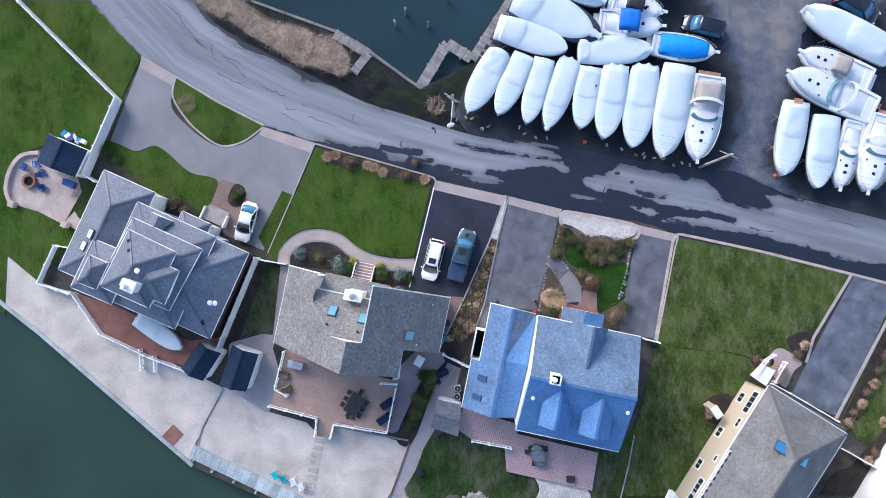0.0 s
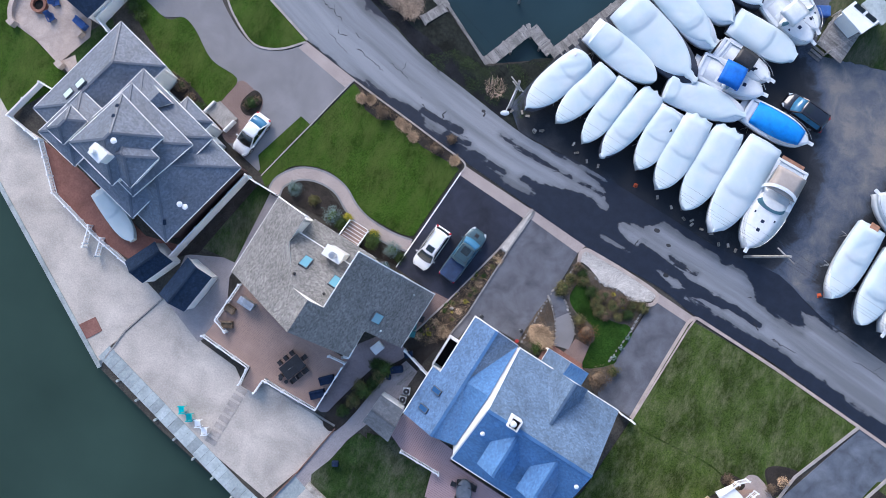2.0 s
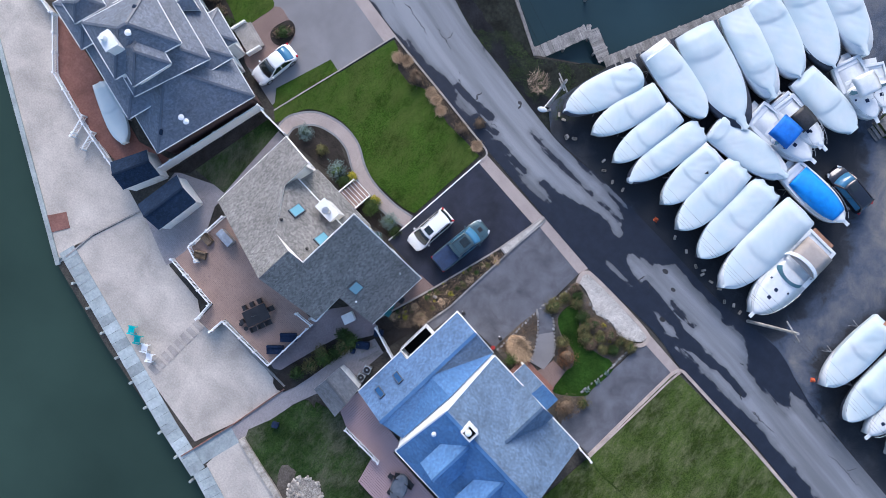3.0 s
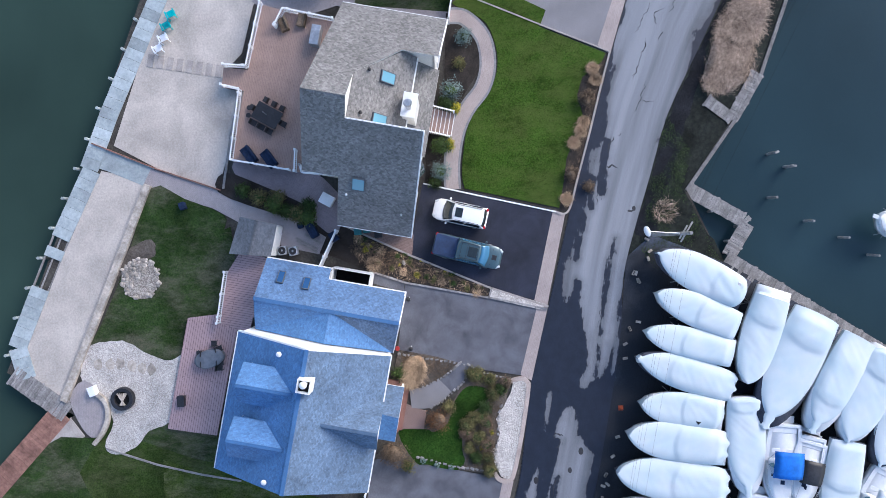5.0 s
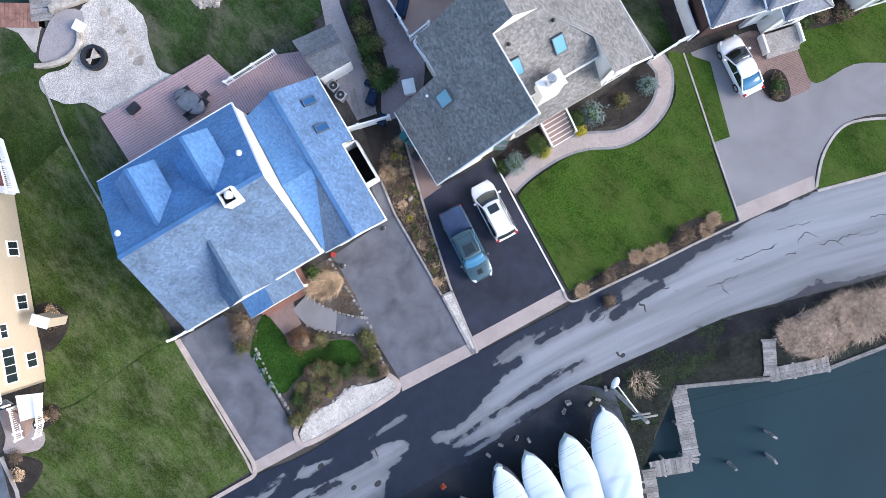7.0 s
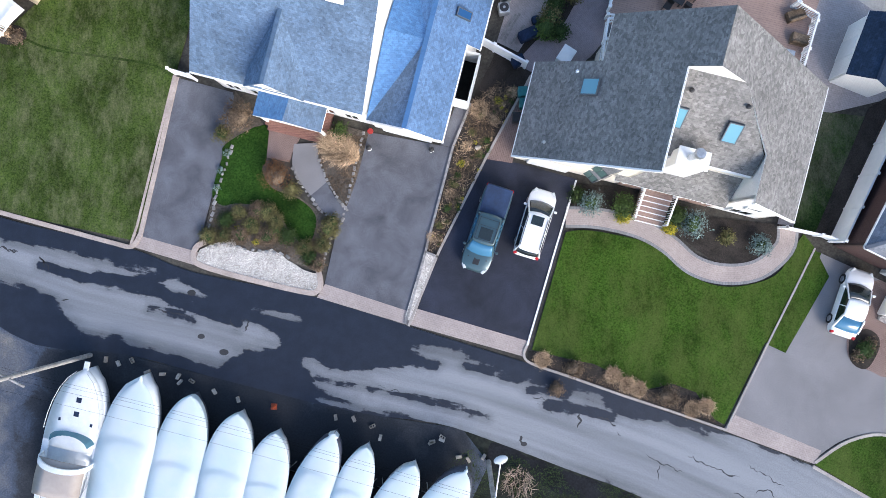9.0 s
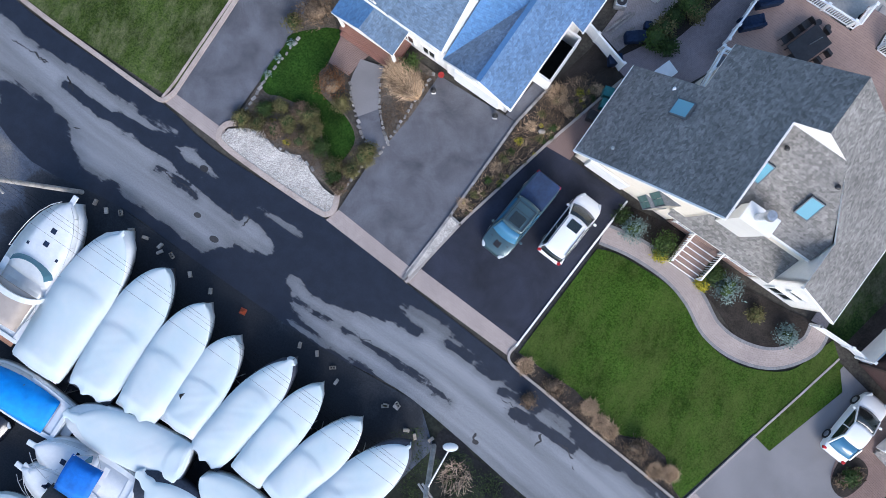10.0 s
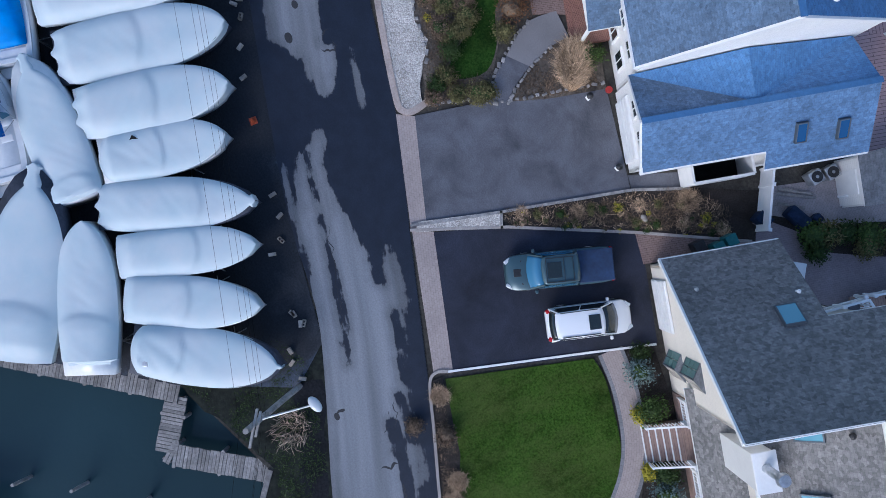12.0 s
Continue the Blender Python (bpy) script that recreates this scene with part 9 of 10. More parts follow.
# bed before the gray house
for k, (q, r, lf, lab) in enumerate([((-4.86, -2.85), 0.95, "leaf_blue", "rounded blue spruce shrub in the front bed"), ((-6.93, -2.76), 1.0, "leaf_green", "green and yellow shrub in the front bed"),
                                     ((-7.11, -2.02), 0.5, "leaf_yellow", "low bright yellow shrub"), ((-11.68, -1.79), 1.05, "leaf_blue", "gray-green spruce shrub in the front bed"),
                                     ((-10.53, -2.18), 0.85, "leaf_dark", "dark green shrub beside the steps"), ((-10.22, -1.42), 0.5, "leaf_yellow", "low bright yellow shrub"),
                                     ((-14.00, -1.04), 0.6, "leaf_olive", "small thin olive shrub"), ((-16.23, -0.58), 0.8, "leaf_blue", "rounded blue spruce shrub in the front bed"),
                                     ((-3.89, -3.37), 0.6, "leaf_dark", "dark green shrub by the garage")]):
    shrub(q, r, lf, lab, k, 520, 0.085)
for k, (q, r) in enumerate(zip([(-3.23, 9.71), (-10.57, 9.70), (-4.28, 8.22), (-5.81, 8.52)], (0.6, 0.9, 0.75, 0.0))):
    if r:
        shrub(q, r, "leaf_brown", "clipped brown twiggy shrub by the curb", 40 + k, 520, 0.07, 0.8, "leaf_brown", group="shrubs along the curb")
for k, q in enumerate([(-6.97, 8.59), (-8.71, 9.44), (-13.27, 10.34), (-2.20, 7.81), (-12.34, 10.58), (-7.94, 9.18)]):
    grass_tuft(q, 0.7, 1100, 0.48, "straw", "pale dry ornamental grass clump by the curb", 60 + k, group="grasses along the curb")
# front garden of the blue-roofed house
grass_tuft((12.0, -5.5), 0.9, 3800, 0.9, "straw", "large clump of pale dry ornamental grass", 70, lean=1.2, sweep=1.1, drift=(0.92, -0.38), stretch=2.0)
shrub((12.21, -6.76), 0.75, "leaf_green", "fresh green shrub by the garage", 71, 420)
shrub((16.24, -3.62), 1.15, "leaf_rust", "rounded rust-brown shrub by the path", 72, 900, 0.06, 0.75, "leaf_brown")
shrub((15.19, -2.71), 0.75, "leaf_olive", "golden olive shrub by the path", 73, 600, 0.06, 0.75, "leaf_olive")
for k, q in enumerate([(12.61, -0.25), (13.02, 0.79), (13.26, 2.11), (14.21, 1.05), (15.39, 0.34), (16.29, -0.60), (16.88, -1.23), (17.54, -1.23), (18.76, -1.06), (19.65, -0.50), (20.72, 0.66), (17.84, -0.28), (16.76, 0.42), (12.43, -0.74), (13.86, 1.79), (19.66, 0.46), (16.22, -0.03), (18.64, 0.49)]):
    shrub(q, (0.8, 0.68, 0.6, 0.66, 0.72, 0.76)[k % 6], ("leaf_olive", "leaf_olive", "leaf_brown", "leaf_olive", "leaf_dark")[k % 5], "straggly olive-brown shrub in the garden bed", 80 + k, 800, 0.06, 0.5, "leaf_dark", group="garden bed shrubs")
shrub((19.02, -7.37), 1.3, "leaf_brown", "bare brown twiggy bush by the narrow drive", 110, 620, 0.09, 0.7, "leaf_brown")
shrub((20.11, -6.25), 0.7, "leaf_olive", "yellow-green shrub by the narrow drive", 111, 360)
for k, q in enumerate([(17.49, 0.86), (18.86, 0.08), (19.80, -5.03), (20.19, -3.84), (20.39, -2.64)]):
    shrub(q, 0.28, "leaf_yellow" if k < 2 else "leaf_blue", "small clump of yellow spring flowers" if k < 2 else "small pale flowering clump", 120 + k, 120, 0.05)
# planted strip
for k, q in enumerate([(5.59, -0.07), (5.25, -0.85), (4.73, -2.02), (4.59, -2.98), (4.44, -3.75), (3.94, -5.11), (3.61, -6.27), (3.28, -7.24), (2.30, -6.71), (1.80, -8.07), (2.77, -8.40), (1.67, -9.41), (0.75, -10.03), (2.82, -5.73), (4.16, -4.33)]):
    if k % 3 == 0:
        grass_tuft(q, 0.45, 500, 0.3, "straw", "dry straw-coloured grass in the planted strip", 140 + k, group="plants between the drives")
    elif k % 3 == 1:
        shrub(q, 0.34, "leaf_olive", "low olive plant in the planted strip", 140 + k, 220, 0.05, 0.5, group="plants between the drives")
    else:
        shrub(q, 0.35, "leaf_yellow" if k % 2 else "leaf_green", "small clump of spring flowers", 140 + k, 130, 0.05, 0.5, group="plants between the drives")
rnd = random.Random(44)
for k in range(70):
    a, b = [(5.67, 0.54), (0.76, -10.22)]
    f = rnd.random()
    q = (a[0] + (b[0] - a[0]) * f + rnd.uniform(-0.5, 0.5), a[1] + (b[1] - a[1]) * f + rnd.uniform(-0.4, 0.4))
    shrub(q, rnd.uniform(0.12, 0.28), ("leaf_brown", "leaf_dark", "leaf_brown", "leaf_olive", "straw", "leaf_brown", "leaf_yellow")[k % 7], ("low brown", "low dark green", "low brown", "low olive", "pale dry", "low brown", "small yellow")[k % 7] + " plant in the planted strip", 300 + k, 90, 0.05, 0.5, group="plants between the drives")
grass_tuft((2.86, -8.78), 0.8, 700, 0.7, "straw", "round pale dry grass clump", 158)
bm = bmesh.new()
bmesh.ops.create_icosphere(bm, subdivisions=2, radius=0.2, matrix=Matrix.Diagonal((1.2, 0.8, 0.6, 1)))
for v in bm.verts:
    v.co *= 1 + 0.25 * noise.noise(v.co * 3.0)
bo = part("boulder", bm, "stone_tan")
bo.matrix_basis = pose(2.85, -6.23, 0.16, 0, 0, 20)
tagged(bo, "pale boulder among plants between two drives", "rock")
# hedge in the side yard
for k, q in enumerate([(-3.65, -19.68), (-3.00, -18.37), (-2.35, -17.06), (-1.81, -16.05), (-1.48, -15.14), (-1.27, -14.29), (-2.16, -14.20), (-2.96, -16.83)]):
    shrub(q, 0.75 + 0.1 * (k % 3), ("leaf_dark", "leaf_olive", "leaf_green")[k % 3], "dark evergreen shrub in the side yard", 170 + k, 380, 0.1, 0.9, group="side yard shrubs")
# slate-roofed house
for k, (q, r, lf) in enumerate(zip([(-30.93, 5.13), (-29.62, 4.17), (-28.31, 3.72), (-32.24, 5.64), (-38.52, 10.92), (-37.53, 10.28), (-23.55, 6.03), (-24.00, 5.65), (-23.17, 6.41)], (0.8, 0.7, 0.7, 0.6, 0.9, 0.7, 0.7, 0.5, 0.5), ("leaf_brown", "leaf_brown", "leaf_dark", "leaf_olive", "leaf_dark", "leaf_green", "leaf_dark", "leaf_brown", "leaf_brown"))):
    shrub(q, r, lf, "shrub in the mulch bed of the slate-roofed house", 190 + k, 320, 0.09, 0.6)
grass_tuft((-29.49, 16.53), 1.4, 420, 0.7, "straw", "flattened pale dry grass clump", 200, lean=1.0)
for k, q in enumerate([(38.84, -11.59), (39.63, -10.54), (34.47, -12.12), (35.20, -12.61), (29.70, -17.40), (29.27, -18.02), (47.5, -13.31), (47.07, -14.61), (46.27, -15.57), (45.72, -16.84), (44.84, -17.8), (44.26, -18.87), (43.58, -19.16), (48.01, -18.76), (47.0, -22.07), (46.28, -22.94), (48.3, -11.6), (48.9, -10.2)]):
    shrub(q, 0.65, ("leaf_brown", "straw")[k % 2], "pale dry rounded shrub in a mulch bed", 210 + k, 260, 0.08, 0.7, "leaf_brown", group="mulch bed shrubs")
# low dry growth that covers the beds, too fine to count
def ground_cover(name, outline, n, length, material, label, seed, z=0.03):
    rnd = random.Random(seed)
    bm = bmesh.new()
    xs, ys = [p[0] for p in outline], [p[1] for p in outline]
    made = 0
    while made < n:
        p = (rnd.uniform(min(xs), max(xs)), rnd.uniform(min(ys), max(ys)))
        if not inside(p, outline) or noise.noise((p[0] * 0.9, p[1] * 0.9, seed)) < rnd.uniform(-0.35, 0.3):
            continue
        made += 1
        turn = 4.0 * noise.noise((p[0] * 0.5, p[1] * 0.5, seed + 1.0)) + rnd.gauss(0, 1.0)
        d = Vector((math.cos(turn), math.sin(turn), 0))
        L = length * rnd.uniform(0.5, 1.4)
        w_ = Vector((-d.y, d.x, 0)) * rnd.uniform(0.008, 0.02)
        b0 = Vector((*p, z))
        bm.faces.new([bm.verts.new(b0 - w_), bm.verts.new(b0 + w_), bm.verts.new(b0 + d * L + Vector((0, 0, L * rnd.uniform(0.2, 0.7))))])
    tagged(part(name, bm, material), label, "ground cover", kind="stuff")


def inside(p, poly):
    c = False
    for i in range(len(poly)):
        a, b = poly[i], poly[i - 1]
        if (a[1] > p[1]) != (b[1] > p[1]) and p[0] < (b[0] - a[0]) * (p[1] - a[1]) / (b[1] - a[1]) + a[0]:
            c = not c
    return c


STRIP = [(5.9, 0.9), (5.1, 0.6), (2.5, -5.6), (0.4, -9.9), (1.4, -11.0), (3.4, -9.2), (4.4, -6.0)]
GARDEN = [(12.4, -0.6), (13.4, -0.9), (13.6, 0.3), (14.3, 1.1), (15.4, 0.2), (16.5, -1.2), (18.0, -1.5), (20.0, -1.3), (20.8, 1.0), (17.0, 1.3), (14.06, 2.2), (13.05, 2.7)]
ground_cover("dry_growth", STRIP, 2500, 0.3, "leaf_brown", "brown dry growth in the strip between two drives", 3, 0.09)
ground_cover("pale_dry_growth", STRIP, 600, 0.3, "straw", "pale dry blades in the strip between two drives", 5, 0.09)
ground_cover("dry_growth", GARDEN, 2800, 0.26, "leaf_brown", "brown dry growth under the garden shrubs", 7)
ground_cover("dry_growth", [(10.5, -6.6), (11.0, -3.84), (11.65, -1.8), (12.9, -3.5), (13.5, -4.9), (13.6, -6.6)], 1500, 0.26, "leaf_brown", "brown dry growth in the triangular bed", 9, 0.05)
ground_cover("dry_growth", [(-1.4, 7.5), (-6.05, 8.2), (-9.55, 9.55), (-12.5, 9.8), (-14.3, 11.5), (-8.0, 9.8), (-1.5, 7.95)], 1200, 0.2, "leaf_brown", "brown dry growth along the road curb", 11)
# dead reeds between road and basin, too many to count
bm = bmesh.new()
rnd = random.Random(5)
RE = [(-28.6, 29.5), (-26.0, 27.0), (-22.6, 24.5), (-19.6, 22.9), (-16.9, 21.4), (-14.4, 20.5), (-12.3, 19.7), (-11.2, 20.2), (-10.7, 21.6), (-11.9, 23.3), (-14.4, 24.3), (-18.4, 25.2), (-22.0, 26.9), (-26.0, 29.6)]
xs, ys = [p[0] for p in RE], [p[1] for p in RE]
made = 0
while made < 42000:
    p = (rnd.uniform(min(xs) - 12, max(xs)), rnd.uniform(min(ys), max(ys) + 8))
    west = p[0] < -24 and inside((p[0] + 8, p[1] - 5), RE)
    if not (inside(p, RE) or west) or noise.noise((p[0] * 0.7, p[1] * 0.7, 4.0)) < -0.42:
        continue
    made += 1
    turn = 5.0 * noise.noise((p[0] * 0.25, p[1] * 0.25, 1.0)) + rnd.gauss(0, 0.9)
    d = Vector((math.cos(turn), math.sin(turn), 0))
    L = rnd.uniform(0.35, 1.25)
    s = Vector((-d.y, d.x, 0)) * rnd.uniform(0.007, 0.012)
    b0 = Vector((*p, -0.06))
    m_ = b0 + d * L * 0.35 + Vector((0, 0, L * 0.5))
    e = b0 + d * L * 0.9 + Vector((0, 0, L * rnd.uniform(0.3, 0.8)))
    v = [bm.verts.new(b0 - s), bm.verts.new(b0 + s), bm.verts.new(m_ + s), bm.verts.new(m_ - s), bm.verts.new(e)]
    bm.faces.new(v[:4])
    bm.faces.new((v[3], v[2], v[4]))
tagged(part("reeds", bm, "reed"), "thick bank of dead tan reeds by the basin", "reeds", kind="stuff")
bm = bmesh.new()
VG = [(-9.18, 16.55), (-5.99, 18.59), (-2.66, 17.74), (3.68, 20.96), (4.21, 15.34), (1.99, 13.95), (-4.05, 15.18)]
made = 0
while made < 4500:
    p = (rnd.uniform(-10, 6), rnd.uniform(12, 24))
    if not inside(p, VG) or noise.noise((p[0] * 0.6, p[1] * 0.6, 2.0)) < rnd.uniform(-0.3, 0.35):
        continue
    made += 1
    d = Vector((rnd.gauss(0, 1), rnd.gauss(0, 1), 0)).normalized()
    L = rnd.uniform(0.08, 0.26)
    s = Vector((-d.y, d.x, 0)) * 0.02
    b0 = Vector((*p, -0.05))
    e = b0 + d * L + Vector((0, 0, L * 0.7))
    bm.faces.new([bm.verts.new(b0 - s), bm.verts.new(b0 + s), bm.verts.new(e)])
tagged(part("verge_grass", bm, "leaf_dark"), "sparse dark green grass on the muddy verge", "grass", kind="stuff")
grass_tuft((-1.00, 16.13), 1.3, 200, 0.9, "reed", "heap of dry fallen branches on the verge", 230, "brushwood", 1.0)


# ---- small things ----
def small(name, bm, material, at, rz, label, category, group=""):
    ob = part(name, bm, material)
    ob.matrix_basis = pose(*at, 0, 0, rz)
    return tagged(ob, label, category, group)


rnd = random.Random(12)
BLOCKS = [(27.34, 9.37), (26.48, 9.59), (25.56, 9.35), (24.49, 10.06), (23.44, 10.16), (22.36, 10.26), (22.22, 10.64), (21.42, 10.52), (19.85, 11.16), (18.21, 11.61), (11.54, 12.45), (10.31, 12.50), (9.03, 12.92), (8.46, 13.66), (5.01, 13.82), (4.30, 13.59), (4.94, 13.74), (4.27, 13.40), (3.10, 14.67), (2.45, 14.82), (1.43, 14.58)]
for k, q in enumerate(BLOCKS):
    bm = bmesh.new()
    if k % 5 == 2:
        for dx, dy, sx, sy in ((0, 0.08, 0.4, 0.04), (0, -0.08, 0.4, 0.04), (-0.18, 0, 0.04, 0.2), (0, 0, 0.04, 0.2), (0.18, 0, 0.04, 0.2)):
            add_box(bm, (dx, dy, 0.1), (sx, sy, 0.2))
        lab = "hollow concrete block lying on dark ground"
    else:
        add_box(bm, (0, 0, 0.1), (0.4, 0.2, 0.2), 0, 0.015)
        lab = "pale concrete block lying on dark ground"
    small("concrete_block", bm, "stone_tan", (*q, -0.02), rnd.uniform(0, 180), lab, "block", "blocks along the yard edge")
for k, q in enumerate([(15.77, 11.97)]):
    bm = bmesh.new()
    add_tube(bm, (0, 0, 0.0), (0, 0, 0.5), 0.2, 0.05, 12)
    add_box(bm, (0, 0, 0.02), (0.42, 0.42, 0.04), 0, 0.01)
    small("traffic_cone", bm, "orange", (*q, 0), 0, "orange traffic cone by the road", "cone")
q = (36.68, 8.14)
bm = bmesh.new()
add_tube(bm, (0, 0, 0.0), (0, 0, 0.5), 0.2, 0.05, 12)
add_box(bm, (0, 0, 0.02), (0.42, 0.42, 0.04), 0, 0.01)
small("traffic_cone", bm, "orange", (*q, 0), 30, "orange traffic cone by the boats", "cone")


def adirondack(at, rz, material, label):
    ob = thing("beach_chair", label, "chair", "beach chairs on the sand", (*at, 0.0), rz)
    bm = bmesh.new()
    add_box(bm, (0.1, 0, 0.33), (0.55, 0.55, 0.05), 0, 0.01, 0, -10)
    part("seat", bm, material, ob)
    bm = bmesh.new()
    for k in range(5):
        add_box(bm, (-0.3, -0.24 + 0.12 * k, 0.68), (0.05, 0.11, 0.85), 0, 0.01, 0, -24)
    part("backrest", bm, material, ob)
    for s in (-1, 1):
        bm = bmesh.new()
        add_box(bm, (0.05, s * 0.36, 0.56), (0.7, 0.12, 0.04), 0, 0.01)
        part("armrest", bm, material, ob)
        for x in (0.3, -0.3):
            bm = bmesh.new()
            add_box(bm, (x, s * 0.32, 0.27), (0.08, 0.05, 0.55))
            part("leg", bm, material, ob)
    return ob


for q, m_, lab in zip([(-18.86, -25.52), (-17.88, -25.95), (-16.84, -26.20), (-15.95, -26.70)], ("turquoise", "turquoise", "white", "white"), ("turquoise plastic beach chair facing the water", "turquoise plastic beach chair facing the water", "white plastic beach chair facing the water", "white plastic beach chair facing the water")):
    adirondack(q, 205, m_, lab)
for q, a in zip([(-48.31, 9.31), (-46.86, 9.63), (-46.18, 8.47), (-46.09, 6.85)], (150, 100, 30, -40)):
    ob = adirondack(q, a, "blue_fabric", "blue patio chair round the fire pit")
    ob["group"] = "chairs round the fire pit"
    ob.name = "patio_chair"


def fire_pit(c, r, material, label):
    ob = thing("fire_pit", label, "fire pit", at=(*c, 0.06))
    bm = bmesh.new()
    n = 20
    rings = [[(R * math.cos(6.2832 * i / n), R * math.sin(6.2832 * i / n), z) for i in range(n)] for R, z in ((r, 0), (r * 0.96, 0.45), (r * 0.66, 0.45), (r * 0.62, 0.1))]
    bm.free()
    part("ring", loft(rings, True), material, ob)
    bm = bmesh.new()
    add_tube(bm, (0, 0, 0.08), (0, 0, 0.2), r * 0.62, r * 0.6, 16)
    part("ash_bed", bm, "dark_pit", ob)
    return ob


fire_pit((-47.75, 7.64), 0.85, "rust", "round rust-brown fire pit on the patio")
fp = fire_pit((13.84, -30.51), 1.0, "black", "round black fire pit on white pebbles")
bm = bmesh.new()
for k in range(5):
    add_beam(bm, (-0.5, -0.4 + 0.2 * k, 0.4), (0.5, 0.3 - 0.1 * k, 0.5), 0.1, 0.1)
part("log", bm, "stone_tan", fp, "pale split logs")
band("seat_wall", bend([(-49.89, 5.11), (-50.45, 6.72), (-49.96, 8.99), (-48.67, 10.60), (-46.69, 10.92)], 4), 0.45, 0, 0.5, "curb_pink", "curved pink stone seat wall", "wall")
for q in [(-49.62, 4.98), (-43.39, 2.66), (-42.66, 6.40)]:
    bm = bmesh.new()
    add_box(bm, (0, 0, 0.4), (0.7, 0.7, 0.8), 0, 0.03)
    small("stone_pier", bm, "curb_pink", (*q, 0), -25, "square pink stone pier of the patio wall", "pier", "piers of the patio wall")


def dining_set(c, rz, L, W, material, label, n=8, chair="black"):
    tb = thing("dining_table", label, "table", at=(*c, 0), rz=rz)
    bm = bmesh.new()
    add_box(bm, (0, 0, 0.73), (L, W, 0.05), 0, 0.02)
    part("tabletop", bm, material, tb)
    for x in (-1, 1):
        for y in (-1, 1):
            bm = bmesh.new()
            add_box(bm, (x * L * 0.42, y * W * 0.4, 0.36), (0.07, 0.07, 0.72))
            part("leg", bm, material, tb)
    base = Matrix.Translation((*c, 0)) @ pose(0, 0, 0, 0, 0, rz)
    spots = [(-L / 2 + L * (k + 0.5) / 3, s * (W / 2 + 0.35), 90 * -s) for k in range(3) for s in (-1, 1)] + [(s * (L / 2 + 0.35), 0, 90 - 90 * s + 90) for s in (-1, 1)]
    first = None
    for x, y, a in spots[:n]:
        if first is None:
            first = thing("patio_chair", "dark metal patio chair at the dining table", "chair", "chairs round the patio table")
            bm = bmesh.new()
            add_box(bm, (0, 0, 0.44), (0.48, 0.48, 0.05), 0, 0.015)
            part("seat", bm, chair, first)
            bm = bmesh.new()
            add_box(bm, (0, -0.24, 0.74), (0.46, 0.05, 0.5), 0, 0.015)
            part("backrest", bm, chair, first)
            for sx in (-1, 1):
                for sy in (-1, 1):
                    bm = bmesh.new()
                    add_box(bm, (sx * 0.2, sy * 0.2, 0.21), (0.04, 0.04, 0.43))
                    part("leg", bm, chair, first)
            first.matrix_basis = base @ pose(x, y, 0, 0, 0, a + 180)
        else:
            copy_thing(first, base @ pose(x, y, 0, 0, 0, a + 180))
    return tb


ct = (-9.79, -17.21)
tb = dining_set((ct[0], ct[1]), 60, 2.3, 1.5, "black", "dark rectangular dining table on the tan deck")
for o in list(scene.objects):
    if o.parent is None and o.name.split(".")[0] in ("dining_table",) or (o.parent is None and o.name.split(".")[0] == "patio_chair" and (Vector(o.matrix_basis.translation[:2]) - Vector(ct)).length < 3):
        o.matrix_basis = Matrix.Translation((0, 0, 0.86)) @ o.matrix_basis
bm = bmesh.new()
add_tube(bm, (0, 0, 0), (0, 0, 2.2), 0.03, 0.03, 8)
small("umbrella_pole", bm, "metal", (*ct, 0.86), 0, "closed umbrella pole in the table's middle", "umbrella pole")
ct2 = (10.5, -22.75)
bm = bmesh.new()
secs = [[(R * 1.0 * math.cos(6.2832 * i / 18) * 1.25, R * 0.62 * math.sin(6.2832 * i / 18) * 1.25, z) for i in range(18)] for R, z in ((1.0, 0.1), (1.02, 0.7), (0.9, 0.82), (0.1, 0.88))]
bm.free()
cov = part("covered_table", loft(secs), "cover_gray")
cov.matrix_basis = pose(*ct2, 0.42, 0, 0, -75)
tagged(cov, "patio table under a gray weather cover", "table")
for k, (x, y, a) in enumerate(((-1.4, 0.4, 90), (0.4, 1.0, 0), (-0.5, -1.0, 180), (0.9, 0.9, 0), (-0.9, 0.9, 20), (0.5, -1.0, 180))):
    q = Matrix.Translation((*ct2, 0)) @ pose(x, y, 0, 0, 0, 0)
    ch_ = thing("patio_chair", "dark patio chair on the mauve deck", "chair", "chairs on the mauve deck", (ct2[0] + x * 0.9, ct2[1] + y * 0.9, 0.42), a)
    bm = bmesh.new()
    add_box(bm, (0, 0, 0.44), (0.48, 0.48, 0.05), 0, 0.015)
    part("seat", bm, "black", ch_)
    bm = bmesh.new()
    add_box(bm, (0, -0.24, 0.7), (0.46, 0.05, 0.45), 0, 0.015)
    part("backrest", bm, "black", ch_)
    bm = bmesh.new()
    for sx in (-1, 1):
        add_box(bm, (sx * 0.2, 0.18, 0.21), (0.04, 0.04, 0.43))
        add_box(bm, (sx * 0.2, -0.2, 0.21), (0.04, 0.04, 0.43))
    part("leg_frame", bm, "black", ch_)
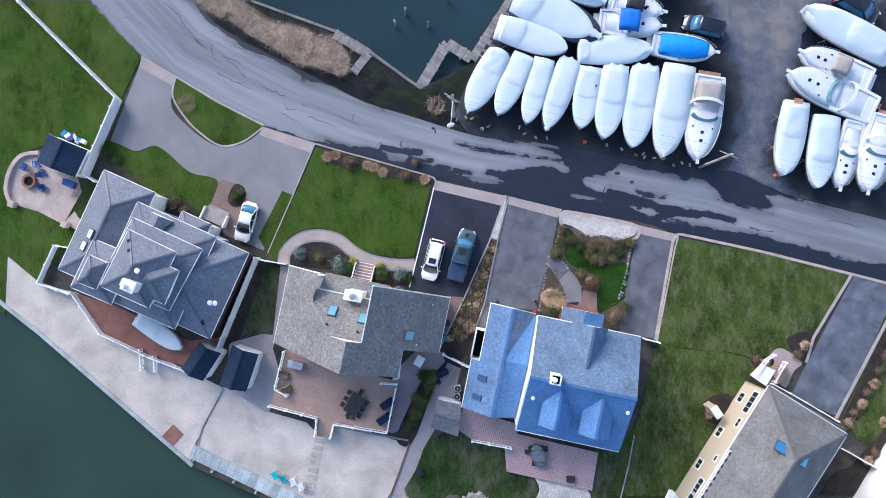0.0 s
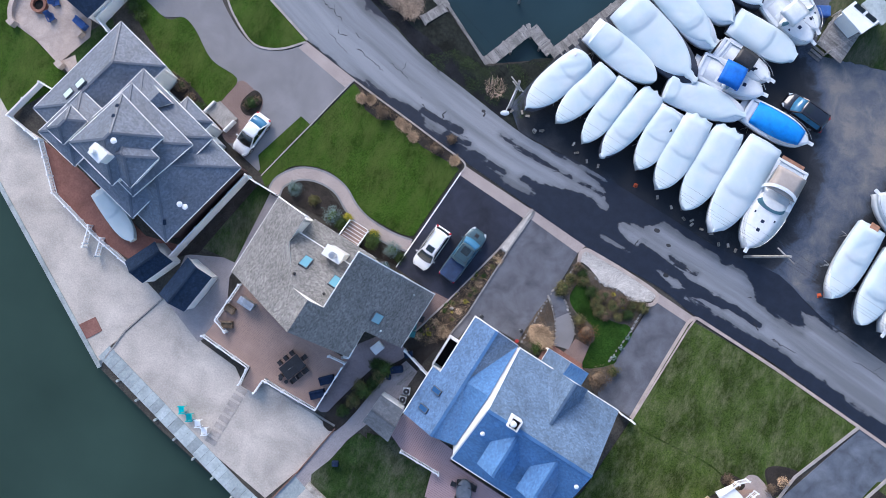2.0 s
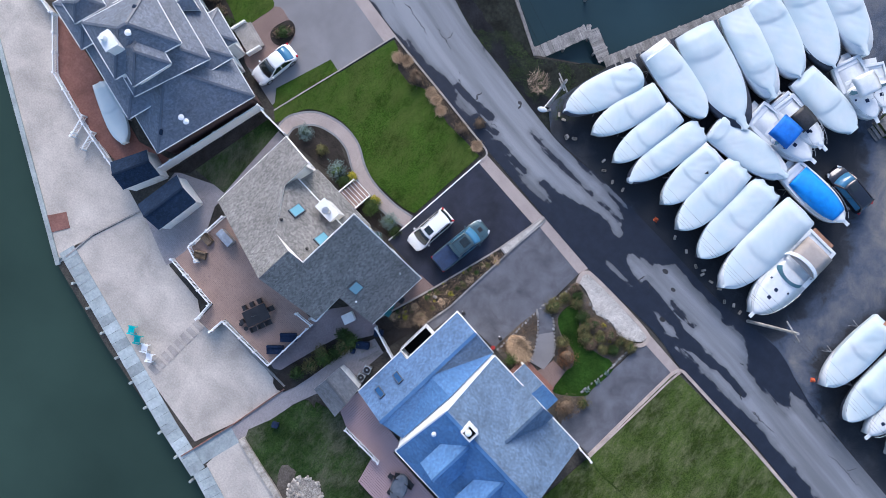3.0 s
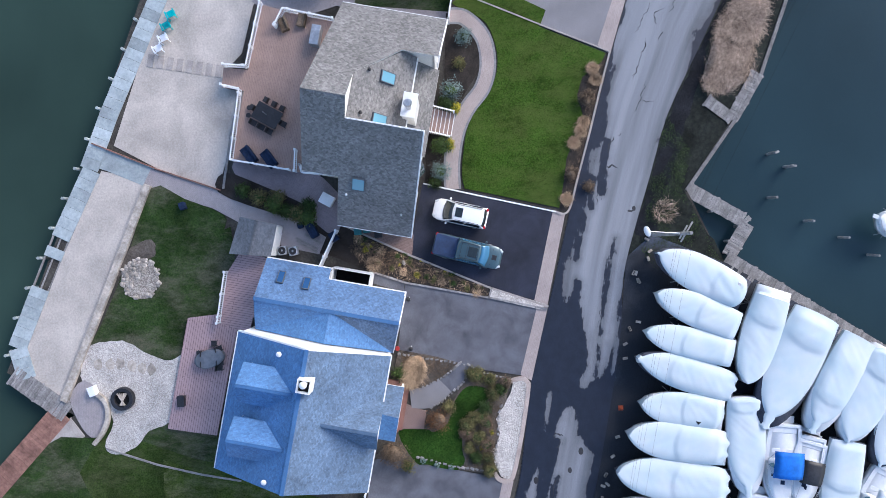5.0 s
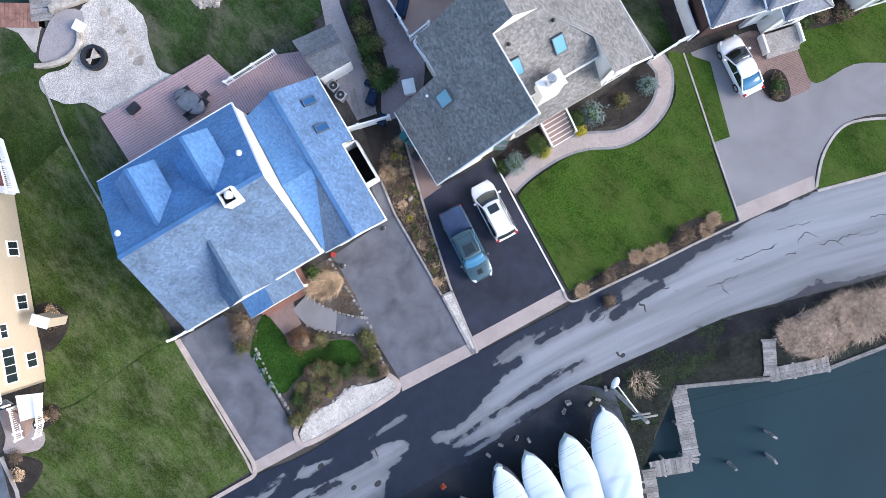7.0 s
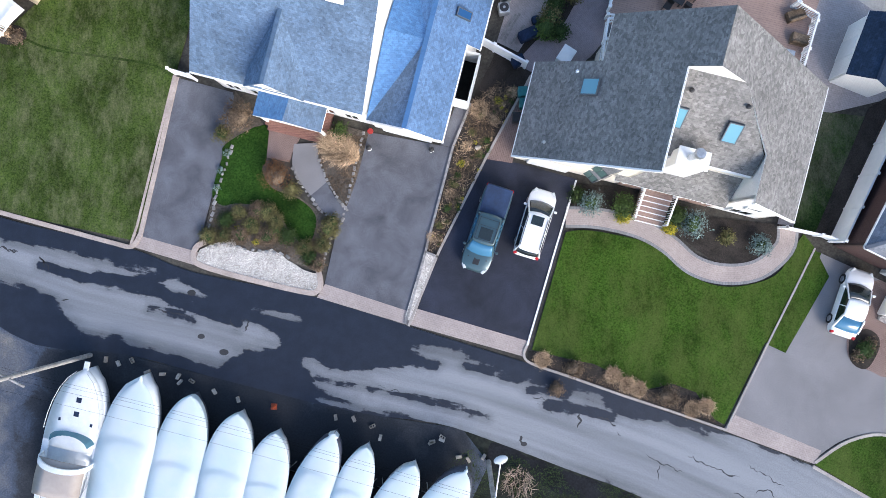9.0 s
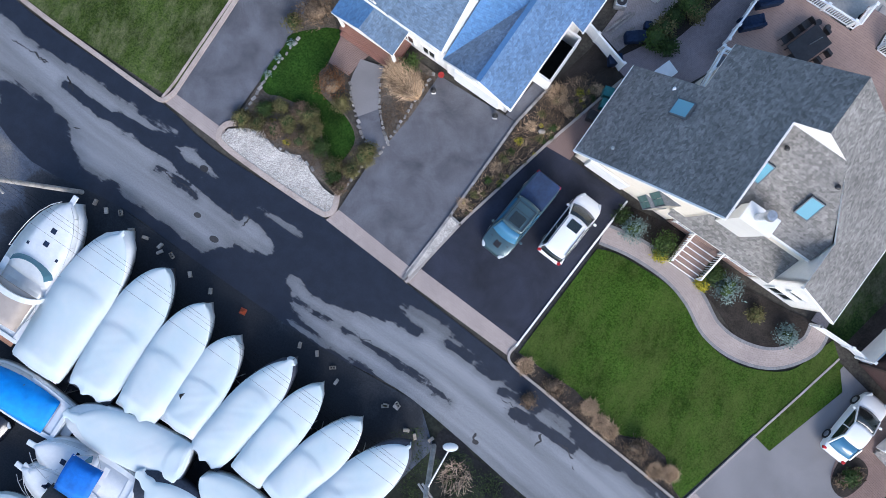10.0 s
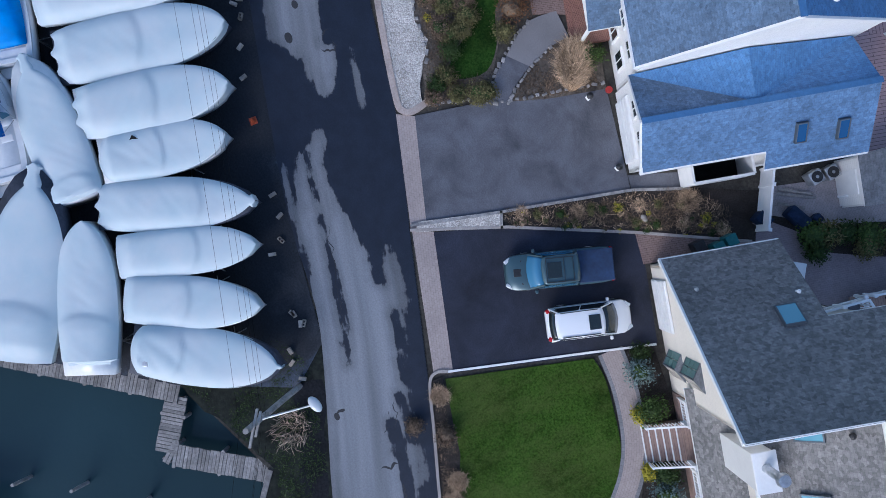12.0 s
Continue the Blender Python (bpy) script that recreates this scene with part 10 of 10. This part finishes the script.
DECK_THINGS = [
    ((-16.33, -12.97), (1.6, 0.75, 1.1), "metal", "stainless gas grill on the tan deck", "grill", "gas_grill", -12, 0.86),
    ((-6.53, -18.89), (1.5, 0.8, 0.75), "navy", "navy cushioned outdoor sofa on the deck", "sofa", "outdoor_sofa", 35, 0.86),
    ((-6.16, -17.22), (1.5, 0.8, 0.75), "navy", "navy cushioned outdoor sofa on the deck", "sofa", "outdoor_sofa", 35, 0.86),
    ((-2.66, -12.55), (1.1, 0.9, 0.9), "white", "white boxed air conditioner unit", "air conditioner", "air_conditioner", 60, 0.04),
    ((-2.48, -24.94), (0.6, 0.5, 0.6), "navy", "small dark box on the back lawn", "box", "storage_box", 20, 0.05),
    ((0.04, -17.08), (0.9, 0.7, 1.0), "white", "white air conditioner unit beside the shed", "air conditioner", "air_conditioner", 45, 0.0),
    ((0.50, -12.07), (0.8, 0.6, 0.9), "navy", "blue plastic storage bin by the gate", "bin", "storage_bin", 30, 0.0),
    ((0.39, -8.27), (0.6, 0.6, 1.0), "black", "black wheeled rubbish bin by the wall", "bin", "rubbish_bin", 5, 0.01),
]
YARD_THINGS = [
    ((-0.05, -9.24), (0.6, 0.6, 1.0), "bin_teal", "teal wheeled rubbish bin by the wall", "bin", "rubbish_bin", 5, 0.01),
    ((0.10, -9.99), (0.6, 0.6, 1.0), "bin_teal", "teal wheeled rubbish bin by the wall", "bin", "rubbish_bin", 5, 0.01),
    ((-42.94, 7.35), (1.4, 0.7, 0.8), "blue_fabric", "blue cushioned bench on the round patio", "bench", "patio_bench", -20, 0.08),
    ((13.08, -32.97), (0.8, 0.6, 0.7), "white", "small white cabinet on the terrace", "cabinet", "cabinet", 20, 0.07),
    ((14.07, -25.35), (0.9, 0.6, 0.5), "black", "dark low box on the mauve deck", "box", "storage_box", 0, 0.42),
    ((7.37, -18.47), (0.8, 0.6, 1.0), "black", "black covered grill on the mauve deck", "grill", "covered_grill", 30, 0.42),
    ((-17.46, -15.74), (1.1, 0.7, 0.6), "leaf_brown", "brown wicker chair on the tan deck", "chair", "wicker_chair", 20, 0.86),
    ((-17.80, -14.17), (1.1, 0.7, 0.6), "leaf_brown", "brown wicker chair on the tan deck", "chair", "wicker_chair", -12, 0.86),
]
for q, sz, mt, lab, cat, nm, rz_, z_ in DECK_THINGS + YARD_THINGS:
    ob = thing(nm, lab, cat, at=(*q, z_), rz=rz_)
    bm = bmesh.new()
    add_box(bm, (0, 0, sz[2] * 0.4), (sz[0], sz[1], sz[2] * 0.8), 0, 0.05)
    part("body", bm, mt, ob)
    bm = bmesh.new()
    if nm in ("outdoor_sofa", "patio_bench", "wicker_chair"):
        add_box(bm, (0, sz[1] * 0.4, sz[2] * 0.75), (sz[0], sz[1] * 0.25, sz[2] * 0.6), 0, 0.05)
        part("backrest", bm, mt, ob)
        for s in (-1, 1):
            bm = bmesh.new()
            add_box(bm, (s * sz[0] * 0.46, 0, sz[2] * 0.6), (0.12, sz[1], sz[2] * 0.5), 0, 0.03)
            part("armrest", bm, mt, ob)
    else:
        add_box(bm, (0, 0, sz[2] * 0.88), (sz[0] * 1.04, sz[1] * 1.04, sz[2] * 0.16), 0, 0.04)
        part("lid", bm, mt, ob)
# the wrapped dinghy on the red patio
wrapped_boat((-29.49, -11.31), (-34.82, -7.96), 2.0, 1.6, 0.85, (0.1, 0.4), 50, "blunt", "scallop", "small boat under white wrap on the patio")
# slab steps across the sand
for k, q in enumerate(along_line([(-13.86, -20.82), (-15.12, -27.71)], 0.85)):
    bm = bmesh.new()
    add_box(bm, (0, 0, 0.02), (0.55, 1.1, 0.06), 0, 0.01)
    small("stepping_slab", bm, "curb", (q[0], q[1], 0), q[2], "pale stepping slab across the sand", "paving slab", "stepping slabs across the sand")
# round stone bed on the back lawn, single stones
rk = thing("rock_bed", "round bed of pale stones on the lawn", "rock bed")
RC = (3.62, -28.85)
rnd = random.Random(21)
bm = bmesh.new()
add_prism(bm, ragged([(RC[0] + 1.75 * math.cos(i * 0.314), RC[1] + 1.6 * math.sin(i * 0.314)) for i in range(20)], 0.2, 0.3, 4.0), -0.1, 0.08)
part("gravel", bm, "gravel_tan", rk, "bed of pale gravel")
stones = []
for k in range(4):
    bm = bmesh.new()
    bmesh.ops.create_icosphere(bm, subdivisions=2, radius=1.0)
    for v in bm.verts:
        v.co *= 1 + 0.28 * noise.noise(v.co * 1.6 + Vector((k * 5, 0, 0)))
    me = bpy.data.meshes.new("stone")
    bm.to_mesh(me)
    bm.free()
    me.materials.append(M["stone_tan"])
    stones.append(me)
for k in range(150):
    a, r = rnd.uniform(0, 6.28), 1.75 * rnd.random() ** 0.5
    rim = math.cos(a - 4.0) * r > 0.1 or r > 1.55
    big = rnd.uniform(0.13, 0.24) if rim else rnd.uniform(0.04, 0.08)
    piece("stone", stones[k % 4], pose(RC[0] + r * math.cos(a), RC[1] + r * math.sin(a), 0.1, rnd.uniform(-20, 20), rnd.uniform(-20, 20), rnd.uniform(0, 360)) @ Matrix.Diagonal((big, big * rnd.uniform(0.6, 0.9), big * 0.5, 1)), rk)
# edging stones of the front garden
ed = thing("stone_edging", "irregular gray edging stones of the garden", "edging")
for x, y, h in along_line([(12.0, -0.5), (13.26, -1.44), (14.84, -3.28), (15.42, -4.40)], 0.36) + along_line([(11.58, -1.64), (12.22, -2.36), (12.92, -3.42), (13.52, -4.88)], 0.34) + along_line([(15.3, 1.75), (15.82, 1.60), (17.17, 1.45), (18.62, 1.37), (19.88, 1.15), (20.81, 1.40)], 0.5) + along_line([(12.19, -0.66), (13.06, 2.67)], 0.36) + along_line([(19.48, -5.46), (20.27, -2.82), (20.98, 1.05)], 0.4) + along_line([(10.66, -6.79), (11.78, -0.85)], 0.4):
    bm = bmesh.new()
    add_box(bm, (x + rnd.uniform(-0.04, 0.04), y + rnd.uniform(-0.04, 0.04), 0.08), (rnd.uniform(0.16, 0.36), rnd.uniform(0.12, 0.22), rnd.uniform(0.08, 0.14)), h + rnd.uniform(-25, 25), 0.035, rnd.uniform(-5, 5), rnd.uniform(-5, 5))
    part("stone", bm, "stone", ed)
# lantern posts and pots
for q, lab in (((5.99, -5.89), "white garden lantern by the garage"), ((10.19, -5.80), "white garden lantern by the garage")):
    ob = thing("lantern", lab, "lantern", at=(*q, 0))
    bm = bmesh.new()
    add_box(bm, (0, 0, 0.25), (0.28, 0.28, 0.5), 20, 0.03)
    part("case", bm, "white", ob)
    bm = bmesh.new()
    add_tube(bm, (0, 0, 0.5), (0, 0, 0.66), 0.2, 0.03, 8)
    part("cap", bm, "black", ob)
for q in [(10.15, -6.93)] + [(-10.54, -18.81), (-9.90, -18.88), (-6.34, -18.98)]:
    bm = bmesh.new()
    add_tube(bm, (0, 0, 0.0), (0, 0, 0.34), 0.12, 0.18, 14)
    add_tube(bm, (0, 0, 0.3), (0, 0, 0.36), 0.2, 0.2, 14)
    small("flower_pot", bm, "pot_red" if q[0] > 5 else "black", (*q, 0.0 if q[0] > 5 else 0.86), 0, "round plastic flower pot on the ground", "flower pot")

# outdoor units with a round fan beside the low shed
for q, r_ in (((1.55, -16.45), 8), ((1.62, -15.55), 12)):
    ob = thing("air_conditioner", "gray outdoor air conditioner with a round black fan", "air conditioner", at=(*q, 0.0), rz=r_)
    bm = bmesh.new()
    add_box(bm, (0, 0, 0.38), (0.72, 0.72, 0.76), 0, 0.05)
    part("casing", bm, "metal", ob)
    bm = bmesh.new()
    add_tube(bm, (0, 0, 0.76), (0, 0, 0.79), 0.31, 0.31, 20)
    part("fan_grille", bm, "black", ob, "round black fan grille")
    bm = bmesh.new()
    add_tube(bm, (0, 0, 0.79), (0, 0, 0.82), 0.09, 0.08, 12)
    part("fan_hub", bm, "metal", ob)
for k, (a, b) in enumerate((((0.5, -15.4), (1.5, -13.5)), ((0.75, -15.3), (1.75, -13.6)), ((0.2, -14.6), (1.0, -13.3)))):
    bm = bmesh.new()
    add_beam(bm, (*a, 0.12 + 0.05 * k), (*b, 0.12 + 0.05 * k), 0.16, 0.05, 0.008)
    tagged(part("plank", bm, "gray_wood"), "weathered plank lying in the side yard", "plank", "planks in the side yard")
for q, r_, sz in (((-0.08, -13.91), 28, (1.3, 0.7, 0.8)), ((-0.55, -14.93), 20, (0.5, 0.5, 0.6))):
    bm = bmesh.new()
    add_box(bm, (0, 0, sz[2] / 2), sz, 0, 0.12)
    small("tarpaulin", bm, "navy", (*q, 0.0), r_, "small stack under a dark blue tarpaulin", "tarpaulin")
# clutter stored behind the shed by the round patio
rnd = random.Random(33)
for k, q in enumerate([(-43.69, 13.12), (-43.23, 12.86), (-42.77, 12.99), (-42.30, 12.66), (-41.84, 12.40), (-41.51, 12.21), (-42.96, 12.47), (-42.16, 12.14)]):
    bm = bmesh.new()
    add_box(bm, (0, 0, 0.3), (rnd.uniform(0.4, 0.9), rnd.uniform(0.3, 0.5), rnd.uniform(0.4, 0.7)), 0, 0.06)
    small("storage_tub", bm, ("canvas_cyan", "white", "blue_fabric", "metal")[k % 4], (*q, -0.05), rnd.uniform(0, 180), ("sky-blue", "white", "blue", "gray")[k % 4] + " plastic tub stored behind the shed", "tub", "tubs behind the shed")


# ---- the yard office with its timber landing at the far side of the boat yard ----
slab("lawn", ragged([(27.37, 30.76), (29.89, 30.91), (35.17, 31.67), (38.25, 34.96), (35.30, 43.00), (28.79, 41.18), (27.68, 37.71)], 0.4, 0.5, 14.0), -0.3, 0.01, "lawn_dark", "dark grass round the yard office", "lawn")
yo = thing("yard_office", "white yard office with a flat pale roof and timber landing", "house")
o1 = [(27.66, 34.07), (28.48, 35.43), (31.32, 34.39), (30.18, 32.68)]
bm = bmesh.new()
add_prism(bm, o1, 2.9, 3.08, (0.7, -0.7))
part("roof", bm, "white", yo, "flat white roof")
block_walls(yo, o1, -0.05, 2.9, "white_siding", 0.25)
o2 = [(29.26, 35.49), (30.08, 36.97), (32.84, 36.01), (31.78, 34.22)]
bm = bmesh.new()
add_prism(bm, o2, 2.7, 2.86, (0.7, -0.7))
part("roof", bm, "walkway", yo, "flat pale gray roof")
block_walls(yo, o2, -0.05, 2.7, "white_siding", 0.25)
a, b = Vector(o1[1]), Vector(o1[2])
for k in range(2):
    for i in range(5):
        for j in range(2):
            q = a.lerp(b, 0.14 + 0.46 * k + 0.07 * i) + (Vector(o1[0]) - a) * (0.1 + 0.13 * j)
            bm = bmesh.new()
            add_box(bm, (q.x, q.y, 3.1), (0.26, 0.26, 0.05), math.degrees(math.atan2(b.y - a.y, b.x - a.x)))
            part("vent_pane", bm, "glass", yo, "small dark roof pane")
o3 = [(28.08, 34.86), (31.02, 33.79), (28.62, 30.84), (27.27, 31.30)]
ang = math.degrees(math.atan2(o3[1][1] - o3[0][1], o3[1][0] - o3[0][0]))
ld = thing("timber_landing", "weathered gray timber landing before the yard office", "deck")
a, b, c = Vector(o3[0]), Vector(o3[1]), Vector(o3[3])
W_l = (c - a).length
for k in range(int(W_l / 0.16)):
    bm = bmesh.new()
    q = (c - a) * ((k + 0.5) * 0.16 / W_l)
    add_beam(bm, (a.x + q.x, a.y + q.y, 0.76), (b.x + q.x, b.y + q.y, 0.76), 0.145, 0.05)
    part("plank", bm, "gray_wood", ld)
for q in o3:
    bm = bmesh.new()
    add_beam(bm, (*q, -0.05), (*q, 1.75), 0.12, 0.12)
    part("post", bm, "gray_wood", ld)
for p0, p1 in ((o3[0], o3[3]), (o3[1], o3[2])):
    bm = bmesh.new()
    add_beam(bm, (*p0, 1.7), (*p1, 1.7), 0.1, 0.06)
    part("handrail", bm, "gray_wood", ld)
for k in range(3):
    bm = bmesh.new()
    q0, q1 = Vector(o3[3]), Vector(o3[2])
    out = (q0 - a).normalized() * (0.15 + 0.28 * k)
    add_beam(bm, (q0.x + out.x, q0.y + out.y, 0.55 - 0.2 * k), (q1.x + out.x, q1.y + out.y, 0.55 - 0.2 * k), 0.28, 0.05)
    part("step", bm, "gray_wood", ld)
bm = bmesh.new()
q = (30.02, 32.50)
for k in range(4):
    add_box(bm, (-0.5 + 0.33 * k, 0, 0.1), (0.14, 1.0, 0.04))
for k in range(3):
    add_box(bm, (0, -0.45 + 0.45 * k, 0.04), (1.2, 0.1, 0.08))
small("pallet", bm, "teak", (*q, 0.02), ang, "reddish timber pallet leaning by the landing", "pallet")
bm = bmesh.new()
add_box(bm, (0, 0, 0.35), (1.5, 1.1, 0.7), 0, 0.15)
small("covered_crate", bm, "blue_fabric", (*(26.90, 34.82), 0.0), 20, "crate under a blue tarpaulin on the grass", "crate")
